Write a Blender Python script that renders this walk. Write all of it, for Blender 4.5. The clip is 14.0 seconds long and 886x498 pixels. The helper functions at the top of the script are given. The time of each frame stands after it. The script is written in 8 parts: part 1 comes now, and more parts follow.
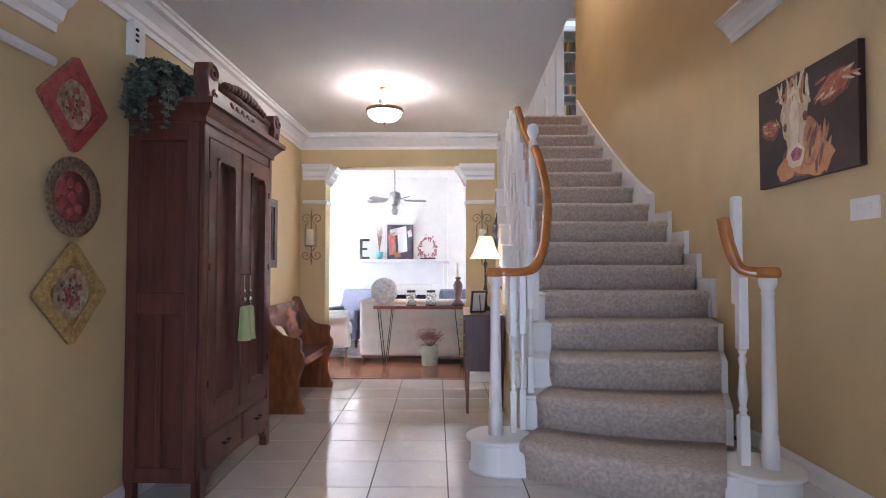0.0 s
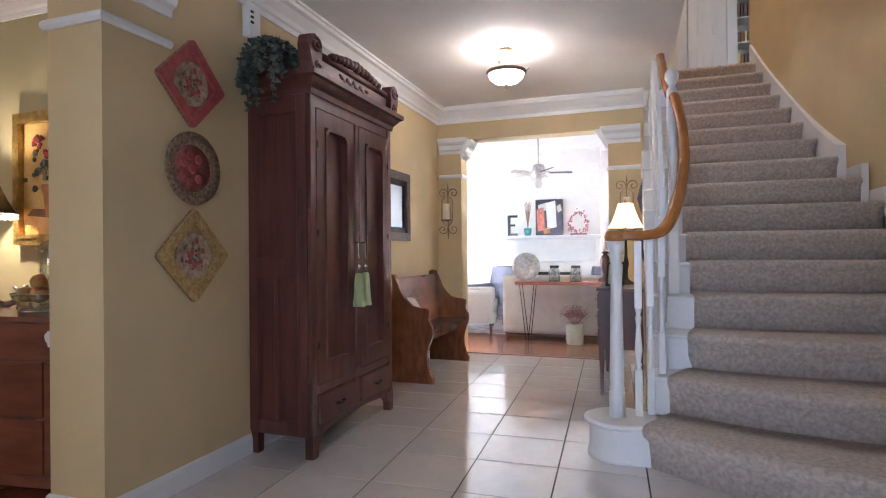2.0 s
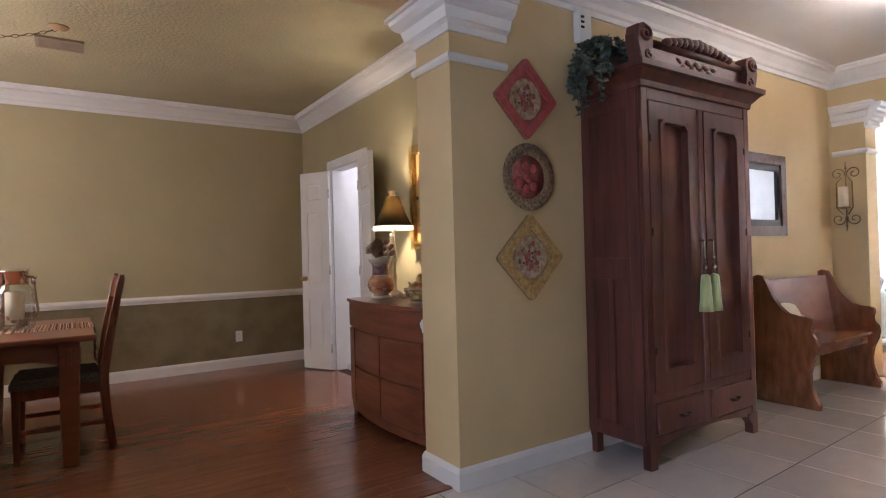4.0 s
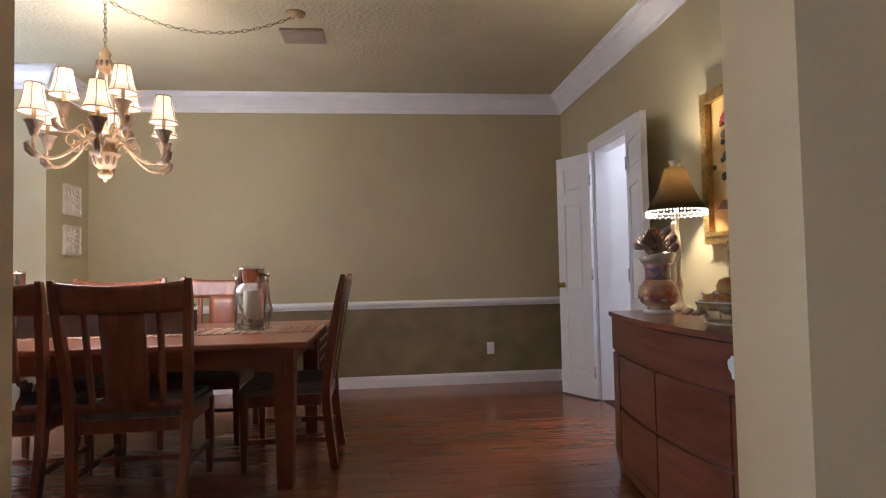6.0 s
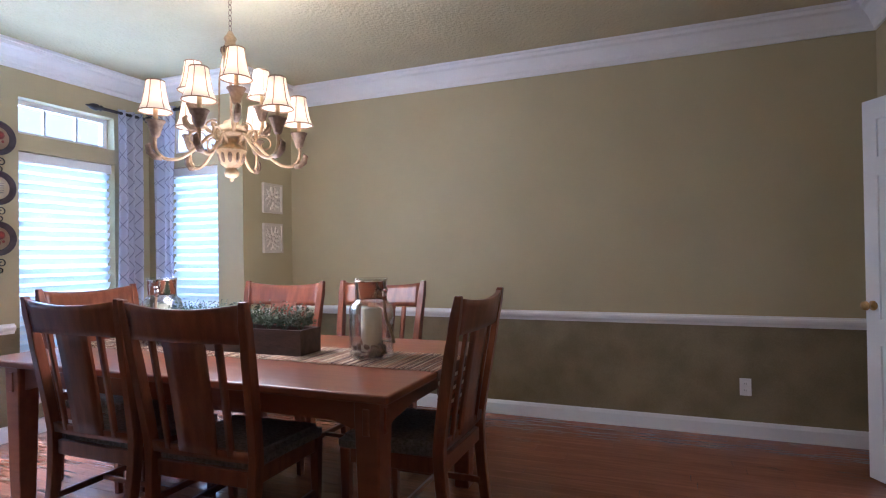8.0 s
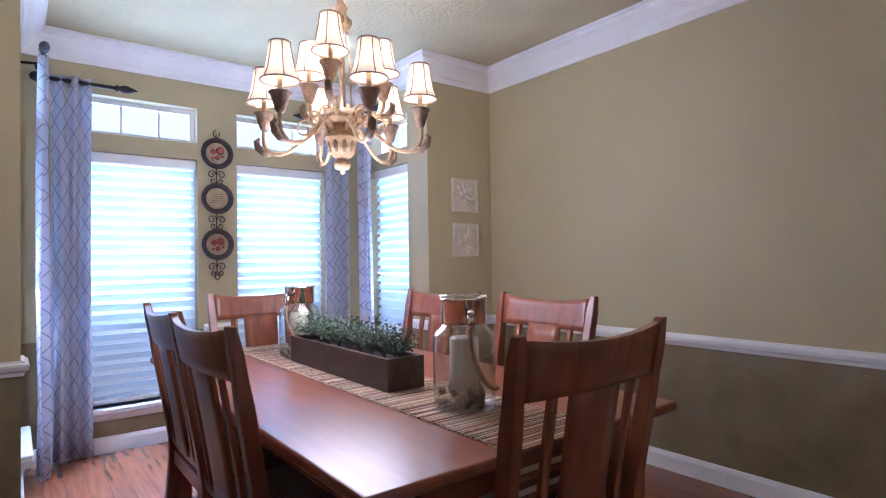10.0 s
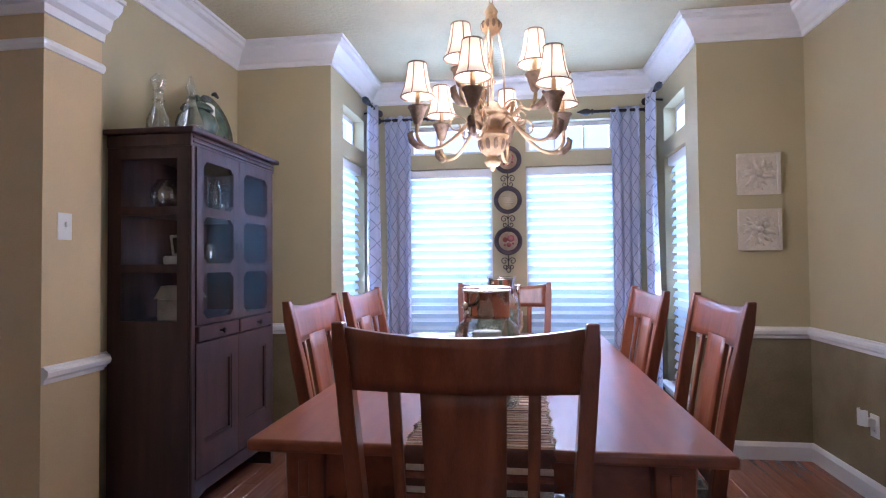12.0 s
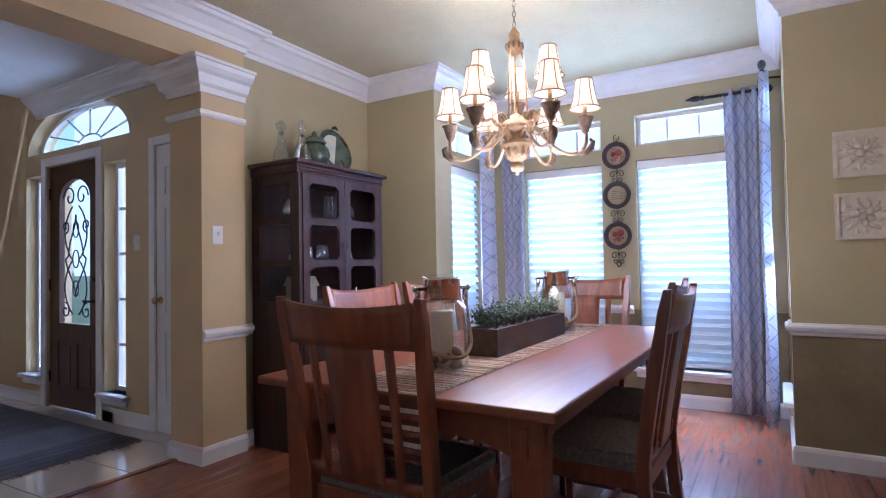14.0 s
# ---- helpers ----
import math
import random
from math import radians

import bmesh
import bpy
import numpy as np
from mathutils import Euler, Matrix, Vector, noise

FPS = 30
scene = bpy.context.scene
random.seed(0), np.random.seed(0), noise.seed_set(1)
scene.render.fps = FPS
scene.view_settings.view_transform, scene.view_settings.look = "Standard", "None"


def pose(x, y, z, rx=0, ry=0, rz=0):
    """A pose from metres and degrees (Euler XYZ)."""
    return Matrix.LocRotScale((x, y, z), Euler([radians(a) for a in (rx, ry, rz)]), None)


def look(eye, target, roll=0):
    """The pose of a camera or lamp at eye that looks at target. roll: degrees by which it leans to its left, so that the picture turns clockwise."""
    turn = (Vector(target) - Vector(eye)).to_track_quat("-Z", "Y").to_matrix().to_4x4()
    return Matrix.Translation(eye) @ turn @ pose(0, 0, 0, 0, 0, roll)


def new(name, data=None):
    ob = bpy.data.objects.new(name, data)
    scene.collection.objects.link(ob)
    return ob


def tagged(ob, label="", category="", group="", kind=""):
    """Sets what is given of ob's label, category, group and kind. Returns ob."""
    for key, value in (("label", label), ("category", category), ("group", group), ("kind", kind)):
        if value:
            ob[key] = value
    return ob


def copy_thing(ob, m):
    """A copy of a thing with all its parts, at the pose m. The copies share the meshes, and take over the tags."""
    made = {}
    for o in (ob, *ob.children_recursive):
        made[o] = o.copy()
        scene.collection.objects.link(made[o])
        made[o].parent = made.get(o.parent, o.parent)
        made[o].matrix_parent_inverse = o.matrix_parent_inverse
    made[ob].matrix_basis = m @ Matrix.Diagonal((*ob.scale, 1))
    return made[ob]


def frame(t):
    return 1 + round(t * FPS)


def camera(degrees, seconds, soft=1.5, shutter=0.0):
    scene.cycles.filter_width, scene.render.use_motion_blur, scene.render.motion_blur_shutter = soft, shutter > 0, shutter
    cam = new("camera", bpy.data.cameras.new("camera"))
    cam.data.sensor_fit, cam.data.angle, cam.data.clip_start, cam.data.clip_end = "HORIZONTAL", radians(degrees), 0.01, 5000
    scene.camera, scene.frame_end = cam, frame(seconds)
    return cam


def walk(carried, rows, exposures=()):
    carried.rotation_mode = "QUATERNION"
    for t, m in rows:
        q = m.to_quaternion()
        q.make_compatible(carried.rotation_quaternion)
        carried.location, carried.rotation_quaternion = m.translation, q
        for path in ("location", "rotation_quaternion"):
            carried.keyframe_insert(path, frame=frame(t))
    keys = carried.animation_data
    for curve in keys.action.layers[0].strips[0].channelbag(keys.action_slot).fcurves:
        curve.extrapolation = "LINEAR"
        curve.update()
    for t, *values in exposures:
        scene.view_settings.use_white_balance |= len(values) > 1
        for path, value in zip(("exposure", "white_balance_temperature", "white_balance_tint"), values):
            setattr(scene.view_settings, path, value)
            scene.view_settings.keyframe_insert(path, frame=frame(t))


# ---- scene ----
cam = camera(77.0, 14.0, soft=1.1)
PATH = [
    (0, (0.611, 0.573, 1.254), (0.554, 2.571, 1.317), 0.1),
    (0.5, (0.65, 0.602, 1.203), (0.581, 2.6, 1.209), 0.1),
    (1, (0.761, 0.671, 1.186), (0.62, 2.666, 1.189), 0.1),
    (1.5, (0.837, 0.733, 1.157), (0.476, 2.7, 1.162), -0.3),
    (2, (0.945, 0.822, 1.147), (0.291, 2.712, 1.152), -0.5),
    (2.5, (1.072, 0.883, 1.145), (0.073, 2.616, 1.155), -0.9),
    (3, (1.149, 0.932, 1.145), (-0.121, 2.477, 1.158), -1.1),
    (3.5, (1.143, 0.962, 1.152), (-0.351, 2.292, 1.168), -1.3),
    (4, (1.104, 0.989, 1.163), (-0.563, 2.094, 1.181), -1.5),
    (4.2, (1.059, 1.022, 1.16), (-0.667, 2.032, 1.184), -1.4),
    (6.3, (-0.012, 1.517, 1.097), (-2.009, 1.59, 1.182), -1.5),
    (6.5, (-0.131, 1.522, 1.097), (-2.129, 1.51, 1.189), -1.7),
    (7, (-0.414, 1.685, 1.175), (-2.395, 1.415, 1.238), -1.4),
    (9.5, (-1.769, 2.16, 1.269), (-3.227, 0.79, 1.3), -0.8),
    (10, (-2.078, 2.129, 1.258), (-3.301, 0.547, 1.297), -0.9),
    (10.5, (-2.343, 2.183, 1.234), (-3.167, 0.361, 1.282), -0.7),
    (11, (-2.618, 2.268, 1.261), (-3.07, 0.32, 1.302), -0.8),
    (11.5, (-2.962, 2.353, 1.239), (-3.049, 0.355, 1.29), -0.8),
    (12, (-3.394, 2.492, 1.219), (-3.12, 0.512, 1.27), -0.5),
    (12.5, (-3.592, 2.535, 1.207), (-3.209, 0.573, 1.257), -0.7),
    (13, (-3.893, 2.584, 1.203), (-3.235, 0.696, 1.25), -0.8),
    (13.5, (-4.162, 2.638, 1.185), (-3.293, 0.837, 1.237), -0.9),
    (14, (-4.458, 2.611, 1.187), (-3.428, 0.897, 1.24), -1.0),
]
walk(cam, [(t, look(eye, target, roll)) for t, eye, target, roll in PATH],
     exposures=[(0, 1.0, 5490, 23), (1.6, 1.0, 5530, 22), (2.8, 1.02, 5470, 19), (4.2, 1.0, 5650, 23), (6.5, 0.90, 5060, 21), (7.2, 0.86, 4850, 21), (9.5, 0.90, 4650, 24), (14, 0.93, 4620, 25)])

# ---- world, sun and daylight ----
world = bpy.data.worlds.new("world")
scene.world = world
world.use_nodes = True
wn = world.node_tree
sky = wn.nodes.new("ShaderNodeTexSky")
sky.sky_type = 'NISHITA'
sky.sun_disc = False
sky.sun_elevation, sky.sun_rotation = radians(49), radians(330)
wn.links.new(sky.outputs[0], wn.nodes["Background"].inputs[0])
wn.nodes["Background"].inputs[1].default_value = 0.15
sun = new("sun", bpy.data.lights.new("sun", 'SUN'))
sun.data.energy, sun.data.angle, sun.data.color = 2.2, radians(0.6), (1.0, 0.95, 0.86)
sun.matrix_world = look((0, 0, 0), (0.35, -0.6, -0.8))

DAY = (0.66, 0.84, 1.0)


def area(name, x, y, z, target, w, h, energy, color=DAY):
    ob = new(name, bpy.data.lights.new(name, 'AREA'))
    ob.data.shape, ob.data.size, ob.data.size_y, ob.data.energy, ob.data.color = 'RECTANGLE', w, h, energy, color
    ob.matrix_world = look((x, y, z), target)
    return ob


def point(name, x, y, z, energy, color, size=0.04):
    ob = new(name, bpy.data.lights.new(name, 'POINT'))
    ob.data.energy, ob.data.color, ob.data.shadow_soft_size = energy, color, size
    ob.location = (x, y, z)
    return ob


WARM = (1.0, 0.80, 0.55)
BAY_LIGHT, BAY_FILL, LIVING_LIGHT = 24, 26, 24000
area("daylight_bay_east", -2.80, -2.52, 1.68, (-2.80, 0, 1.68), 0.75, 1.4, BAY_LIGHT)
area("daylight_bay_west", -3.82, -2.52, 1.68, (-3.82, 0, 1.68), 0.75, 1.4, BAY_LIGHT)
area("daylight_bay_side_west", -4.80, -1.72, 1.68, (0, -1.72, 1.68), 0.5, 1.4, BAY_LIGHT * 0.6)
area("daylight_bay_side_east", -1.82, -1.72, 1.68, (-5, -1.72, 1.68), 0.5, 1.4, BAY_LIGHT * 0.6)
# strip lamps added inside the shades: fill up and down, standing in for vane-thrown light
for wx, wy, ww, ix, iy, share in ((-2.80, -2.258, 0.62, 0, 1, 1.0), (-3.82, -2.258, 0.62, 0, 1, 1.0), (-4.533, -1.74, 0.46, 1, 0, 0.6), (-2.09, -1.74, 0.46, -1, 0, 0.6)):
    for up, part_of in ((1.5, 0.07), (-1.5, 0.20)):
        lamp = area("shade_fill_lamp", wx, wy, 1.17, (wx + ix, wy + iy, 1.17 + up), ww, 1.5, BAY_FILL * share * part_of, (0.80, 0.90, 1.0))
        lamp.data.size_y = 0.07
        lamp.data.spread = radians(84)
area("daylight_living_west", -3.35, 8.8, 1.4, (0, 8.8, 1.2), 2.6, 2.0, LIVING_LIGHT, (0.92, 0.96, 1.0))
# fill lamp added behind an unseen east window to brighten the living room
area("living_east_fill", 3.35, 8.8, 1.4, (0, 8.8, 1.2), 2.6, 2.0, LIVING_LIGHT, (0.92, 0.96, 1.0))
area("daylight_front_door", 0.62, -0.35, 1.3, (0.62, 3, 1.0), 1.7, 2.3, 34, (0.80, 0.91, 1.0)).data.spread = radians(110)
point("hall_bulb", -0.0, 5.10, 2.56, 27, (1.0, 0.85, 0.66), 0.09)
# unseen area lamp added above the stairs to light the stairwell
area("upstairs_fill", 1.75, 7.3, 5.6, (1.75, 7.3, 3.0), 1.1, 1.1, 13, (1.0, 0.86, 0.68))
# unseen lamp added to brighten the passage beyond the double door
area("passage_fill", -3.9, 4.0, 2.55, (-3.9, 4.0, 0), 0.6, 0.6, 7, (1.0, 0.97, 0.95))

# ---- materials ----


def mat(name, col, rough=0.5, metal=0.0, var=0.12, scale=6.0, bump=0.1, bscale=90.0, stretch=(1, 1, 1), col2=None, coat=0.0,
        trans=0.0, emit=0.0, emit_col=None, alpha_glass=False, sheen=0.0, per_piece=0.0):
    m = bpy.data.materials.new(name)
    m.use_nodes = True
    nt = m.node_tree
    b = nt.nodes["Principled BSDF"]
    b.inputs["Roughness"].default_value = rough
    b.inputs["Metallic"].default_value = metal
    b.inputs["Coat Weight"].default_value = coat
    b.inputs["Coat Roughness"].default_value = 0.12
    b.inputs["Transmission Weight"].default_value = trans
    b.inputs["Sheen Weight"].default_value = sheen
    tc = nt.nodes.new("ShaderNodeTexCoord")
    mp = nt.nodes.new("ShaderNodeMapping")
    mp.inputs["Scale"].default_value = stretch
    nt.links.new(tc.outputs["Object"], mp.inputs["Vector"])
    n1 = nt.nodes.new("ShaderNodeTexNoise")
    n1.inputs["Scale"].default_value, n1.inputs["Detail"].default_value = scale, 5.0
    nt.links.new(mp.outputs[0], n1.inputs["Vector"])
    n2 = nt.nodes.new("ShaderNodeTexNoise")
    n2.inputs["Scale"].default_value, n2.inputs["Detail"].default_value = bscale, 3.0
    nt.links.new(mp.outputs[0], n2.inputs["Vector"])
    mix = nt.nodes.new("ShaderNodeMix")
    mix.data_type = 'RGBA'
    c2 = col2 or tuple(min(1, c * (1 + var)) for c in col)
    c1 = col if col2 else tuple(c * (1 - var) for c in col)
    mix.inputs["A"].default_value = (*c1, 1)
    mix.inputs["B"].default_value = (*c2, 1)
    ramp = nt.nodes.new("ShaderNodeMapRange")
    ramp.inputs["From Min"].default_value, ramp.inputs["From Max"].default_value = 0.32, 0.68
    add = nt.nodes.new("ShaderNodeMath")
    add.operation = 'MULTIPLY_ADD'
    nt.links.new(n2.outputs["Fac"], add.inputs[0])
    add.inputs[1].default_value = 0.35
    sub = nt.nodes.new("ShaderNodeMath")
    sub.operation = 'ADD'
    nt.links.new(n1.outputs["Fac"], sub.inputs[0])
    sub.inputs[1].default_value = -0.175
    nt.links.new(sub.outputs[0], add.inputs[2])
    nt.links.new(add.outputs[0], ramp.inputs["Value"])
    nt.links.new(ramp.outputs[0], mix.inputs["Factor"])
    out = mix.outputs["Result"]
    if per_piece:
        oi = nt.nodes.new("ShaderNodeObjectInfo")
        hs = nt.nodes.new("ShaderNodeHueSaturation")
        mr = nt.nodes.new("ShaderNodeMapRange")
        mr.inputs["To Min"].default_value, mr.inputs["To Max"].default_value = 1 - per_piece, 1 + per_piece
        nt.links.new(oi.outputs["Random"], mr.inputs["Value"])
        nt.links.new(mr.outputs[0], hs.inputs["Value"])
        nt.links.new(out, hs.inputs["Color"])
        out = hs.outputs["Color"]
    nt.links.new(out, b.inputs["Base Color"])
    if bump:
        bp = nt.nodes.new("ShaderNodeBump")
        bp.inputs["Strength"].default_value, bp.inputs["Distance"].default_value = bump, 0.01
        nt.links.new(n2.outputs["Fac"], bp.inputs["Height"])
        nt.links.new(bp.outputs[0], b.inputs["Normal"])
    if emit:
        b.inputs["Emission Color"].default_value = (*(emit_col or col), 1)
        b.inputs["Emission Strength"].default_value = emit
    return m


def glass(name, tint=(1, 1, 1), rough=0.02, clear=0.88, skin=0.65):
    """Thin window or vessel glass: mostly see-through with a mirror-like skin."""
    m = bpy.data.materials.new(name)
    m.use_nodes = True
    nt = m.node_tree
    nt.nodes.remove(nt.nodes["Principled BSDF"])
    tr = nt.nodes.new("ShaderNodeBsdfTransparent")
    tr.inputs[0].default_value = (*tint, 1)
    gl = nt.nodes.new("ShaderNodeBsdfGlossy")
    gl.inputs["Roughness"].default_value = rough
    lw = nt.nodes.new("ShaderNodeLayerWeight")
    lw.inputs[0].default_value = 0.5
    fr = nt.nodes.new("ShaderNodeMath")
    fr.operation = 'POWER'
    fr.inputs[1].default_value = 3.5
    nt.links.new(lw.outputs["Facing"], fr.inputs[0])
    sc = nt.nodes.new("ShaderNodeMath")
    sc.operation = 'MULTIPLY_ADD'
    sc.inputs[1].default_value, sc.inputs[2].default_value = skin, 1 - clear - 0.08
    nt.links.new(fr.outputs[0], sc.inputs[0])
    mx = nt.nodes.new("ShaderNodeMixShader")
    nt.links.new(sc.outputs[0], mx.inputs[0])
    nt.links.new(tr.outputs[0], mx.inputs[1])
    nt.links.new(gl.outputs[0], mx.inputs[2])
    nt.links.new(mx.outputs[0], nt.nodes["Material Output"].inputs[0])
    return m


def sheer(name, col, share=0.6, emit=0.0):
    """Cloth that lets light through."""
    m = bpy.data.materials.new(name)
    m.use_nodes = True
    nt = m.node_tree
    b = nt.nodes["Principled BSDF"]
    b.inputs["Base Color"].default_value = (*col, 1)
    b.inputs["Roughness"].default_value = 0.9
    if emit:
        b.inputs["Emission Color"].default_value = (*col, 1)
        b.inputs["Emission Strength"].default_value = emit
    t = nt.nodes.new("ShaderNodeBsdfTranslucent")
    t.inputs[0].default_value = (*col, 1)
    mx = nt.nodes.new("ShaderNodeMixShader")
    mx.inputs[0].default_value = share
    nt.links.new(b.outputs[0], mx.inputs[1])
    nt.links.new(t.outputs[0], mx.inputs[2])
    nt.links.new(mx.outputs[0], nt.nodes["Material Output"].inputs[0])
    return m


HALLPAINT = mat("golden_tan_paint", (0.62, 0.47, 0.245), 0.62, var=0.05, scale=2.5, bump=0.10, bscale=140)
KHAKI = mat("khaki_paint", (0.455, 0.388, 0.215), 0.62, var=0.035, scale=2.2, bump=0.12, bscale=140)
OLIVE = mat("olive_sponged_paint", (0.19, 0.150, 0.072), 0.6, scale=4.5, bump=0.12, bscale=120, col2=(0.27, 0.22, 0.118))
TRIM = mat("white_trim_paint", (0.80, 0.79, 0.77), 0.35, var=0.03, scale=4, bump=0.03, bscale=60)
CEIL = mat("ceiling_paint", (0.78, 0.77, 0.74), 0.9, var=0.03, scale=3, bump=0.22, bscale=70)
DCEIL = mat("khaki_ceiling_paint", (0.50, 0.45, 0.27), 0.9, var=0.05, scale=3, bump=0.75, bscale=38)
WHITEWALL = mat("white_wall_paint", (0.80, 0.79, 0.77), 0.7, var=0.03)
LIVWALL = mat("pale_cream_paint", (0.80, 0.78, 0.72), 0.7, var=0.03)
TILE = mat("glazed_cream_tile", (0.71, 0.65, 0.59), 0.075, coat=0.5, var=0.06, scale=3, bump=0.02, bscale=14, per_piece=0.05)
TILE.node_tree.nodes["Principled BSDF"].inputs["Coat Roughness"].default_value = 0.085
TILE.node_tree.nodes["Principled BSDF"].inputs["Coat Weight"].default_value = 1.0
TILE.node_tree.nodes["Principled BSDF"].inputs["Coat IOR"].default_value = 1.7
GROUT = mat("dark_grout", (0.075, 0.062, 0.052), 0.9, var=0.2, scale=30)
PLANK = mat("cherry_floor_wood", (0.19, 0.066, 0.030), 0.24, scale=3.0, bump=0.0, bscale=45, stretch=(14, 1, 1), col2=(0.28, 0.102, 0.046), coat=0.25, per_piece=0.08)
SUBFLOOR = mat("dark_floor_gap", (0.05, 0.02, 0.01), 0.8)
CARPET = mat("grey_beige_carpet", (0.47, 0.385, 0.315), 1.0, scale=45, bump=0.9, bscale=260, col2=(0.74, 0.625, 0.53), sheen=0.3)
DARKWOOD = mat("dark_walnut", (0.055, 0.019, 0.013), 0.34, scale=3.5, bump=0.08, bscale=60, stretch=(6, 6, 0.7), col2=(0.115, 0.038, 0.025), coat=0.15)
ARMWOOD = mat("red_brown_walnut", (0.062, 0.017, 0.012), 0.42, scale=3.0, bump=0.08, bscale=55, stretch=(6, 6, 0.6), col2=(0.135, 0.040, 0.027))
CABWOOD = mat("purplish_dark_wood", (0.026, 0.010, 0.009), 0.48, scale=3.0, bump=0.1, bscale=55, stretch=(6, 6, 0.6), col2=(0.062, 0.024, 0.020))
TABLEWOOD = mat("cherry_table_wood", (0.200, 0.060, 0.024), 0.33, scale=2.2, bump=0.05, bscale=40, stretch=(12, 1.2, 12), col2=(0.265, 0.085, 0.034), coat=0.15)
CHAIRWOOD = mat("cherry_chair_wood", (0.160, 0.047, 0.020), 0.30, scale=3.2, bump=0.05, bscale=45, stretch=(8, 8, 0.9), col2=(0.27, 0.090, 0.038), coat=0.25)
PEWWOOD = mat("oak_pew_wood", (0.145, 0.050, 0.020), 0.26, scale=3.0, bump=0.06, bscale=45, stretch=(7, 1, 2), col2=(0.25, 0.095, 0.040), coat=0.3)
BUFFETWOOD = mat("mahogany_buffet_wood", (0.135, 0.040, 0.020), 0.30, scale=2.6, bump=0.05, bscale=45, stretch=(1.0, 8, 9), col2=(0.225, 0.078, 0.040), coat=0.25)
RAILWOOD = mat("honey_oak_rail", (0.36, 0.125, 0.028), 0.22, scale=5, bump=0.04, bscale=50, col2=(0.50, 0.20, 0.05), coat=0.4)
CUSHION = mat("charcoal_woven_cloth", (0.150, 0.132, 0.115), 0.95, scale=70, bump=0.7, bscale=210, col2=(0.30, 0.27, 0.235))
PORCELAIN = mat("white_plastic", (0.82, 0.81, 0.78), 0.35, var=0.02)
BRASS = mat("aged_brass", (0.50, 0.33, 0.12), 0.32, 1.0, var=0.2, scale=20)
BLACKIRON = mat("dark_iron", (0.030, 0.026, 0.024), 0.5, 0.6, var=0.3, scale=30)
PEWTER = mat("pewter", (0.46, 0.44, 0.41), 0.28, 1.0, var=0.25, scale=25, bump=0.3, bscale=60)
CHROME = mat("polished_nickel", (0.70, 0.66, 0.61), 0.10, 1.0, var=0.06)
PANE = glass("window_glass")
CUTGLASS = glass("cut_crystal_glass", (0.90, 0.93, 0.92), 0.06, 0.70)
VESSEL = glass("clear_vessel_glass", (0.95, 0.975, 0.97), 0.04, 0.83, 0.9)
CABPANE = glass("cabinet_pane_glass", (0.97, 0.98, 0.97), 0.03, 0.92, 0.16)
BLINDCLOTH = sheer("white_shade_cloth", (0.86, 0.92, 0.97), 0.62)
SHEERCLOTH = sheer("white_sheer_cloth", (0.88, 0.88, 0.86), 0.55)

# ---- mesh helpers ----


def bm_new():
    return bmesh.new()


def add_box(bm, x0, x1, y0, y1, z0, z1, bev=0.0, seg=1):
    m = Matrix.LocRotScale(((x0 + x1) / 2, (y0 + y1) / 2, (z0 + z1) / 2), None, (abs(x1 - x0), abs(y1 - y0), abs(z1 - z0)))
    r = bmesh.ops.create_cube(bm, size=1, matrix=m)
    if bev:
        es = {e for v in r["verts"] for e in v.link_edges}
        bmesh.ops.bevel(bm, geom=list(es), offset=bev, segments=seg, affect='EDGES', profile=0.5)
    return bm


def box(x0, x1, y0, y1, z0, z1, bev=0.0, seg=1):
    return add_box(bm_new(), x0, x1, y0, y1, z0, z1, bev, seg)


def lathe(profile, seg=20, at=(0, 0, 0), bm=None, axis='z'):
    """A turned solid from (radius, height) rows."""
    bm = bm or bm_new()
    rings = []
    for r, h in profile:
        ring = []
        for i in range(seg):
            a = 2 * math.pi * i / seg
            p = (r * math.cos(a), r * math.sin(a), h)
            if axis == 'y':
                p = (p[0], p[2], p[1])
            if axis == 'x':
                p = (p[2], p[0], p[1])
            ring.append(bm.verts.new((p[0] + at[0], p[1] + at[1], p[2] + at[2])))
        rings.append(ring)
    for a, b in zip(rings, rings[1:]):
        for i in range(seg):
            f = bm.faces.new((a[i], a[(i + 1) % seg], b[(i + 1) % seg], b[i]))
            f.smooth = True
    for ring in (rings[0], rings[-1]):
        bm.faces.new(ring)
    bmesh.ops.recalc_face_normals(bm, faces=bm.faces)
    return bm


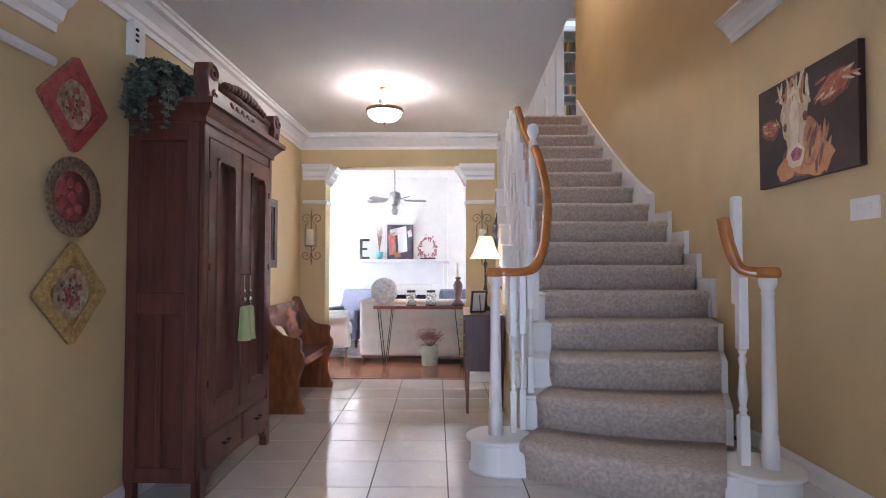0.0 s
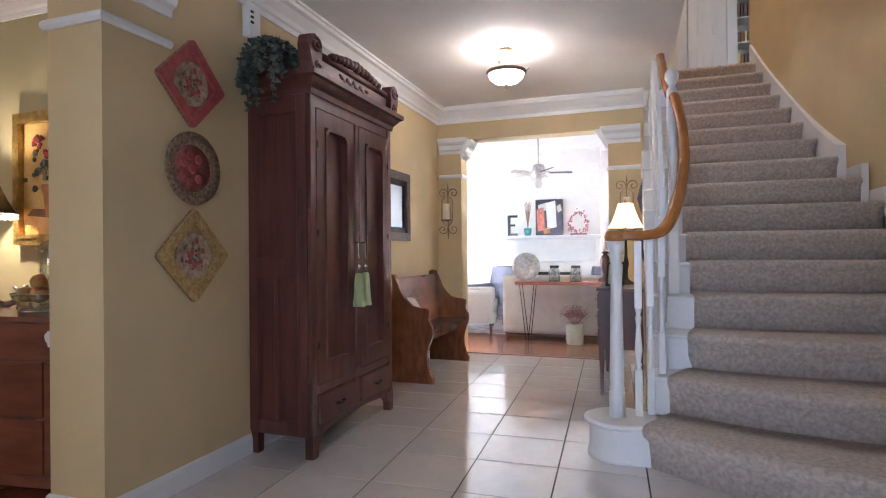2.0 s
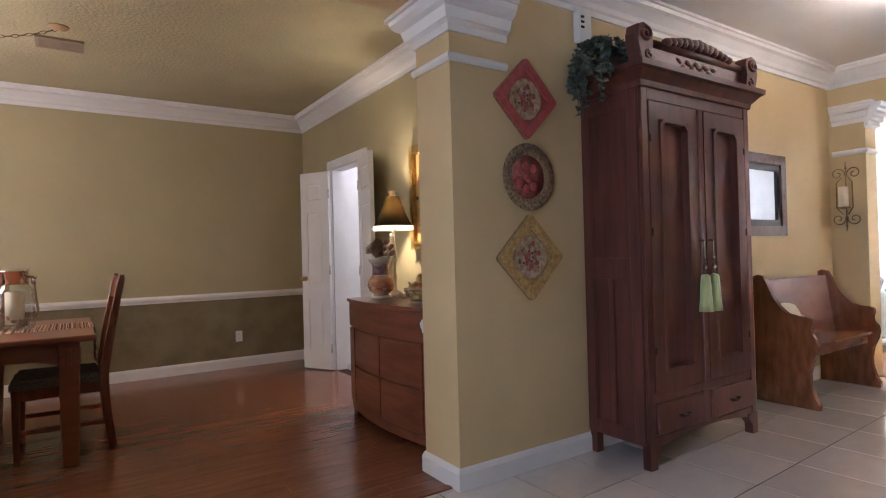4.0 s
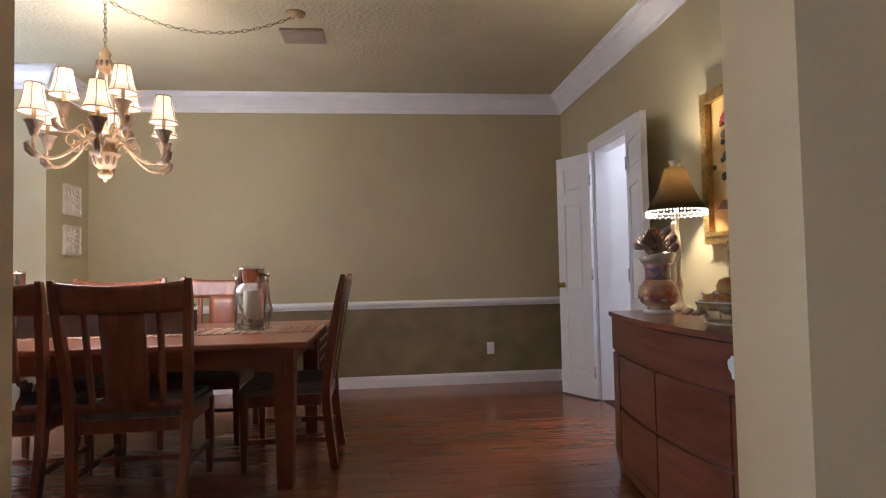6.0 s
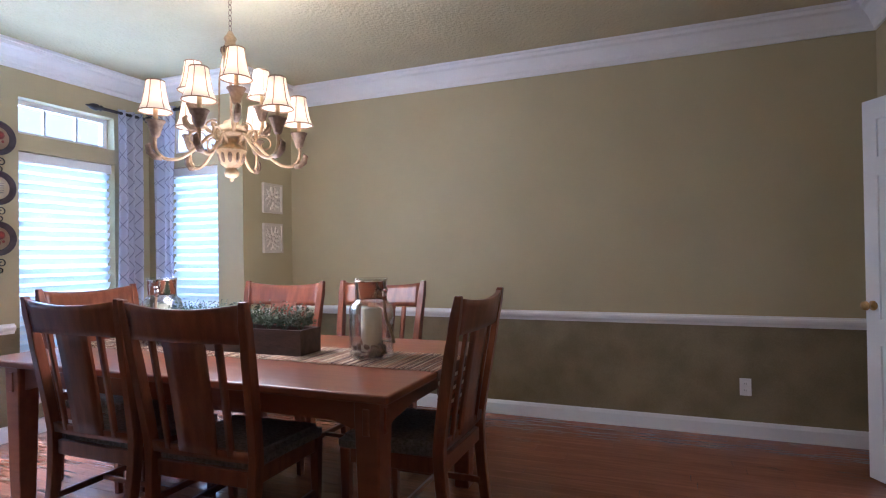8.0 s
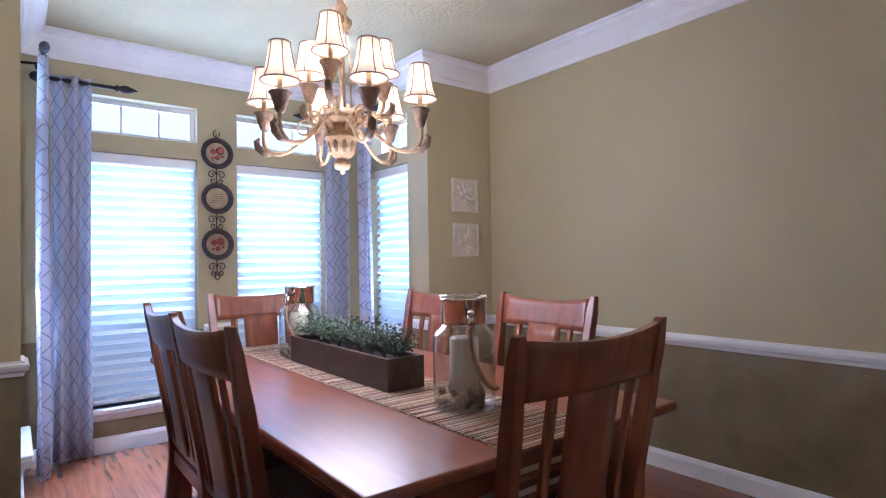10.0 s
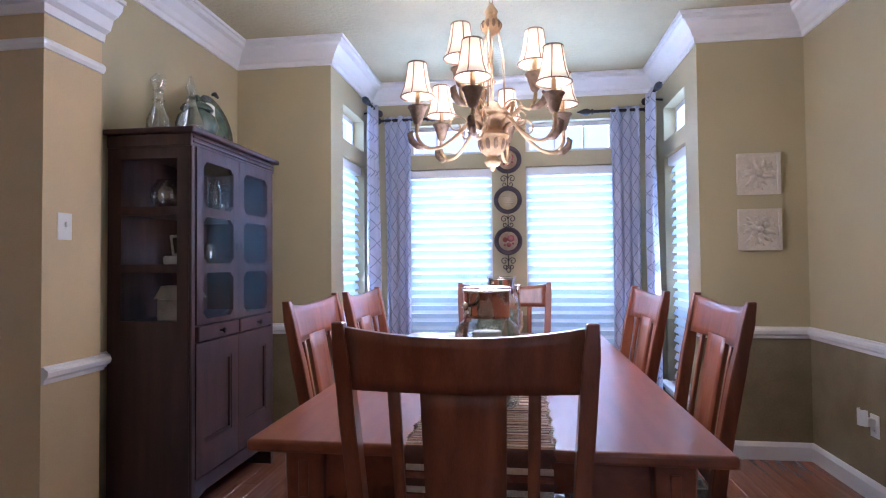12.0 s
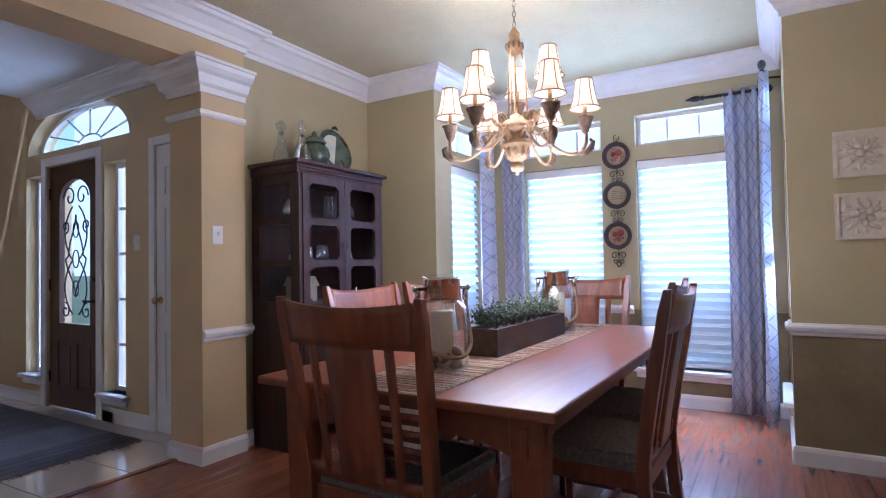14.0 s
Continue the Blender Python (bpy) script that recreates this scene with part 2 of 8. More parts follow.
def tube(points, r, seg=8, bm=None, taper=None, closed=False):
    """A round bar along points; r may be a list."""
    bm = bm or bm_new()
    pts = [Vector(p) for p in points]
    n = len(pts)
    rings = []
    prev = None
    for i, p in enumerate(pts):
        if closed:
            d = (pts[(i + 1) % n] - pts[i - 1]).normalized()
        else:
            d = (pts[min(i + 1, n - 1)] - pts[max(i - 1, 0)]).normalized()
        up = prev if prev is not None else (Vector((0, 0, 1)) if abs(d.z) < 0.9 else Vector((1, 0, 0)))
        side = d.cross(up)
        if side.length < 1e-6:
            side = d.cross(Vector((0, 1, 0)))
        side.normalize()
        up2 = side.cross(d).normalized()
        prev = up2
        rr = r[i] if isinstance(r, (list, tuple)) else r
        rings.append([bm.verts.new(p + rr * (math.cos(2 * math.pi * k / seg) * side + math.sin(2 * math.pi * k / seg) * up2)) for k in range(seg)])
    pairs = list(zip(rings, rings[1:])) + ([(rings[-1], rings[0])] if closed else [])
    for a, b in pairs:
        for k in range(seg):
            f = bm.faces.new((a[k], a[(k + 1) % seg], b[(k + 1) % seg], b[k]))
            f.smooth = True
    if not closed:
        bm.faces.new(rings[0])
        bm.faces.new(rings[-1])
    bmesh.ops.recalc_face_normals(bm, faces=bm.faces)
    return bm


def prism(poly, lo, hi, axis='z', bm=None, bev=0.0):
    """A flat outline pushed from lo to hi along an axis. z: (x, y); y: (x, z); x: (y, z)."""
    bm = bm or bm_new()

    def put(p, h):
        return {'z': (p[0], p[1], h), 'y': (p[0], h, p[1]), 'x': (h, p[0], p[1])}[axis]
    a = [bm.verts.new(put(p, lo)) for p in poly]
    b = [bm.verts.new(put(p, hi)) for p in poly]
    n = len(poly)
    fs = [bm.faces.new(a), bm.faces.new(b)]
    for i in range(n):
        fs.append(bm.faces.new((a[i], a[(i + 1) % n], b[(i + 1) % n], b[i])))
    if bev:
        es = list(fs[0].edges) + list(fs[1].edges)
        bmesh.ops.bevel(bm, geom=es, offset=bev, segments=2, affect='EDGES', profile=0.5)
    bmesh.ops.recalc_face_normals(bm, faces=bm.faces)
    return bm


def ring_prism(outer, inner, lo, hi, axis='z', bm=None):
    """A frame between two outlines with the same number of points."""
    bm = bm or bm_new()

    def put(p, h):
        return {'z': (p[0], p[1], h), 'y': (p[0], h, p[1]), 'x': (h, p[0], p[1])}[axis]
    rows = [[bm.verts.new(put(p, h)) for p in o] for o, h in ((outer, lo), (outer, hi), (inner, hi), (inner, lo))]
    n = len(outer)
    for k in range(4):
        a, b = rows[k], rows[(k + 1) % 4]
        for i in range(n):
            bm.faces.new((a[i], a[(i + 1) % n], b[(i + 1) % n], b[i]))
    bmesh.ops.recalc_face_normals(bm, faces=bm.faces)
    return bm


def mould(path, profile, z, closed=False, bm=None):
    """A moulding along a path in plan; the room lies to the left of the path. profile: (out from the wall, height)."""
    bm = bm or bm_new()
    n = len(path)
    rings = []
    for i in range(n):
        p = Vector(path[i])
        d1 = (p - Vector(path[i - 1])).normalized() if (i > 0 or closed) else None
        d2 = (Vector(path[(i + 1) % n]) - p).normalized() if (i < n - 1 or closed) else None
        d1, d2 = d1 or d2, d2 or d1
        n1, n2 = Vector((-d1.y, d1.x)), Vector((-d2.y, d2.x))
        m = (n1 + n2)
        m = m / max(0.2, m.dot(n1))
        rings.append([bm.verts.new((p.x + m.x * o, p.y + m.y * o, z + h)) for o, h in profile])
    k = len(profile)
    for i in range(n if closed else n - 1):
        a, b = rings[i], rings[(i + 1) % n]
        for j in range(k):
            bm.faces.new((a[j], a[(j + 1) % k], b[(j + 1) % k], b[j]))
    if not closed:
        bm.faces.new(rings[0])
        bm.faces.new(rings[-1])
    bmesh.ops.recalc_face_normals(bm, faces=bm.faces)
    return bm


def mesh_of(name, bm, material):
    me = bpy.data.meshes.new(name)
    bm.to_mesh(me)
    bm.free()
    me.materials.append(material)
    return me


def part(name, bm, material, parent=None, label="", at=None):
    ob = new(name, mesh_of(name, bm, material) if isinstance(bm, bmesh.types.BMesh) else bm)
    if parent is not None:
        ob.parent = parent
    if at is not None:
        ob.matrix_basis = at
    if label:
        tagged(ob, label)
    return ob


def structure(name, bm, material, label=""):
    ob = new(name, mesh_of(name, bm, material))
    return tagged(ob, label, "", "", "structure")


def thing(name, m, label, category, group=""):
    ob = new(name)
    ob.matrix_basis = m
    return tagged(ob, label, category, group)


def wall_boxes(axis, p0, p1, u0, u1, z0, z1, holes=(), bm=None):
    """A wall slab between planes p0 and p1 across axis, with square holes (u0, u1, z0, z1) through it."""
    bm = bm or bm_new()
    us = sorted({u0, u1, *[h[0] for h in holes], *[h[1] for h in holes]})
    for a, b in zip(us, us[1:]):
        zs = [z0]
        for h in sorted([h for h in holes if h[0] <= a + 1e-6 and h[1] >= b - 1e-6], key=lambda q: q[2]):
            zs += [h[2], h[3]]
        zs.append(z1)
        for c, d in zip(zs[::2], zs[1::2]):
            if d - c > 1e-4:
                if axis == 'y':
                    add_box(bm, a, b, p0, p1, c, d)
                else:
                    add_box(bm, p0, p1, a, b, c, d)
    return bm


def arc_pts(cx, cy, r, a0, a1, n, ry=None):
    ry = ry or r
    return [(cx + r * math.cos(radians(a0 + (a1 - a0) * i / n)), cy + ry * math.sin(radians(a0 + (a1 - a0) * i / n))) for i in range(n + 1)]


def rounded(x0, x1, y0, y1, r, n=4):
    return (arc_pts(x1 - r, y0 + r, r, -90, 0, n) + arc_pts(x1 - r, y1 - r, r, 0, 90, n)
            + arc_pts(x0 + r, y1 - r, r, 90, 180, n) + arc_pts(x0 + r, y0 + r, r, 180, 270, n))


def spiral(cx, cz, r0, r1, a0, a1, n=18):
    return [(cx + (r0 + (r1 - r0) * i / n) * math.cos(radians(a0 + (a1 - a0) * i / n)),
             cz + (r0 + (r1 - r0) * i / n) * math.sin(radians(a0 + (a1 - a0) * i / n))) for i in range(n + 1)]


# ---- plan ----
C = 2.765                       # ceiling
XE, XP = -1.15, -1.465          # hall face and dining face of the wall between hall and dining room
XD = -1.42                      # dining east wall beside the china cabinet
YN, YS = 3.215, -1.196          # dining north and south walls
XW = -5.145                     # dining west wall
BX0, BX1, BY = -4.515, -2.108, -2.24   # bay
NP, SP0, SP = 2.55, 0.15, 0.47  # pier ends along the wide opening
FY = 0.20                       # front wall
OW = 6.70                       # wall with the opening to the living room
CW = 2.68                       # east wall of the foyer
BEAM = 2.45
CH = 2.715                      # hall ceiling
WZ0, WZ1, TZ0, TZ1 = 0.30, 2.03, 2.15, 2.41  # windows and transoms

# ---- walls of the dining room ----
RZ = 0.775


def two_tone(name, axis, p0, p1, u0, u1, holes=(), top=C):
    low = [(a, b, c, min(d, RZ)) for a, b, c, d in holes if c < RZ]
    high = [(a, b, max(c, RZ), d) for a, b, c, d in holes if d > RZ]
    ob = structure(name, wall_boxes(axis, p0, p1, u0, u1, RZ, top, high), KHAKI, "khaki painted dining room wall")
    lo = part("lower_wall", wall_boxes(axis, p0, p1, u0, u1, 0, RZ, low), OLIVE, ob, "olive sponge-painted wall below the chair rail")
    return ob


NDOOR = (-4.29, -3.53, 0, 2.06)
two_tone("wall_west", 'x', XW - 0.12, XW, YS - 0.12, YN + 0.12)
two_tone("wall_north", 'y', YN, YN + 0.12, XW, XP, [NDOOR])
two_tone("wall_south_west", 'y', YS - 0.10, YS, XW, BX0)
two_tone("wall_south_east", 'y', YS - 0.10, YS, BX1, XD)
two_tone("wall_east", 'x', XD, XD + 0.12, YS - 0.10, SP0)
BWIN = [(-3.165, -2.44, WZ0, WZ1), (-4.185, -3.45, WZ0, WZ1), (-3.165, -2.44, TZ0, TZ1), (-4.185, -3.45, TZ0, TZ1)]
SWIN = [(-2.02, -1.46, WZ0, WZ1), (-2.02, -1.46, TZ0, TZ1)]
two_tone("wall_bay", 'y', BY - 0.16, BY, BX0 - 0.12, BX1 + 0.12, BWIN)
two_tone("wall_bay_west", 'x', BX0 - 0.12, BX0, BY, YS - 0.10, SWIN)
two_tone("wall_bay_east", 'x', BX1, BX1 + 0.12, BY, YS - 0.10, SWIN)
structure("ceiling_dining", box(XW, XP, YS, YN, C, C + 0.12), DCEIL, "khaki textured dining room ceiling")
structure("ceiling_bay", box(BX0, BX1, BY, YS, C, C + 0.12), DCEIL, "khaki textured bay ceiling")

# piers and beam between hall and dining room
structure("wall_hall_west", box(XP, XE, NP, OW, 0, C), HALLPAINT, "golden tan painted hall wall ending in a pier")
structure("pier_south", box(XP, XE, SP0, SP, 0, C), HALLPAINT, "golden tan painted pier with capital trim")
structure("beam", box(XP, XE, SP, NP, BEAM, C), HALLPAINT, "painted beam over the wide opening")
structure("wall_closet_side", box(XD + 0.12, XE, YS - 0.10, SP0, 0, C), HALLPAINT)

# ---- hall, foyer and stairwell ----
DOOR = (0.235, 1.065, 0.0, 2.10)
SIDE_A, SIDE_B = (1.165, 1.455, 0.26, 2.04), (-0.165, 0.135, 0.22, 2.04)
CLOSET = (-1.10, -0.56, 0.0, 2.09)
TRANSOM = (-0.22, 1.43, 2.235, 2.62)
front = wall_boxes('y', FY - 0.20, FY, XE, CW + 0.12, 0, C + 0.4, [DOOR, SIDE_A, SIDE_B, CLOSET, TRANSOM])
ell = arc_pts(0.605, 2.235, 0.825, 0, 180, 20, 0.385)
for q in (ell[:11] + [(0.605, 2.63), (1.44, 2.63), (1.44, 2.235)], ell[10:] + [(-0.23, 2.235), (-0.23, 2.63), (0.605, 2.63)]):
    prism(q, FY - 0.20, FY, 'y', front)
structure("wall_front", front, HALLPAINT, "golden tan front wall with the entrance")
structure("wall_cow", box(CW, CW + 0.12, FY, 5.25, 0, 5.7), HALLPAINT, "golden tan foyer wall")
OPEN = (-0.87, 0.69, 0, 2.36)
structure("wall_opening", wall_boxes('y', OW, OW + 0.22, XE, 1.03, 0, C, [OPEN]), HALLPAINT, "golden tan wall with a wide opening to the living room")
structure("ceiling_hall", box(XE, 1.25, FY, OW, CH, C + 0.30), CEIL, "white hall ceiling")
structure("ceiling_foyer_east", box(1.25, CW, FY, 4.25, 3.11, 3.21), CEIL)
structure("wall_landing_edge", box(1.25, CW, 4.25, 4.37, 3.11, 5.7), HALLPAINT)
structure("wall_stair_upper", box(1.13, 1.25, 4.25, 9.8, C + 0.30, 5.7), HALLPAINT)
structure("ceiling_stairwell", box(1.13, 3.2, 4.25, 9.9, 5.7, 5.8), CEIL)
sw = [(2.68, 5.25), (2.685, 5.7), (2.63, 6.1), (2.53, 6.45), (2.45, 6.9), (2.40, 7.4), (2.355, 8.0), (2.33, 8.75)]
bm = bm_new()
swp = [Vector((x, y, 0)) for x, y in sw]
fine = []
for i in range(len(swp) - 1):
    p0, p1, p2, p3 = swp[max(i - 1, 0)], swp[i], swp[i + 1], swp[min(i + 2, len(swp) - 1)]
    for k in range(8):
        t = k / 8
        fine.append(0.5 * (2 * p1 + (p2 - p0) * t + (2 * p0 - 5 * p1 + 4 * p2 - p3) * t * t + (3 * p1 - p0 - 3 * p2 + p3) * t ** 3))
fine.append(swp[-1])
cols = [[bm.verts.new((p.x + o, p.y, z)) for o, z in ((0, 0), (0, 5.7), (0.14, 5.7), (0.14, 0))] for p in fine]
for ca, cb in zip(cols, cols[1:]):
    for j in range(4):
        bm.faces.new((ca[j], cb[j], cb[(j + 1) % 4], ca[(j + 1) % 4])).smooth = j in (0, 2)
bm.faces.new(cols[0])
bm.faces.new(cols[-1])
bmesh.ops.recalc_face_normals(bm, faces=bm.faces)
for e in bm.edges:
    e.smooth = not (len(e.link_faces) == 2 and e.calc_face_angle(0) > 0.6)
structure("wall_stair", bm, HALLPAINT, "curved golden tan stairwell wall")
structure("wall_landing_back", wall_boxes('y', 9.8, 9.92, 1.13, 3.3, 3.36, 5.7, [(2.36, 2.62, 3.36, 5.4)]), LIVWALL)
structure("wall_landing_side", box(3.2, 3.32, 8.7, 9.8, 3.36, 5.7), HALLPAINT)
structure("floor_landing", box(1.13, 3.3, 8.33, 9.8, 3.10, 3.36), CARPET, "grey-beige carpeted landing")
# passage behind the double door
structure("wall_passage_back", box(-4.9, -2.6, 4.75, 4.85, 0, 2.7), WHITEWALL)
structure("wall_passage_west", box(-4.62, -4.52, YN + 0.12, 4.75, 0, 2.7), WHITEWALL)
structure("wall_passage_east", box(-3.3, -3.2, YN + 0.12, 4.75, 0, 2.7), WHITEWALL)
structure("ceiling_passage", box(-4.9, -2.6, YN + 0.12, 4.85, 2.7, 2.8), CEIL)
structure("floor_passage", box(-4.9, -2.6, YN + 0.12, 4.85, -0.1, 0.0), WHITEWALL)
# living room
LY = 9.95
structure("wall_living_back", box(-3.4, 3.4, LY + 0.42, LY + 0.52, 0, C), LIVWALL, "pale cream living room wall")
structure("wall_living_west", wall_boxes('x', -3.3, -3.2, OW + 0.22, LY + 0.42, 0, C, [(7.5, 10.1, 0.3, 2.4)]), LIVWALL)
structure("wall_living_east", wall_boxes('x', 3.2, 3.3, OW + 0.22, LY + 0.42, 0, C, [(7.5, 10.1, 0.3, 2.4)]), LIVWALL)
structure("wall_living_south_west", box(-3.3, XE, OW, OW + 0.22, 0, C), LIVWALL)
structure("wall_living_south_east", box(1.03, 3.3, OW, OW + 0.22, 0, 1.35), LIVWALL)
structure("ceiling_living", add_box(box(-3.3, 1.13, OW + 0.22, LY + 0.42, C, C + 0.1), 1.13, 3.3, 7.80, LY + 0.42, C, C + 0.1), CEIL, "white living room ceiling")
structure("closet_back", box(-1.15, -0.5, -0.9, -0.8, 0, 2.4), WHITEWALL)

# ---- mouldings ----
CROWN = [(0, -0.165), (0.014, -0.165), (0.018, -0.135), (0.032, -0.125), (0.045, -0.10), (0.085, -0.055), (0.112, -0.045),
         (0.118, -0.022), (0.130, -0.020), (0.130, -0.001), (0, -0.001)]
BASE = [(0, 0.0), (0.017, 0.0), (0.017, 0.082), (0.010, 0.100), (0.004, 0.108), (0, 0.108)]
RAIL = [(0, -0.035), (0.012, -0.035), (0.016, -0.018), (0.030, -0.006), (0.034, 0.012), (0.030, 0.022), (0.018, 0.028), (0.014, 0.036), (0, 0.036)]
dining = [(XP, YN), (XW, YN), (XW, YS), (BX0, YS), (BX0, BY), (BX1, BY), (BX1, YS), (XD, YS), (XD, SP0), (XP, SP0)]
structure("trim_crown_dining", mould(dining, CROWN, C, True), TRIM, "white crown moulding")
structure("trim_crown_hall", mould([(1.03, OW), (XE, OW), (XE, FY), (1.25, FY)], CROWN, CH), TRIM, "white crown moulding")
structure("trim_crown_foyer", mould([(CW, FY), (CW, 4.80)], CROWN, 3.11), TRIM, "white crown moulding")
structure("baseboard_dining", mould([(NDOOR[0] - 0.09, YN), (XW, YN), (XW, YS), (BX0, YS), (BX0, BY), (BX1, BY), (BX1, YS), (XD, YS), (XD, SP0)], BASE, 0), TRIM, "white baseboard")
structure("baseboard_dining_north", mould([(XP, YN), (NDOOR[1] + 0.09, YN)], BASE, 0), TRIM, "white baseboard")
structure("baseboard_pier_south", mould([(XP, SP0), (XP, SP), (XE, SP), (XE, FY)], BASE, 0), TRIM, "white baseboard")
structure("baseboard_hall_west", mould([(OPEN[0], OW), (XE, OW), (XE, NP), (XP, NP), (XP, YN)], BASE, 0), TRIM, "white baseboard")
structure("baseboard_hall_north", mould([(1.03, OW), (OPEN[1], OW)], BASE, 0), TRIM, "white baseboard")
structure("baseboard_front", mould([(0.14, FY), (-0.02, FY)][::-1], BASE, 0), TRIM, "white baseboard")
structure("baseboard_front_west", mould([(-0.50, FY), (0.14, FY)], BASE, 0), TRIM, "white baseboard")
structure("baseboard_front_east", mould([(1.16, FY), (CW, FY), (CW, 5.25)], BASE, 0), TRIM, "white baseboard")
structure("trim_chair_rail", mould([(NDOOR[0] - 0.09, YN), (XW, YN), (XW, YS), (BX0, YS), (BX0, -1.40)], RAIL, RZ), TRIM, "white chair rail")
structure("trim_chair_rail_east", mould([(BX1, -1.40), (BX1, YS), (XD, YS), (XD, SP0), (XP, SP0), (XP, SP - 0.0)], RAIL, RZ), TRIM, "white chair rail")
structure("trim_chair_rail_bay", mould([(-3.41, BY), (-3.20, BY)], RAIL, RZ), TRIM, "white chair rail")
structure("trim_chair_rail_north", mould([(XP, NP + 0.0), (XP, YN), (NDOOR[1] + 0.09, YN)], RAIL, RZ), TRIM, "white chair rail")
ASTRAGAL = [(0, -0.022), (0.012, -0.022), (0.022, -0.008), (0.022, 0.008), (0.012, 0.020), (0, 0.022)]
CAP = [(0, -0.185), (0.015, -0.185), (0.020, -0.150), (0.045, -0.135), (0.060, -0.085), (0.085, -0.070), (0.105, -0.045), (0.110, -0.020),
       (0.125, -0.018), (0.125, 0), (0, 0)]
for nm, path in (("pier_south", [(XP, SP0), (XP, SP), (XE, SP), (XE, FY)]), ("pier_north", [(XE, NP + 0.36), (XE, NP), (XP, NP), (XP, NP + 0.3)])):
    structure("trim_capital_" + nm, mould(path, CAP, BEAM + 0.0), TRIM, "white capital moulding")
    structure("trim_astragal_" + nm, mould(path, ASTRAGAL, 2.14), TRIM, "thin white band moulding")
# capitals at the living room opening
for nm, path in (("west", [(OPEN[0], OW + 0.22), (OPEN[0], OW), (XE + 0.03, OW)]), ("east", [(1.0, OW), (OPEN[1], OW), (OPEN[1], OW + 0.22)])):
    structure("trim_capital_opening_" + nm, mould(path, [(a * 0.62, b * 0.9) for a, b in CAP], OPEN[3] + 0.02), TRIM, "white capital moulding")
    structure("trim_astragal_opening_" + nm, mould(path, ASTRAGAL, 1.965), TRIM, "thin white band moulding")
for sx, x in ((1, OPEN[0]), (-1, OPEN[1])):
    steps = [(x, 2.16)]
    for k in range(5):
        steps += [(x + sx * (0.012 + 0.022 * k), 2.17 + 0.036 * k), (x + sx * (0.034 + 0.022 * k), 2.17 + 0.036 * k + 0.012)]
    steps += [(x + sx * 0.13, 2.362), (x, 2.362)]
    structure("trim_bracket", prism(steps, OW - 0.02, OW + 0.225, 'y'), TRIM, "stepped white corner bracket")

# ---- floors ----
structure("floor_base", box(XW - 0.1, 3.4, BY - 0.2, LY + 0.5, -0.12, -0.012), SUBFLOOR)
tile_floor = structure("floor_tile", box(XE - 0.05, CW, FY - 0.1, 6.80, -0.012, -0.004), GROUT, "cream glazed tile floor with dark grout")
dining_floor = structure("floor_dining", box(XW, XE - 0.05, BY, YN + 0.12, -0.012, -0.004), SUBFLOOR, "glossy cherry wood plank floor")
living_floor = structure("floor_living", box(-3.2, 3.2, 6.82, LY + 0.4, -0.012, -0.004), SUBFLOOR, "cherry wood plank floor")
structure("floor_threshold", box(-0.87, 0.69, 6.80, 6.83, -0.01, 0.008, 0.003), DARKWOOD)
structure("floor_reducer", box(XE - 0.09, XE - 0.045, SP, NP, -0.01, 0.007, 0.003), PLANK, "wood strip between tile and planks")

# ---- windows and doors ----


def window(name, axis, plane, out, u0, u1, z0, z1, muntins=0, sill=True, rows=0):
    """plane: inner wall face; out: sign towards outdoors."""
    w = tagged(new(name), "white framed window", "window", "", "structure")

    def slab(a, b, c, d, p, q, bev=0.0):
        p, q = plane + out * p, plane + out * q
        return box(a, b, min(p, q), max(p, q), c, d, bev) if axis == 'y' else box(min(p, q), max(p, q), a, b, c, d, bev)
    f = 0.035
    part("frame", slab(u0, u0 + f, z0, z1, 0.09, 0.14), TRIM, w)
    part("frame", slab(u1 - f, u1, z0, z1, 0.09, 0.14), TRIM, w)
    part("frame", slab(u0 + f, u1 - f, z1 - f, z1, 0.09, 0.14), TRIM, w)
    part("frame", slab(u0 + f, u1 - f, z0, z0 + f, 0.09, 0.14), TRIM, w)
    for k in range(muntins):
        u = u0 + (u1 - u0) * (k + 1) / (muntins + 1)
        part("muntin", slab(u - 0.009, u + 0.009, z0 + f, z1 - f, 0.10, 0.13), TRIM, w)
    for k in range(rows):
        z = z0 + (z1 - z0) * (k + 1) / (rows + 1)
        part("muntin", slab(u0 + f, u1 - f, z - 0.012, z + 0.012, 0.102, 0.128), TRIM, w)
    g = part("pane", slab(u0 + f, u1 - f, z0 + f, z1 - f, 0.112, 0.116), PANE, w)
    g.visible_shadow = False
    if sill:
        part("sill", slab(u0 - 0.05, u1 + 0.05, z0 - 0.035, z0, -0.055, 0.12, 0.006), TRIM, w)
        part("apron", slab(u0 - 0.03, u1 + 0.03, z0 - 0.085, z0 - 0.036, -0.018, 0.0, 0.004), TRIM, w)
    return w


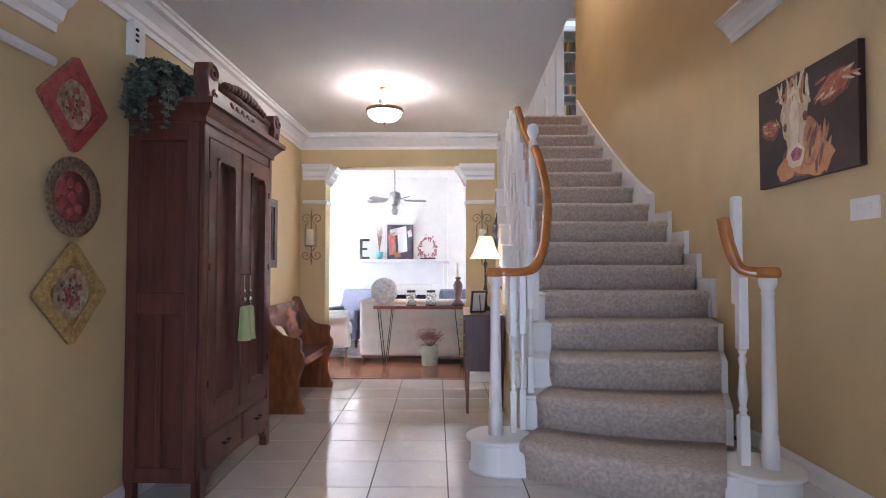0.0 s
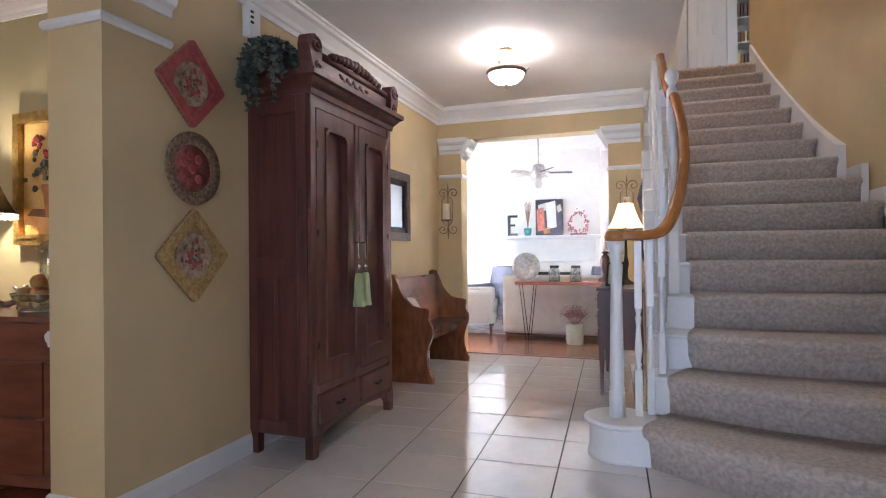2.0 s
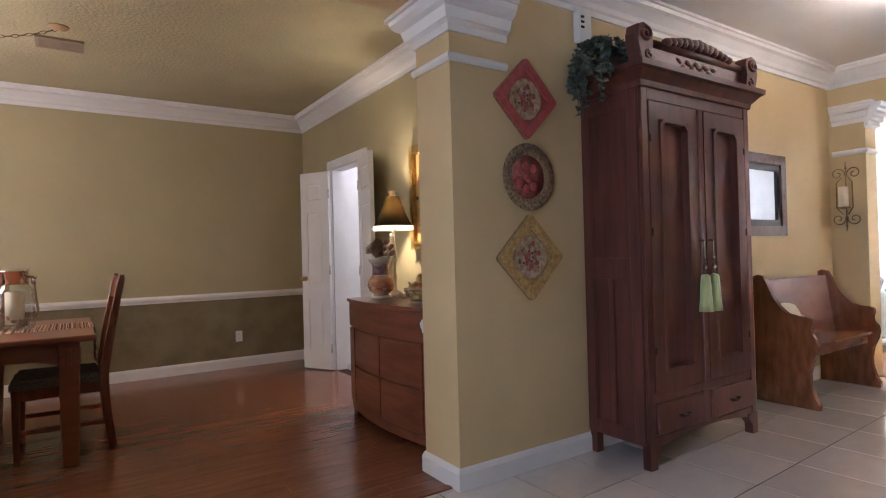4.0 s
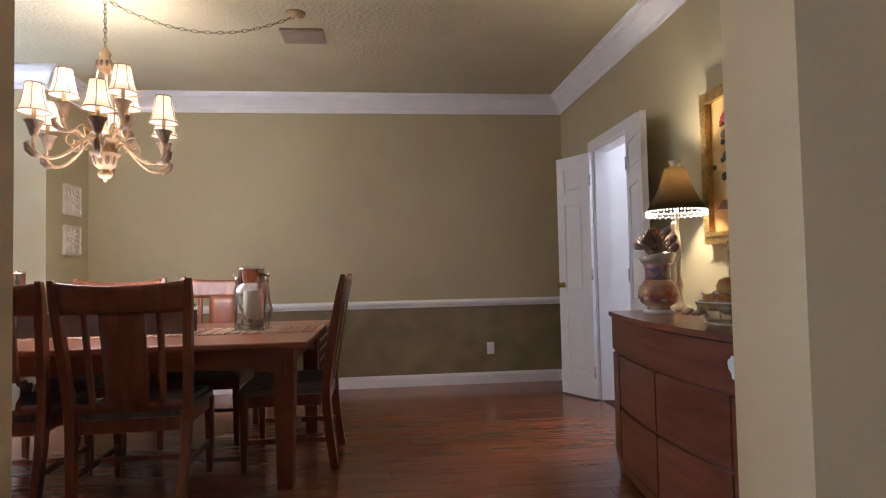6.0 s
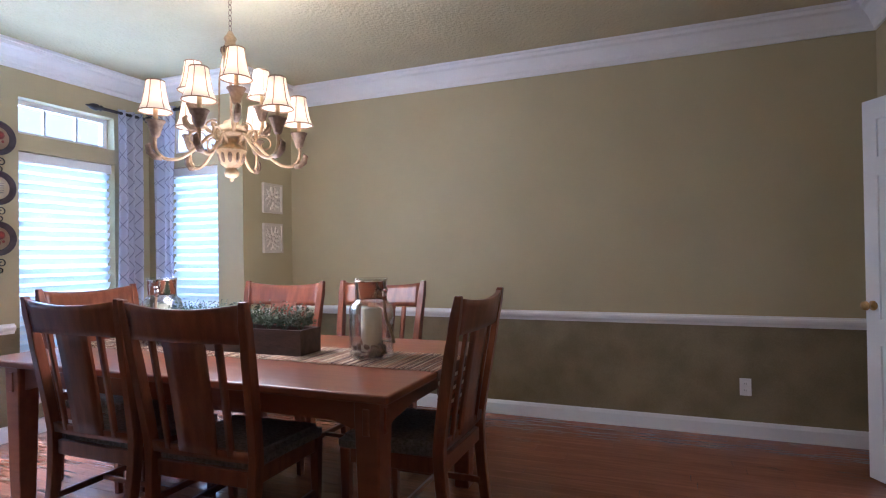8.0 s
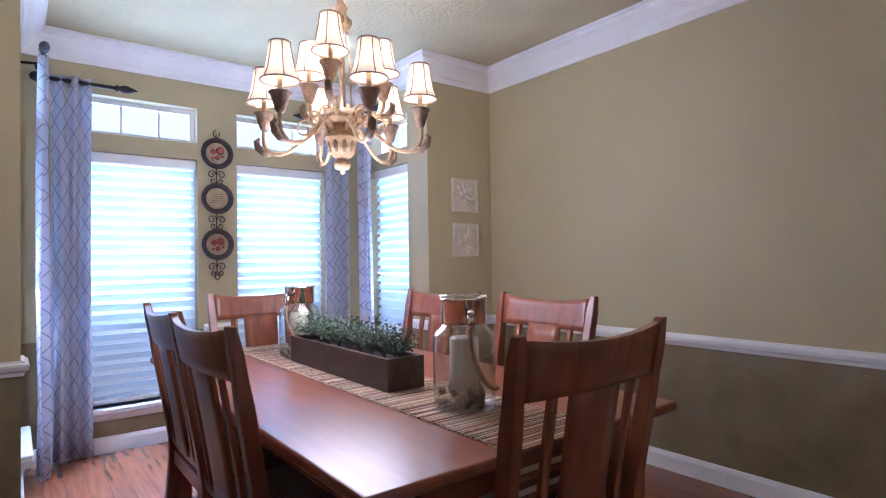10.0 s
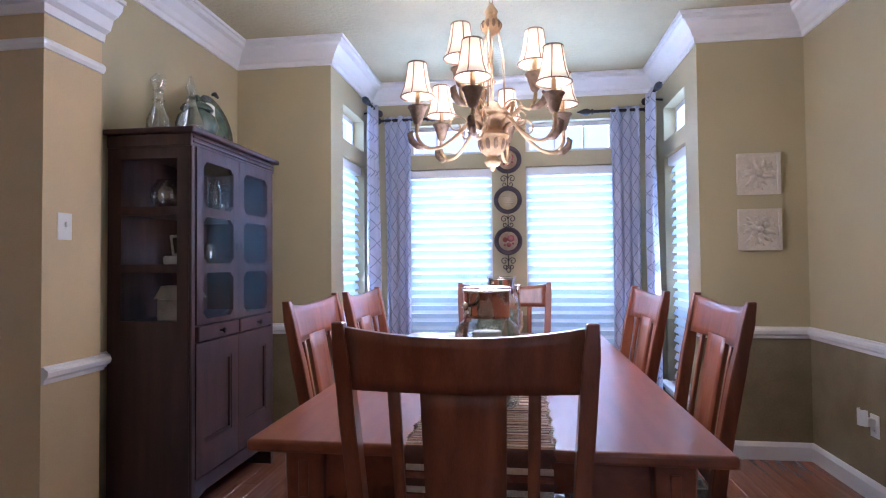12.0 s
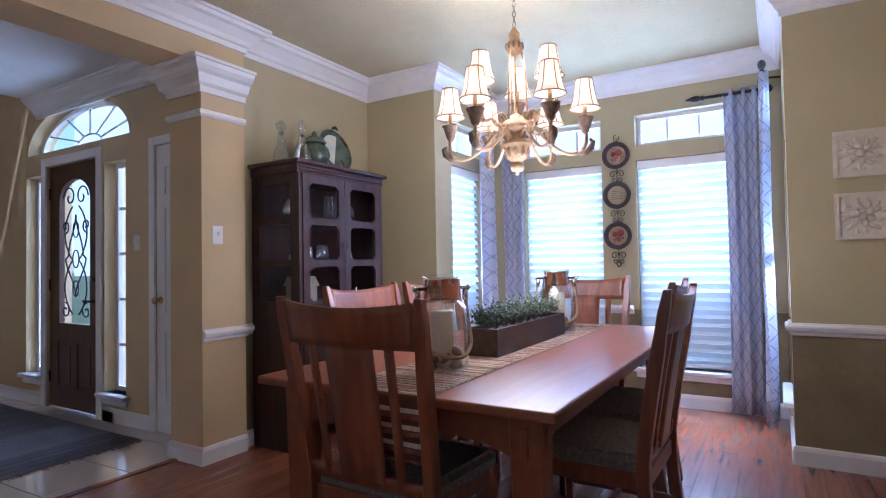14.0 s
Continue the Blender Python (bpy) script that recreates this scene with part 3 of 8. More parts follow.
def blind(name, axis, plane, out, u0, u1, z0, z1):
    b = tagged(new(name), "white horizontal sheer-banded window shade, lowered", "window shade", "bay window shades")
    ps = 0.055
    n = int((z1 - z0 - 0.09) / 0.068)
    w = u1 - u0 - 0.02
    uc = (u0 + u1) / 2
    bmv = bm_new()
    add_box(bmv, -w / 2, w / 2, -0.004, 0.004, -0.024, 0.024, 0.002)
    bmesh.ops.rotate(bmv, verts=bmv.verts, cent=(0, 0, 0), matrix=Matrix.Rotation(radians(24 * out), 3, 'X'))
    me = mesh_of("slat", bmv, BLINDCLOTH)

    def place(z):
        return pose(uc, plane + out * ps, z, 0, 0, 0) if axis == 'y' else pose(plane + out * ps, uc, z, 0, 0, 90)
    for k in range(n):
        part("slat", me, None, b, at=place(z1 - 0.11 - 0.068 * k))
    part("head_rail", box(-w / 2 - 0.005, w / 2 + 0.005, -0.03, 0.03, -0.035, 0.035, 0.006), TRIM, b, at=place(z1 - 0.04))
    part("bottom_rail", box(-w / 2, w / 2, -0.012, 0.012, -0.015, 0.015, 0.004), TRIM, b, at=place(z0 + 0.03))
    part("back_sheer", box(-w / 2, w / 2, -0.001, 0.001, -(z1 - z0) / 2 + 0.05, (z1 - z0) / 2 - 0.07), SHEERCLOTH, b,
         at=pose(uc, plane + out * 0.078, (z0 + z1) / 2) if axis == 'y' else pose(plane + out * 0.078, uc, (z0 + z1) / 2, 0, 0, 90))
    return b


for i, (a, b) in enumerate(((-3.165, -2.44), (-4.185, -3.45))):
    window("window_%d" % (i + 1), 'y', BY, -1, a, b, WZ0, WZ1, rows=1)
    window("window_%d" % (i + 3), 'y', BY, -1, a, b, TZ0, TZ1, 2, False)
    blind("window_shade", 'y', BY, -1, a, b, WZ0, WZ1)
for i, (x, o) in enumerate(((BX0, -1), (BX1, 1))):
    window("window_%d" % (i + 5), 'x', x, o, -2.02, -1.46, WZ0, WZ1, rows=1)
    window("window_%d" % (i + 7), 'x', x, o, -2.02, -1.46, TZ0, TZ1, 1, False)
    blind("window_shade", 'x', x, o, -2.02, -1.46, WZ0, WZ1)
for i, s in enumerate((SIDE_A, SIDE_B)):
    window("window_%d" % (i + 9), 'y', FY, -1, *s, rows=4)
# the window at x = 3.2 is unseen, added for the east fill lamp
for i, x in enumerate((-3.2, 3.2)):
    window("window_%d" % (i + 11), 'x', x, -1 if x < 0 else 1, 7.5, 10.1, 0.3, 2.4, 3)
# arched transom with spokes
tr = tagged(new("window_13"), "white arched transom window with radiating bars", "window", "", "structure")
part("frame", ring_prism(arc_pts(0.605, 2.235, 0.82, 0, 180, 20, 0.38) + [(-0.215, 2.236), (1.425, 2.236)],
                         arc_pts(0.605, 2.265, 0.785, 0, 180, 20, 0.315) + [(-0.18, 2.266), (1.39, 2.266)], FY - 0.15, FY - 0.11, 'y'), TRIM, tr)
for a in (30, 60, 90, 120, 150):
    c, s = math.cos(radians(a)), math.sin(radians(a))
    part("spoke", tube([(0.605 + 0.2 * c, FY - 0.13, 2.265 + 0.10 * s), (0.605 + 0.79 * c, FY - 0.13, 2.262 + 0.325 * s)], 0.009, 6), TRIM, tr)
part("hub", tube([(x, FY - 0.13, z) for x, z in arc_pts(0.605, 2.262, 0.2, 0, 180, 12, 0.10)], 0.009, 6), TRIM, tr)
g = part("pane", prism(arc_pts(0.605, 2.25, 0.81, 0, 180, 20, 0.36), FY - 0.132, FY - 0.128, 'y'), PANE, tr)
g.visible_shadow = False


def casing(name, x0, x1, z1, y, side, w=0.085):
    bm = bm_new()
    y0, y1 = sorted((y, y + side * 0.02))
    add_box(bm, x0 - w, x0, y0, y1, 0, z1 + w, 0.004)
    add_box(bm, x1, x1 + w, y0, y1, 0, z1 + w, 0.004)
    add_box(bm, x0, x1, y0, y1, z1, z1 + w, 0.004)
    return structure(name, bm, TRIM, "white door casing")


def panel_leaf(w, h, panels, mat_, name, label, m, t=0.036, knob=None):
    """A door leaf from x = 0 to w with sunk raised panels (x0, x1, z0, z1)."""
    d = tagged(new(name), label, "door", "", "structure")
    d.matrix_basis = m
    part("leaf", wall_boxes('y', -t / 2, t / 2, 0, w, 0, h, panels), mat_, d)
    for a, b, c, e in panels:
        bm = box(a, b, -t / 2 + 0.010, t / 2 - 0.010, c, e)
        part("panel", add_box(bm, a + 0.025, b - 0.025, -t / 2 + 0.004, t / 2 - 0.004, c + 0.025, e - 0.025, 0.006), mat_, d)
    if knob:
        kx, kz = knob
        for s in (-1, 1):
            k = part("knob", lathe([(0.026, 0), (0.026, 0.006), (0.010, 0.010), (0.009, 0.030), (0.020, 0.036), (0.026, 0.048), (0.022, 0.060), (0.006, 0.064)], 16, (0, 0, 0), axis='y'), BRASS, d, "round brass knob")
            k.matrix_basis = pose(kx, s * t / 2, kz) @ Matrix.Diagonal((1, s, 1, 1))
    return d


def six_panels(w, n=1, h=2.03):
    rows = [(0.20, 0.72), (0.86, 1.62), (1.72, 1.92)]
    if n == 1:
        return [(0.085, w - 0.085, a, b) for a, b in rows]
    return [(x0, x1, a, b) for a, b in rows for x0, x1 in ((0.10, w / 2 - 0.045), (w / 2 + 0.045, w - 0.10))]


casing("trim_door_dining", NDOOR[0], NDOOR[1], NDOOR[3], YN, -1)
structure("trim_door_jamb", add_box(add_box(add_box(bm_new(), NDOOR[0], NDOOR[0] + 0.012, YN + 0.001, YN + 0.12, 0, 2.06), NDOOR[1] - 0.012, NDOOR[1], YN + 0.001, YN + 0.12, 0, 2.06),
                                   NDOOR[0] + 0.012, NDOOR[1] - 0.012, YN + 0.001, YN + 0.12, 2.048, 2.06), TRIM)
leaf_w = panel_leaf(0.372, 2.03, six_panels(0.372), TRIM, "door_1", "white panelled door leaf, standing open", pose(NDOOR[0] + 0.005, YN - 0.035, 0.012, 0, 0, 180 + 28), knob=(0.325, 0.93))
leaf_e = panel_leaf(0.50, 2.03, six_panels(0.50), TRIM, "door_2", "white panelled door leaf, standing open", pose(NDOOR[1] - 0.005, YN - 0.042, 0.012, 0, 0, -14), knob=None)
for leaf_ob in (leaf_w, leaf_e):
    for z in (0.22, 1.02, 1.80):
        part("hinge", lathe([(0.007, z - 0.045), (0.007, z + 0.045)], 10, (-0.004, 0.020 if leaf_ob is leaf_w else -0.020, 0)), PEWTER, leaf_ob, "small metal hinge")
casing("trim_door_closet", CLOSET[0], CLOSET[1], CLOSET[3], FY, 1, 0.065)
panel_leaf(0.54, 2.08, six_panels(0.54, 2), TRIM, "door_3", "white six-panel closet door, closed", pose(CLOSET[0], FY - 0.022, 0.008), knob=(0.49, 0.95))
casing("trim_door_front", DOOR[0], DOOR[1], DOOR[3], FY, 1, 0.075)
# front door with an arched iron-grille light
fd = tagged(new("door_4"), "dark brown front door with arched wrought-iron glass light, closed", "door", "", "structure")
fd.matrix_basis = pose(DOOR[0], FY - 0.045, 0.012)
FW, FH = 0.83, 2.085
arch = [(0.165, 0.72), (0.665, 0.72)] + arc_pts(0.415, 1.78, 0.25, 0, 180, 12, 0.17)
bm = wall_boxes('y', -0.022, 0.022, 0, FW, 0, FH, [(0.165, 0.665, 0.72, 1.95), (0.14, 0.37, 0.18, 0.56), (0.46, 0.69, 0.18, 0.56)])
up = arc_pts(0.415, 1.78, 0.25, 0, 180, 12, 0.17)
prism(up[:7] + [(0.415, 1.951), (0.6655, 1.951)], -0.0219, 0.0219, 'y', bm)
prism(up[6:] + [(0.1645, 1.951), (0.415, 1.951)], -0.0219, 0.0219, 'y', bm)
part("leaf", bm, mat("dark_front_door_wood", (0.055, 0.026, 0.012), 0.4, scale=3, bump=0.1, bscale=50, stretch=(8, 8, 0.7), col2=(0.10, 0.048, 0.022)), fd)
for a, b in ((0.14, 0.37), (0.46, 0.69)):
    part("panel", add_box(box(a, b, -0.012, 0.012, 0.18, 0.56), a + 0.03, b - 0.03, -0.018, 0.018, 0.21, 0.53, 0.006), DARKWOOD, fd)
part("glass", prism(arch, -0.004, 0.004, 'y'), PANE, fd, "clear arched glass").visible_shadow = False
for sx in (-1, 1):
    for k, pts in enumerate((spiral(0.415 + sx * 0.10, 1.80, 0.10, 0.02, 90 - sx * 90, 90 - sx * 90 + sx * 400),
                             [(0.415 + sx * (0.05 + 0.13 * abs(math.sin(math.pi * i / 12)) ** 0.8), 0.80 + 0.92 * i / 24) for i in range(25)],
                             [(0.415 + sx * 0.17 * math.sin(math.pi * i / 24) ** 2 * (1 if i < 12 else 0.7), 0.95 + 0.70 * i / 24) for i in range(25)],
                             spiral(0.415 + sx * 0.17, 0.83, 0.07, 0.015, 90, 90 + sx * 420),
                             spiral(0.415 + sx * 0.17, 1.55, 0.06, 0.015, -90, -90 - sx * 420))):
        part("grille_scroll", tube([(x, 0.010, z) for x, z in pts], 0.007, 6), BLACKIRON, fd)
for zz, rr in ((1.27, 0.05), (1.02, 0.045), (1.52, 0.045)):
    part("grille_ring", tube([(0.415 + rr * math.cos(a * math.pi / 8), 0.010, zz + 1.5 * rr * math.sin(a * math.pi / 8)) for a in range(16)], 0.006, 6, closed=True), BLACKIRON, fd)
part("handle", add_box(lathe([(0.028, 0), (0.028, 0.01), (0.012, 0.014), (0.012, 0.05)], 12, (0.07, 0.02, 0.92), axis='y'), 0.06, 0.19, 0.058, 0.074, 0.91, 0.93, 0.004), BLACKIRON, fd)
part("deadbolt", lathe([(0.03, 0), (0.03, 0.012), (0.014, 0.03)], 12, (0.07, 0.02, 1.10), axis='y'), BLACKIRON, fd)
for z in (0.25, 1.05, 1.85):
    part("hinge", box(FW - 0.012, FW + 0.012, 0.02, 0.032, z - 0.05, z + 0.05, 0.003), BLACKIRON, fd)

# ---- staircase ----
RISE = 0.21
ysl = [3.95, 4.22, 4.48, 4.76] + [5.05 + 0.298 * k for k in range(12)] + [8.62]
LEFT = [(0.985, ysl[0]), (1.12, ysl[1]), (1.24, ysl[2]), (1.30, ysl[3])] + [(1.30, y) for y in ysl[4:]]
RIGHT = [(1.965, 3.46), (2.19, 3.94), (2.37, 4.38), (2.54, 4.80), (2.62, 5.14), (2.64, 5.42), (2.64, 5.68)]
RIGHT += [(x, ysl[7 + i]) for i, x in enumerate((2.59, 2.52, 2.46, 2.43, 2.405, 2.375, 2.35, 2.335, 2.32, 2.31))]
OUTER = [(0.99, 3.97), (1.03, 4.24), (1.03, 4.49), (1.03, 4.765)] + [(1.03, y + 0.005) for y in ysl[4:]]
stairs = tagged(new("staircase"), "white-painted staircase with grey-beige carpeted steps", "staircase", "", "structure")
for k in range(16):
    z = RISE * (k + 1)
    l0, r0, r1, l1 = LEFT[k], RIGHT[k], RIGHT[k + 1], LEFT[k + 1]
    rx = min(r0[0] + 0.05, 2.66)
    body = [OUTER[k], (rx, r0[1] + 0.015), (min(r1[0] + 0.05, 2.66), r1[1] + 0.015), OUTER[k + 1]]
    part("step_body", prism(body, max(0, z - 0.75), z - 0.012), TRIM, stairs, "white painted step end")
    bm = bm_new()
    rows = []
    for p, q in ((l0, l1), (r0, r1)):
        d = (Vector(q) - Vector(p))
        run = d.length
        d.normalize()
        prof = [(0.0, z - RISE - 0.005), (-0.008, z - 0.075), (-0.022, z - 0.055), (-0.036, z - 0.032), (-0.036, z - 0.012), (-0.022, z + 0.004),
                (0.01, z + 0.010), (run * 0.5, z + 0.010), (run + 0.01, z + 0.008), (run + 0.01, z - 0.02), (0.02, z - 0.02), (0.02, z - RISE - 0.005)]
        rows.append([(p[0] + d.x * a, p[1] + d.y * a, h) for a, h in prof])
    n = 14
    cols = []
    for i in range(n + 1):
        f = i / n
        bulge = math.sin(math.pi * f) * (0.05 if k < 3 else 0.0)
        cols.append([bm.verts.new((a[0] + (b[0] - a[0]) * f - bulge * 0.5, a[1] + (b[1] - a[1]) * f - bulge, a[2])) for a, b in zip(*rows)])
    m = len(rows[0])
    for a, b in zip(cols, cols[1:]):
        for j in range(m):
            f = bm.faces.new((a[j], a[(j + 1) % m], b[(j + 1) % m], b[j]))
            f.smooth = j < 8
    bm.faces.new(cols[0])
    bm.faces.new(cols[-1])
    bmesh.ops.recalc_face_normals(bm, faces=bm.faces)
    part("carpet_step", bm, CARPET, stairs, "grey-beige cut-pile carpet")
    if k >= 1:
        part("tread_end", box(1.005, 1.32, OUTER[k][1] - 0.02, OUTER[k + 1][1] - 0.0, z - 0.03, z - 0.006, 0.006), TRIM, stairs)
        part("skirt_block", box(1.008, 1.03, OUTER[k][1] - 0.005, OUTER[k + 1][1] - 0.006, z - 0.34, z - 0.031, 0.003), TRIM, stairs)
for cx, cy, r, nm in ((0.86, 4.10, 0.185, "west"), (2.19, 3.60, 0.215, "east")):
    part("bullnose_step", lathe([(r, 0.0), (r, 0.020), (r - 0.012, 0.030), (r - 0.012, RISE - 0.030)], 40, (cx, cy, 0)), TRIM, stairs)
    part("bullnose_tread", lathe([(r, RISE - 0.030), (r + 0.018, RISE - 0.022), (r + 0.018, RISE - 0.008), (r, RISE)], 40, (cx, cy, 0)), TRIM, stairs)
part("bullnose_fill", prism([(0.86, 3.92), (1.02, 3.93), (1.10, 4.25), (0.88, 4.27)], 0, RISE - 0.012), TRIM, stairs)
part("bullnose_fill", prism([(1.95, 3.45), (2.10, 3.42), (2.30, 3.78), (2.2, 3.95)], 0, RISE - 0.012), TRIM, stairs)
structure("wall_under_stair", prism([(4.30, 0), (OW, 0), (OW, 2.02), (4.75, 0.55), (4.30, 0.22)], 1.015, 1.028, 'x'), HALLPAINT, "golden tan wall under the stairs")
# skirting board on the wall side
for k in range(4, 16):
    (xa, ya), (xb, yb) = RIGHT[k], RIGHT[k + 1]
    z = RISE * (k + 1)
    if k < 8:
        part("wall_skirt", prism([(ya - 0.03, z - 0.20), (yb, z - 0.20), (yb, z + 0.11), (ya - 0.03, z + 0.11)], max(xa, xb), max(xa, xb) + 0.045, 'x'), TRIM, stairs)
        continue
    bm = bm_new()
    q = [bm.verts.new(v) for v in ((xa - 0.006, ya, z - 0.25), (xb - 0.006, yb, z - 0.04), (xb - 0.006, yb, z + 0.31), (xa - 0.006, ya, z + 0.10),
                                   (xa + 0.07, ya, z - 0.25), (xb + 0.07, yb, z - 0.04), (xb + 0.07, yb, z + 0.31), (xa + 0.07, ya, z + 0.10))]
    for f in ((0, 1, 2, 3), (7, 6, 5, 4), (3, 2, 6, 7), (4, 5, 1, 0), (0, 3, 7, 4), (1, 5, 6, 2)):
        bm.faces.new([q[c] for c in f])
    bmesh.ops.recalc_face_normals(bm, faces=bm.faces)
    part("wall_skirt", bm, TRIM, stairs)



def baluster(x, y, z0, z1, name="baluster", r=1.0):
    """Square ends with a turned middle."""
    h = z1 - z0
    bm = bm_new()
    add_box(bm, x - 0.020 * r, x + 0.020 * r, y - 0.020 * r, y + 0.020 * r, z0, z0 + 0.26 * h, 0.003)
    prof = [(0.018, 0.26), (0.012, 0.275), (0.018, 0.29), (0.012, 0.31), (0.021, 0.37), (0.016, 0.44), (0.012, 0.52), (0.018, 0.56), (0.011, 0.58), (0.017, 0.60), (0.018, 0.615)]
    lathe([(a * r, z0 + b * h) for a, b in prof], 12, (x, y, 0), bm)
    add_box(bm, x - 0.020 * r, x + 0.020 * r, y - 0.020 * r, y + 0.020 * r, z0 + 0.615 * h, z1, 0.003)
    return part(name, bm, TRIM, balustrade)


def column(x, y, z0, z1, r=0.038):
    h = z1 - z0
    prof = [(r * 1.15, 0), (r * 1.15, 0.14 * h), (r * 1.0, 0.15 * h), (r * 1.12, 0.165 * h), (r * 0.95, 0.18 * h), (r * 1.02, 0.21 * h), (r * 0.78, 0.90 * h),
            (r * 0.95, 0.915 * h), (r * 0.78, 0.93 * h), (r * 1.05, 0.95 * h), (r * 1.2, 0.97 * h), (r * 1.2, h)]
    return part("newel_column", lathe([(a, z0 + b) for a, b in prof], 20, (x, y, 0)), TRIM, balustrade)


def rail_bar(pts, name="handrail"):
    """Rounded oak rail, wider than high."""
    pts = [Vector(p) for p in pts]
    bm = bm_new()
    rings = []
    sec = [(-0.031, -0.014), (-0.026, -0.026), (0.026, -0.026), (0.031, -0.014), (0.028, 0.012), (0.014, 0.026), (-0.014, 0.026), (-0.028, 0.012)]
    for i, p in enumerate(pts):
        d = (pts[min(i + 1, len(pts) - 1)] - pts[max(i - 1, 0)]).normalized()
        side = Vector((d.y, -d.x, 0))
        side = side.normalized() if side.length > 1e-4 else Vector((1, 0, 0))
        up = side.cross(d).normalized()
        rings.append([bm.verts.new(p + side * a + up * b) for a, b in sec])
    for a, b in zip(rings, rings[1:]):
        for j in range(8):
            f = bm.faces.new((a[j], a[(j + 1) % 8], b[(j + 1) % 8], b[j]))
            f.smooth = True
    bm.faces.new(rings[0])
    bm.faces.new(rings[-1])
    bmesh.ops.recalc_face_normals(bm, faces=bm.faces)
    return part(name, bm, RAILWOOD, balustrade, "honey oak handrail")


def smooth_path(ctrl, n=6):
    out = []
    pts = [Vector(c) for c in ctrl]
    for i in range(len(pts) - 1):
        p0, p1, p2, p3 = pts[max(i - 1, 0)], pts[i], pts[i + 1], pts[min(i + 2, len(pts) - 1)]
        for k in range(n):
            t = k / n
            out.append(0.5 * ((2 * p1) + (p2 - p0) * t + (2 * p0 - 5 * p1 + 4 * p2 - p3) * t * t + (3 * p1 - p0 - 3 * p2 + p3) * t ** 3))
    return out + [pts[-1]]


balustrade = tagged(new("balustrade"), "white turned balustrade with honey oak handrail", "balustrade", "", "structure")
column(0.84, 4.085, RISE, 1.19)
low = smooth_path([(0.79, 4.07, 1.22), (0.90, 4.07, 1.22), (1.00, 4.08, 1.222), (1.085, 4.12, 1.25), (1.15, 4.21, 1.36), (1.195, 4.32, 1.52),
                   (1.225, 4.45, 1.69), (1.23, 4.60, 1.87), (1.215, 4.75, 2.06), (1.195, 4.85, 2.17)])
rail_bar(low)
part("rail_cap", lathe([(0.02, 1.190), (0.058, 1.194), (0.062, 1.215), (0.055, 1.24), (0.02, 1.247)], 24, (0.84, 4.085, 0)), RAILWOOD, balustrade)
for x, y in ((0.955, 4.14), (1.02, 4.19), (1.085, 4.30), (1.10, 4.42)):
    zt = min((p.z for p in low if abs(p.y - y) < 0.09), default=1.3) - 0.03
    baluster(x, y, RISE if y < 4.2 else 2 * RISE, max(1.18, zt))
part("newel_post", add_box(lathe([(0.030, 1.35), (0.022, 1.40), (0.030, 1.47), (0.024, 1.70), (0.034, 1.74), (0.034, 2.22), (0.022, 2.235), (0.020, 2.25), (0.034, 2.27),
                                  (0.046, 2.30), (0.044, 2.33), (0.030, 2.355), (0.008, 2.365)], 20, (1.185, 4.89, 0)), 1.15, 1.22, 4.855, 4.925, 0.84, 1.36, 0.004), TRIM, balustrade)
up_rail = [(1.175, 4.92, 2.20), (1.155, 5.30, 2.46), (1.14, 6.0, 2.955), (1.13, 6.9, 3.59), (1.13, 8.3, 4.5)]
rail_bar(up_rail)
for k in range(2, 15):
    for f in ((0.22, 0.72) if k < 4 else (0.45,)):
        y = ysl[k] + f * (ysl[k + 1] - ysl[k])
        if 4.84 < y < 4.94:
            continue
        zt = (2.20 + 0.703 * (y - 4.92)) if y > 4.9 else (1.22 + (y - 4.2) * 1.36)
        baluster(1.10, y, RISE * (k + 1) - 0.008, zt, "baluster", 0.8)
column(2.235, 3.555, RISE, 1.20)
baluster(2.12, 3.60, RISE, 1.20, "newel_post", 1.25)
part("post_top", box(2.095, 2.145, 3.62, 3.67, 1.05, 1.64, 0.012, 3), TRIM, balustrade)
part("rail_cap", lathe([(0.02, 1.195), (0.060, 1.199), (0.066, 1.222), (0.058, 1.248), (0.02, 1.255)], 24, (2.235, 3.555, 0)), RAILWOOD, balustrade)
rail_bar(smooth_path([(2.28, 3.54, 1.228), (2.18, 3.57, 1.228), (2.115, 3.60, 1.25), (2.08, 3.63, 1.36), (2.06, 3.66, 1.52)]))
# upstairs
dl = panel_leaf(0.5, 2.03, six_panels(0.5, 2), TRIM, "door_5", "white panelled upstairs door, closed", pose(1.70, 9.77, 3.37))
structure("trim_door_upstairs", add_box(add_box(bm_new(), 2.22, 2.34, 9.77, 9.80, 3.36, 5.45, 0.004), 1.55, 1.69, 9.77, 9.80, 3.36, 5.45, 0.004), TRIM)
shelf = thing("bookcase", pose(2.36, 9.82, 3.36), "white built-in bookcase with small books upstairs", "bookcase")
part("carcass", add_box(add_box(box(-0.02, 0.0, 0, 0.3, 0, 2.04), 0.26, 0.28, 0, 0.3, 0, 2.04), 0, 0.26, 0.28, 0.3, 0, 2.04), TRIM, shelf)
for i in range(6):
    part("shelf", box(0, 0.26, 0, 0.28, 0.02 + 0.36 * i, 0.04 + 0.36 * i), TRIM, shelf)
for i in range(5):
    for j in range(5):
        h = 0.14 + 0.02 * ((i * 3 + j * 5) % 5)
        bk = new("book", mesh_of("book", box(0, 0.034, 0.04, 0.2, 0, h, 0.002), (DARKWOOD, BRASS, CUSHION, OLIVE, TABLEWOOD)[(i + j * 2) % 5]))
        bk.matrix_basis = pose(2.37 + 0.045 * j, 9.82, 3.40 + 0.36 * i)
        tagged(bk, "small book standing upstairs on a white shelf", "book", "books upstairs")

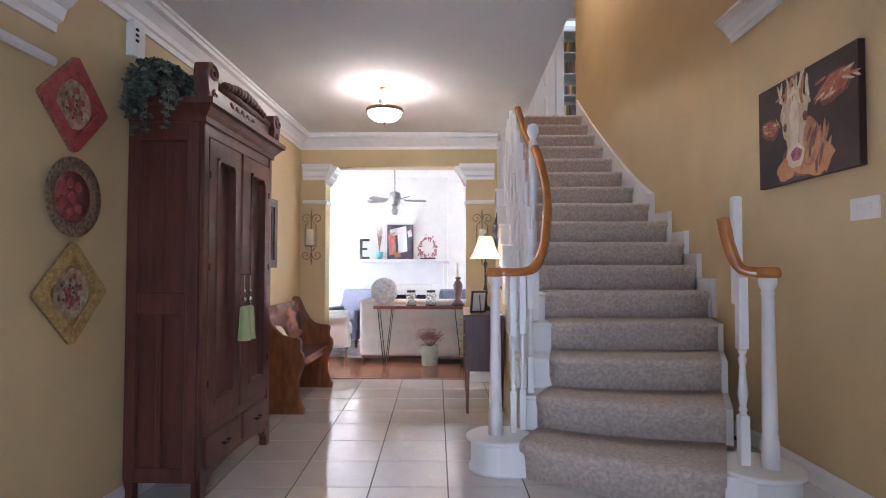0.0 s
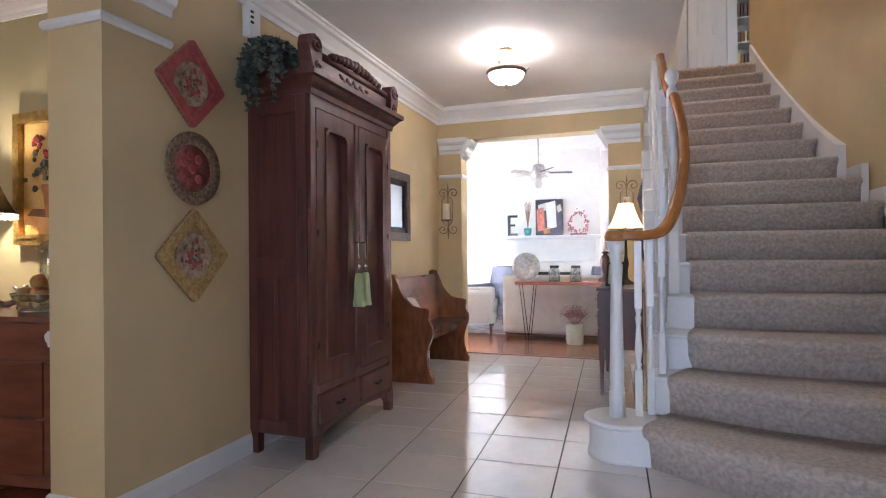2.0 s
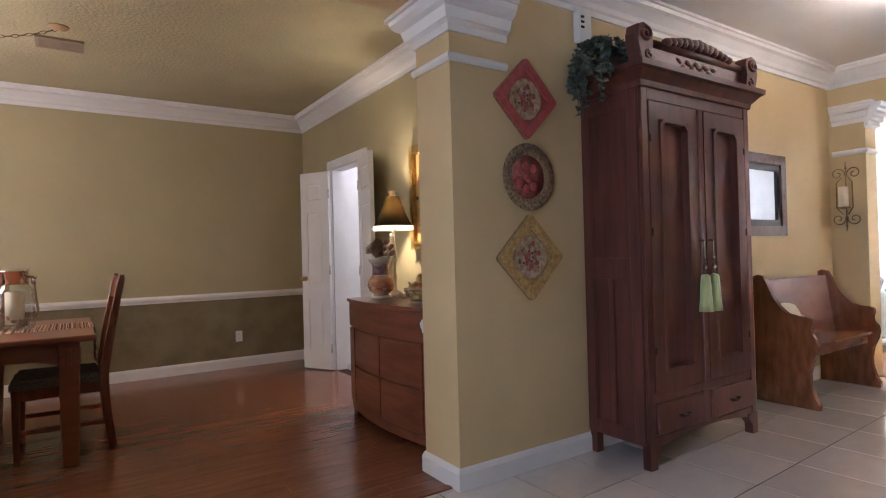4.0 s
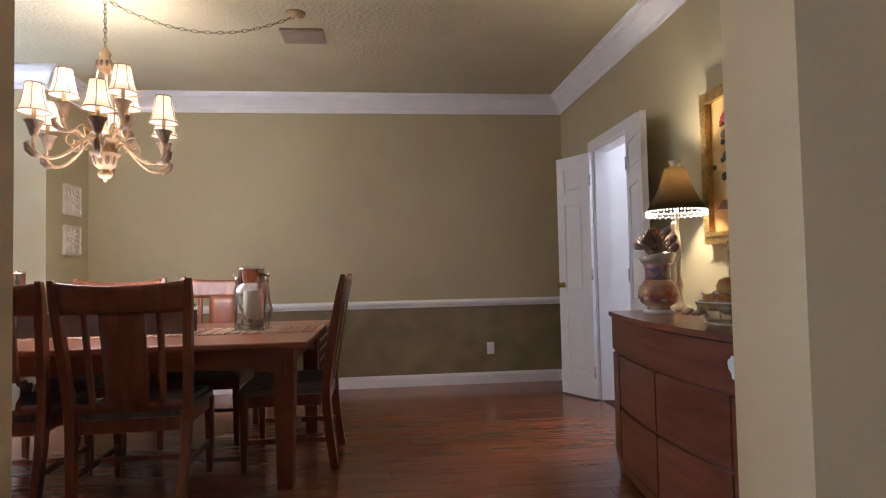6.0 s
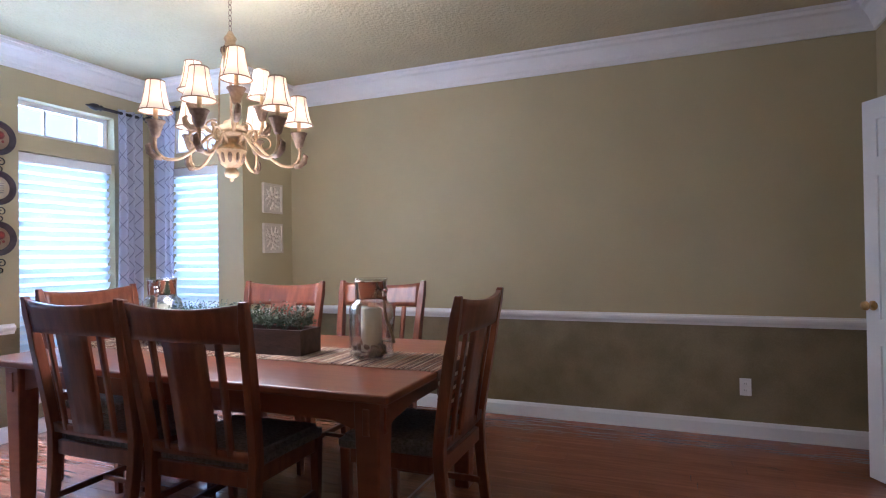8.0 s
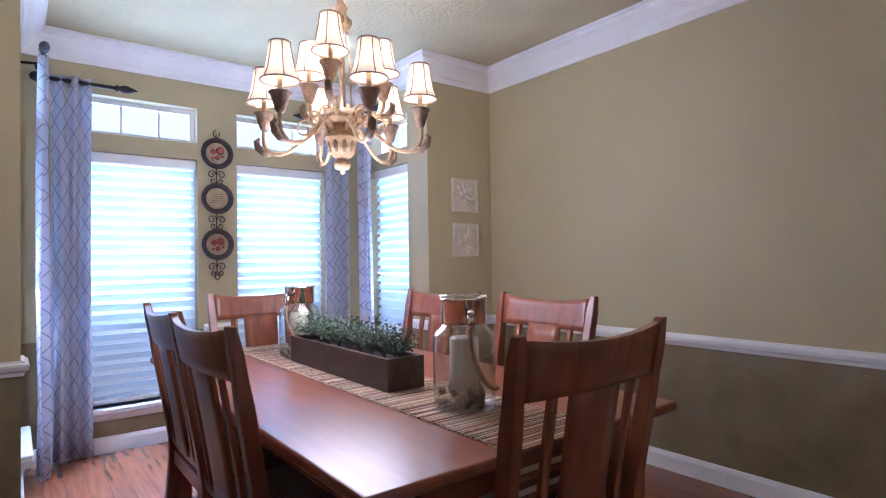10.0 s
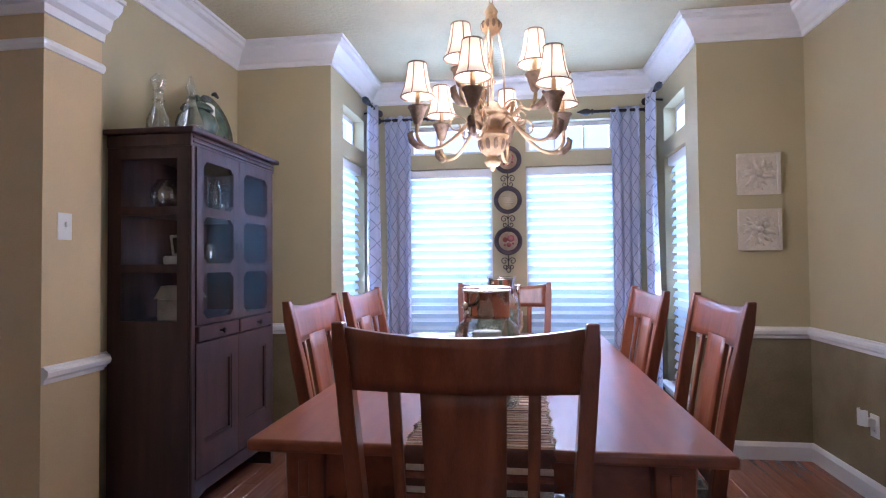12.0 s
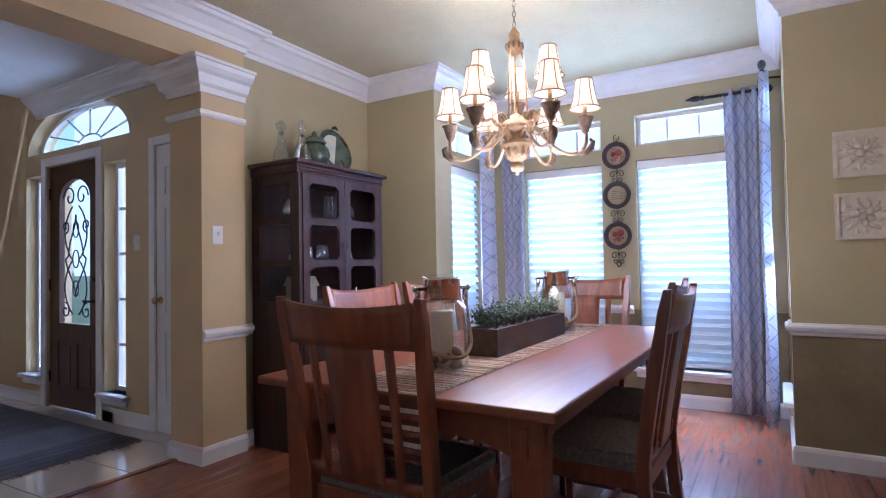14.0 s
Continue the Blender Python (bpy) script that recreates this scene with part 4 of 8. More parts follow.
# ---- dining table and chairs ----
TX0, TX1, TY0, TY1 = -3.905, -2.665, -1.24, 1.085
tcx, tcy = (TX0 + TX1) / 2, (TY0 + TY1) / 2
table = thing("dining_table", pose(tcx, tcy, 0), "cherry wood dining table with square legs", "dining table")
hw, hl = (TX1 - TX0) / 2, (TY1 - TY0) / 2
part("tabletop", box(-hw, hw, -hl, hl, 0.722, 0.755, 0.010, 3), TABLEWOOD, table, "polished cherry plank tabletop")
for sx in (-1, 1):
    part("apron", prism([(-hl + 0.16, 0.72), (hl - 0.16, 0.72), (hl - 0.16, 0.58), (hl - 0.30, 0.615), (-hl + 0.30, 0.615), (-hl + 0.16, 0.58)], sx * (hw - 0.12) - 0.012, sx * (hw - 0.12) + 0.012, 'x'), TABLEWOOD, table)
    part("apron", prism([(-hw + 0.16, 0.72), (hw - 0.16, 0.72), (hw - 0.16, 0.56)] + [(x, 0.56 + 0.055 * (1 - ((x) / (hw - 0.16)) ** 4)) for x in (0.35, 0.2, 0, -0.2, -0.35)] + [(-hw + 0.16, 0.56)],
                        sx * (hl - 0.12) - 0.012, sx * (hl - 0.12) + 0.012, 'y'), TABLEWOOD, table)
    for sy in (-1, 1):
        lx, ly = sx * (hw - 0.13), sy * (hl - 0.13)
        bm = bm_new()
        add_box(bm, lx - 0.055, lx + 0.055, ly - 0.055, ly + 0.055, 0.0, 0.721, 0.006)
        for v in bm.verts:
            if v.co.z < 0.05:
                v.co.x, v.co.y = lx + (v.co.x - lx) * 0.72, ly + (v.co.y - ly) * 0.72
        leg = part("leg", bm, TABLEWOOD, table)
        part("inlay_peg", box(lx - 0.014, lx + 0.014, ly + sy * 0.054 - 0.006, ly + sy * 0.054 + 0.006, 0.58, 0.68, 0.003), TABLEWOOD, leg)
        part("inlay_peg", box(lx + sx * 0.054 - 0.006, lx + sx * 0.054 + 0.006, ly - 0.014, ly + 0.014, 0.58, 0.68, 0.003), TABLEWOOD, leg)


def back_y(z):
    """Rake of the back: y of the stile at a height."""
    if z < 0.45:
        return -0.235 - 0.045 * ((0.45 - z) / 0.45) ** 1.6
    return -0.235 - 0.105 * ((z - 0.45) / 0.63) ** 1.15


def slat(x0, x1, z0, z1, t, dy=0.0, curve=0.0, arch=0.0, nx=8, nz=8, flare=0.0):
    """A board of the chair back that follows the rake; curve bows it backwards between the stiles."""
    bm = bm_new()
    grid = {}
    for s in (0, 1):
        for i in range(nx + 1):
            for j in range(nz + 1):
                u = i / nx
                x = x0 + (x1 - x0) * u
                z = z0 + (z1 - z0) * j / nz
                c = 1 - (x / 0.27) ** 2
                zz = z - arch * max(0, c) * (j / nz)
                y = back_y(z) + dy - curve * c + (t / 2 if s else -t / 2)
                grid[s, i, j] = bm.verts.new((x * (1 + flare * (z - 0.45)), y, zz))
    for i in range(nx):
        for j in range(nz):
            for s in (0, 1):
                f = bm.faces.new([grid[s, i, j], grid[s, i + 1, j], grid[s, i + 1, j + 1], grid[s, i, j + 1]])
                f.smooth = True
    for i in range(nx):
        for j in (0, nz):
            bm.faces.new([grid[0, i, j], grid[0, i + 1, j], grid[1, i + 1, j], grid[1, i, j]])
    for j in range(nz):
        for i in (0, nx):
            bm.faces.new([grid[0, i, j], grid[0, i, j + 1], grid[1, i, j + 1], grid[1, i, j]])
    bmesh.ops.recalc_face_normals(bm, faces=bm.faces)
    return bm


def dining_chair(m):
    c = thing("dining_chair", m, "cherry wood slat-back dining chair with a charcoal woven seat", "chair", "chairs round the table")
    for s in (-1, 1):
        bm = bm_new()
        rings = []
        for k in range(15):
            z = 1.085 * k / 14
            x = s * (0.225 + 0.050 * z)
            w, d = (0.019, 0.024 - 0.004 * (z > 0.9)) if z < 1.06 else (0.013, 0.014)
            y = back_y(z)
            rings.append([bm.verts.new((x + a * w, y + b * d, z)) for a, b in ((-1, -1), (1, -1), (1, 1), (-1, 1))])
        for a, b in zip(rings, rings[1:]):
            for j in range(4):
                bm.faces.new((a[j], a[(j + 1) % 4], b[(j + 1) % 4], b[j]))
        bm.faces.new(rings[0])
        bm.faces.new(rings[-1])
        bmesh.ops.recalc_face_normals(bm, faces=bm.faces)
        bmesh.ops.bevel(bm, geom=[e for e in bm.edges], offset=0.003, segments=1, affect='EDGES')
        part("back_leg", bm, CHAIRWOOD, c)
        bm = bm_new()
        add_box(bm, s * 0.225 - 0.022, s * 0.225 + 0.022, 0.190, 0.234, 0, 0.42, 0.004)
        for v in bm.verts:
            if v.co.z < 0.05:
                v.co.x = s * 0.225 + (v.co.x - s * 0.225) * 0.65
                v.co.y = 0.212 + (v.co.y - 0.212) * 0.65
        part("front_leg", bm, CHAIRWOOD, c)
        part("side_rail", box(s * 0.222 - 0.011, s * 0.222 + 0.011, -0.21, 0.19, 0.355, 0.420, 0.003), CHAIRWOOD, c)
        part("stretcher", box(s * 0.220 - 0.009, s * 0.220 + 0.009, -0.245, 0.20, 0.150, 0.180, 0.003), CHAIRWOOD, c)
        part("slat", slat(s * 0.148 - 0.013, s * 0.148 + 0.013, 0.475, 0.935, 0.012, curve=0.020, nx=1, flare=0.12), CHAIRWOOD, c)
    part("crest_rail", slat(-0.262, 0.262, 0.925, 1.075, 0.022, curve=0.026, arch=0.022, nx=14, nz=5), CHAIRWOOD, c)
    part("splat", slat(-0.088, 0.088, 0.475, 0.940, 0.012, curve=0.020, nx=4, flare=0.18), CHAIRWOOD, c)
    part("lower_rail", slat(-0.235, 0.235, 0.455, 0.500, 0.022, curve=0.010, nx=8, nz=1), CHAIRWOOD, c)
    part("rear_seat_rail", box(-0.215, 0.215, -0.245, -0.222, 0.355, 0.42, 0.003), CHAIRWOOD, c)
    part("front_rail", box(-0.205, 0.205, 0.205, 0.227, 0.355, 0.42, 0.003), CHAIRWOOD, c)
    part("stretcher", box(-0.212, 0.212, -0.03, -0.012, 0.155, 0.178, 0.003), CHAIRWOOD, c)
    bm = prism([(-0.215, -0.225), (0.215, -0.225), (0.248, 0.20), (0.235, 0.245), (-0.235, 0.245), (-0.248, 0.20)], 0.421, 0.475, 'z')
    bmesh.ops.bevel(bm, geom=[e for e in bm.edges if min(v.co.z for v in e.verts) > 0.47], offset=0.022, segments=3, affect='EDGES')
    part("seat_cushion", bm, CUSHION, c, "charcoal woven upholstered seat")
    return c


# facing: degrees by which the chair's front turns from +y
WIDER = Matrix.Diagonal((1.03, 1, 1, 1))
first = dining_chair(pose(-3.262, 0.90, 0, 0, 0, 180) @ WIDER)
for x, y, a in ((-3.795, 0.27, -91), (-3.690, -0.40, -88), (-2.880, 0.25, 92), (-2.900, -0.40, 90), (-3.285, -0.95, 0)):
    copy_thing(first, pose(x, y, 0, 0, 0, a) @ WIDER)

# ---- armoire ----
arm = thing("armoire", pose(-1.145, 3.475, 0), "tall antique red-brown walnut armoire with carved crest", "armoire")
AD, AWD = 0.385, 1.06
part("back", box(0.0, 0.02, 0.02, AWD - 0.02, 0.10, 2.02), ARMWOOD, arm)
for y0, y1 in ((0.0, 0.022), (AWD - 0.022, AWD)):
    part("side", wall_boxes('y', y0, y1, 0.0, AD, 0.12, 2.03, [(0.07, 0.165, 0.20, 0.98), (0.20, 0.315, 0.20, 0.98), (0.07, 0.315, 1.12, 1.93)]), ARMWOOD, arm)
    mid = (y0 + y1) / 2
    for a, b, c, d in ((0.07, 0.165, 0.20, 0.98), (0.20, 0.315, 0.20, 0.98), (0.07, 0.19, 1.12, 1.93), (0.192, 0.315, 1.12, 1.93)):
        part("side_panel", box(a, b, mid - 0.004, mid + 0.004, c, d), ARMWOOD, arm)
for y in (0.0, AWD - 0.055):
    part("post", box(AD, AD + 0.022, y, y + 0.055, 0.0, 2.03, 0.004), ARMWOOD, arm)
    part("foot", prism([(0.0, 0), (0.055, 0), (0.06, 0.06), (0.10, 0.10), (0.10, 0.13), (0, 0.13)] if y == 0 else [(0.055, 0), (0, 0), (-0.005, 0.06), (-0.045, 0.10), (-0.045, 0.13), (0.055, 0.13)],
                       AD - 0.03, AD + 0.02, 'x'), ARMWOOD, arm, at=pose(0.004, y, 0))
    part("foot", box(0.0, 0.05, y, y + 0.055, 0, 0.13, 0.004), ARMWOOD, arm)
for a, b, c, d in ((0.0, 0.062, 0.13, 2.02), (AD - 0.066, AD, 0.13, 2.02), (0.062, AD - 0.066, 1.00, 1.115), (0.062, AD - 0.066, 1.92, 2.02), (0.062, AD - 0.066, 0.13, 0.20), (0.17, 0.20, 0.20, 1.00)):
    part("side_rail", box(a, b, -0.010, 0.0008, c, d, 0.003), ARMWOOD, arm)
part("bottom_rail", prism([(0.055, 0.165), (0.055, 0.09)] + [(0.055 + (AWD - 0.11) * i / 16, 0.09 + 0.055 * math.sin(math.pi * i / 16) ** 0.6) for i in range(1, 16)] + [(AWD - 0.055, 0.09), (AWD - 0.055, 0.165)],
                          AD - 0.002, AD + 0.018, 'x'), ARMWOOD, arm)
part("mid_rail", box(AD, AD + 0.018, 0.055, AWD - 0.055, 0.345, 0.395, 0.003), ARMWOOD, arm)
part("top_rail", box(AD, AD + 0.018, 0.055, AWD - 0.055, 1.955, 2.03, 0.003), ARMWOOD, arm)
part("drawer_divider", box(AD, AD + 0.018, AWD / 2 - 0.035, AWD / 2 + 0.035, 0.165, 0.345, 0.003), ARMWOOD, arm)
for i in range(2):
    y0 = 0.065 + i * (AWD / 2 - 0.025)
    y1 = y0 + AWD / 2 - 0.105
    dr = part("drawer", box(AD - 0.2, AD + 0.032, y0, y1, 0.175, 0.338, 0.008, 2), ARMWOOD, arm)
    for k in (-0.035, 0.035):
        part("drawer_pull", lathe([(0.006, 0), (0.006, 0.012), (0.011, 0.018), (0.006, 0.026)], 10, (AD + 0.03, (y0 + y1) / 2 + k, 0.257), axis='x'), BLACKIRON, dr)
    part("drawer_pull", tube([(AD + 0.052, (y0 + y1) / 2 - 0.045, 0.257), (AD + 0.056, (y0 + y1) / 2, 0.250), (AD + 0.052, (y0 + y1) / 2 + 0.045, 0.257)], 0.005, 6), BLACKIRON, dr)
    a, b = 0.060 + i * (AWD / 2 - 0.025), AWD / 2 - 0.035 + i * (AWD / 2 - 0.025)
    pn = (a + 0.085, b - 0.085, 0.50, 1.86)
    door = part("door", wall_boxes('x', AD - 0.002, AD + 0.024, a, b, 0.40, 1.95, [pn]), ARMWOOD, arm)
    part("door_panel", box(AD - 0.020, AD - 0.008, pn[0], pn[1], pn[2], pn[3]), ARMWOOD, door)
    part("panel_moulding", ring_prism([(pn[0], pn[2]), (pn[1], pn[2]), (pn[1], pn[3] - 0.03), (pn[1] - 0.03, pn[3]), (pn[0] + 0.03, pn[3]), (pn[0], pn[3] - 0.03)],
                                      [(pn[0] + 0.018, pn[2] + 0.018), (pn[1] - 0.018, pn[2] + 0.018), (pn[1] - 0.018, pn[3] - 0.045), (pn[1] - 0.045, pn[3] - 0.018), (pn[0] + 0.045, pn[3] - 0.018), (pn[0] + 0.018, pn[3] - 0.045)],
                                      AD - 0.008, AD + 0.034, 'x'), ARMWOOD, door)
    for z in (0.62, 1.25, 1.75):
        part("hinge", box(AD + 0.022, AD + 0.030, (a if i == 0 else b - 0.012), (a + 0.012 if i == 0 else b), z - 0.02, z + 0.02, 0.002), BLACKIRON, door)
part("door_stop", box(AD + 0.018, AD + 0.036, AWD / 2 - 0.035, AWD / 2 + 0.010, 0.40, 1.95, 0.006, 2), ARMWOOD, arm)
CORN = [(0.0, 0.0), (0.012, 0.0), (0.016, 0.03), (0.035, 0.05), (0.055, 0.075), (0.075, 0.085), (0.078, 0.115), (0.0, 0.115)]
part("cornice", mould([(0.0, 0.0), (AD + 0.02, 0.0), (AD + 0.02, AWD), (0.0, AWD)], [(-o, h) for o, h in CORN], 2.02), ARMWOOD, arm)
part("top_board", box(0.0, AD + 0.03, -0.01, AWD + 0.01, 2.10, 2.132), ARMWOOD, arm)
cr = part("crest", prism([(0.03, 2.135), (AWD - 0.03, 2.135), (AWD - 0.02, 2.285), (0.02, 2.285)], AD - 0.03, AD + 0.015, 'x', None, 0.004), ARMWOOD, arm, "carved walnut crest board",
          pose(0, 0, 2.135) @ Matrix.Diagonal((1, 1, 0.76, 1)) @ pose(0, 0, -2.135))
part("crest_roll", tube([(AD + 0.0, 0.03, 2.305), (AD + 0.0, AWD - 0.03, 2.305)], 0.034, 14), ARMWOOD, cr)
for y in (0.0, AWD):
    s = 1 if y < 0.5 else -1
    part("scroll_bracket", prism([(y + s * a, b) for a, b in ((-0.035, 2.135), (0.10, 2.135), (0.075, 2.18), (0.05, 2.25), (0.075, 2.32), (0.06, 2.385), (0.0, 2.41), (-0.05, 2.385), (-0.065, 2.32), (-0.05, 2.25), (-0.04, 2.2))], AD - 0.02, AD + 0.06, 'x', None, 0.012), ARMWOOD, cr)
    part("scroll", tube([(AD + 0.062, a, b) for a, b in spiral(y, 2.325, 0.052, 0.010, 90, 90 - s * 500)], 0.012, 8), ARMWOOD, cr)
    part("scroll", tube([(AD + 0.060, a, b) for a, b in spiral(y + s * 0.03, 2.185, 0.034, 0.008, 90, 90 + s * 430)], 0.009, 8), ARMWOOD, cr)
for k in range(13):
    f = (k - 6) / 6
    y, z = AWD / 2 + f * 0.30, 2.330 + 0.045 * math.cos(f * 1.5)
    bm = bmesh.new()
    bmesh.ops.create_icosphere(bm, subdivisions=2, radius=1, matrix=pose(AD + 0.03, y, z, 40 * math.sin(k * 2.1), 0, 0) @ Matrix.Diagonal((0.028, 0.034, 0.052 - 0.02 * abs(f), 1)))
    part("carved_leaf", bm, ARMWOOD, cr)
for k in range(9):
    f = (k - 4) / 4
    bm = bmesh.new()
    bmesh.ops.create_icosphere(bm, subdivisions=2, radius=1, matrix=pose(AD + 0.016, AWD / 2 + f * 0.17, 2.215 + 0.02 * math.cos(k * 3.1), 35 * f * math.cos(k * 3), 0, 0) @ Matrix.Diagonal((0.012, 0.030, 0.018 + 0.016 * (1 - abs(f)), 1)))
    part("carved_leaf", bm, ARMWOOD, cr)

# ---- china cabinet ----
cab = thing("china_cabinet", pose(XD - 0.012, 0.065, 0, 0, 0, 180), "dark stained wooden china cabinet with glazed doors", "china cabinet")
CD, CWD = 0.42, 0.865   # local x: out from the wall; local y: from the north side to the south side
CPN = [(1.50, 1.73), (1.225, 1.46), (0.955, 1.185)]


part("back", box(0, 0.012, 0.01, CWD - 0.01, 0.1, 1.83), CABWOOD, cab)
for y0, y1 in ((0, 0.022), (CWD - 0.022, CWD)):
    part("side", wall_boxes('y', y0, y1, 0.0, CD, 0.0, 1.83, [(0.07, CD - 0.06, a, b) for a, b in CPN] if y0 == 0 else []), CABWOOD, cab)
    for a, b in (CPN if y0 == 0 else []):
        part("side_pane", box(0.07, CD - 0.06, y0 + 0.009, y0 + 0.013, a, b), CABPANE, cab)
for z in (0.30, 0.84, 0.925, 1.195, 1.475, 1.78):
    part("shelf", box(0.012, CD - 0.005, 0.022, CWD - 0.022, z, z + 0.018), CABWOOD, cab)
part("top", box(-0.005, CD + 0.045, -0.035, CWD + 0.035, 1.845, 1.872, 0.008, 2), CABWOOD, cab)
part("frieze", box(0.0, CD + 0.018, -0.012, CWD + 0.012, 1.785, 1.846, 0.006, 2), CABWOOD, cab)
part("frieze_reed", add_box(box(CD + 0.016, CD + 0.026, 0.0, CWD, 1.80, 1.812, 0.004), CD + 0.016, CD + 0.026, 0.0, CWD, 1.822, 1.834, 0.004), CABWOOD, cab)
for y in (0.0, CWD - 0.03):
    part("corner_post", box(CD, CD + 0.016, y, y + 0.03, 0, 1.79, 0.005, 2), CABWOOD, cab)
part("plinth", prism([(0.03, 0.20), (0.03, 0.10), (0.12, 0.13), (CWD - 0.12, 0.13), (CWD - 0.03, 0.10), (CWD - 0.03, 0.20)], CD, CD + 0.014, 'x'), CABWOOD, cab)
for i in range(2):
    a, b = 0.032 + i * (CWD / 2 - 0.032), CWD / 2 - 0.002 + i * (CWD / 2 - 0.032)
    door = part("glazed_door", wall_boxes('x', CD, CD + 0.022, a, b, 0.935, 1.785, [(a + 0.055, b - 0.055, p, q) for p, q in CPN]), CABWOOD, cab)
    for p, q in CPN:
        part("pane", box(CD + 0.009, CD + 0.013, a + 0.055, b - 0.055, p, q), CABPANE, door)
        outer = [(a + 0.0552, p), (b - 0.0552, p), (b - 0.0552, p), (b - 0.0552, q), (b - 0.0552, q), (a + 0.0552, q), (a + 0.0552, q), (a + 0.0552, p)]
        r = 0.03
        inner = [(a + 0.058 + r, p + 0.003), (b - 0.058 - r, p + 0.003), (b - 0.058, p + r), (b - 0.058, q - r), (b - 0.058 - r, q - 0.003), (a + 0.058 + r, q - 0.003), (a + 0.058, q - r), (a + 0.058, p + r)]
        part("pane_rim", ring_prism(outer, inner, CD + 0.002, CD + 0.021, 'x'), CABWOOD, door)
    part("escutcheon", box(CD + 0.021, CD + 0.025, (b - 0.03) if i == 0 else (a + 0.015), (b - 0.015) if i == 0 else (a + 0.03), 1.30, 1.34, 0.002), BLACKIRON, door)
    dr = part("drawer", box(CD - 0.2, CD + 0.030, a + 0.008, b - 0.008, 0.855, 0.925, 0.006, 2), CABWOOD, cab)
    part("knob", lathe([(0.006, 0), (0.006, 0.014), (0.015, 0.022), (0.010, 0.032)], 12, (CD + 0.029, (a + b) / 2, 0.89), axis='x'), BLACKIRON, dr)
    pn = (a + 0.07, b - 0.07, 0.36, 0.75)
    ld = part("lower_door", wall_boxes('x', CD, CD + 0.020, a, b, 0.21, 0.845, [pn]), CABWOOD, cab)
    part("door_panel", box(CD, CD + 0.006, *pn), CABWOOD, ld)
    part("panel_moulding", ring_prism([(pn[0], pn[2]), (pn[1], pn[2]), (pn[1], pn[3]), (pn[0], pn[3])], [(pn[0] + 0.014, pn[2] + 0.014), (pn[1] - 0.014, pn[2] + 0.014), (pn[1] - 0.014, pn[3] - 0.014), (pn[0] + 0.014, pn[3] - 0.014)], CD + 0.003, CD + 0.017, 'x'), CABWOOD, ld)

# ---- buffet ----
BU0, BU1, BUT = -2.755, -1.51, 0.855
buf = thing("buffet", pose((BU0 + BU1) / 2, 3.195, 0, 0, 0, 180), "bow-fronted mahogany buffet with curved drawers", "buffet")
bw = (BU1 - BU0) / 2


def bow(x, d=0.50, b=0.075):
    return d + b * (1 - (x / bw) ** 2)


def bow_block(x0, x1, back, grow, z0, z1, bev=0.0, n=14):
    xs = [x0 + (x1 - x0) * i / n for i in range(n + 1)]
    return prism([(x, bow(x) + grow) for x in xs] + [(x1, back), (x0, back)], z0, z1, 'z', None, bev)


part("carcass", bow_block(-bw + 0.012, bw - 0.012, 0.0, -0.02, 0.09, BUT - 0.025), BUFFETWOOD, buf)
part("top", bow_block(-bw, bw, 0.0, 0.018, BUT - 0.025, BUT, 0.005, 20), BUFFETWOOD, buf, "polished mahogany buffet top")
part("drawer", bow_block(-bw + 0.016, bw - 0.016, 0.2, 0.004, 0.655, BUT - 0.032, 0.004), BUFFETWOOD, buf)
for x0, x1 in ((-bw + 0.016, -bw + 0.15), (bw - 0.15, bw - 0.016)):
    part("side_panel", bow_block(x0, x1, 0.2, 0.002, 0.115, 0.640, 0.004), BUFFETWOOD, buf)
for z0, z1 in ((0.385, 0.640), (0.115, 0.370)):
    for x0, x1 in ((-bw + 0.162, -0.006), (0.006, bw - 0.162)):
        part("drawer", bow_block(x0, x1, 0.2, 0.0, z0, z1, 0.004), BUFFETWOOD, buf)
part("base", prism([(x, bow(x) - 0.01) for x in [-bw + 0.01 + (2 * bw - 0.02) * i / 14 for i in range(15)]] + [(bw - 0.01, 0.0), (-bw + 0.01, 0.0)], 0.05, 0.10, 'z'), BUFFETWOOD, buf)
for x in (-bw + 0.05, bw - 0.05):
    for y in (0.05, 0.46):
        part("foot", box(x - 0.03, x + 0.03, y - 0.03, y + 0.03, 0, 0.05, 0.004), BUFFETWOOD, buf)

# ---- church pew ----
pew = thing("pew", pose(-1.13, 5.285, 0), "small oak church pew with scrolled ends", "bench")
prof = [(0.0, 0.0), (0.43, 0.0), (0.435, 0.04), (0.40, 0.08), (0.375, 0.16), (0.37, 0.24), (0.39, 0.32), (0.42, 0.39), (0.435, 0.45), (0.425, 0.50), (0.39, 0.53), (0.385, 0.565), (0.405, 0.60),
        (0.40, 0.635), (0.36, 0.65), (0.30, 0.645), (0.235, 0.66), (0.18, 0.71), (0.14, 0.78), (0.10, 0.88), (0.075, 0.935), (0.03, 0.945), (0.0, 0.93)]
PL = 1.108
for y in (0.0, PL - 0.045):
    part("end", prism(prof, y, y + 0.045, 'y', None, 0.006), PEWWOOD, pew)
part("seat", prism([(0.08, 0.42), (0.40, 0.435), (0.405, 0.455), (0.08, 0.445)], 0.045, PL - 0.045, 'y', None, 0.004), PEWWOOD, pew)
part("back", prism([(0.10, 0.44), (0.125, 0.44), (0.065, 0.90), (0.03, 0.90)], 0.045, PL - 0.045, 'y', None, 0.004), PEWWOOD, pew)
part("seat_rail", box(0.33, 0.352, 0.045, PL - 0.045, 0.35, 0.424, 0.003), PEWWOOD, pew)

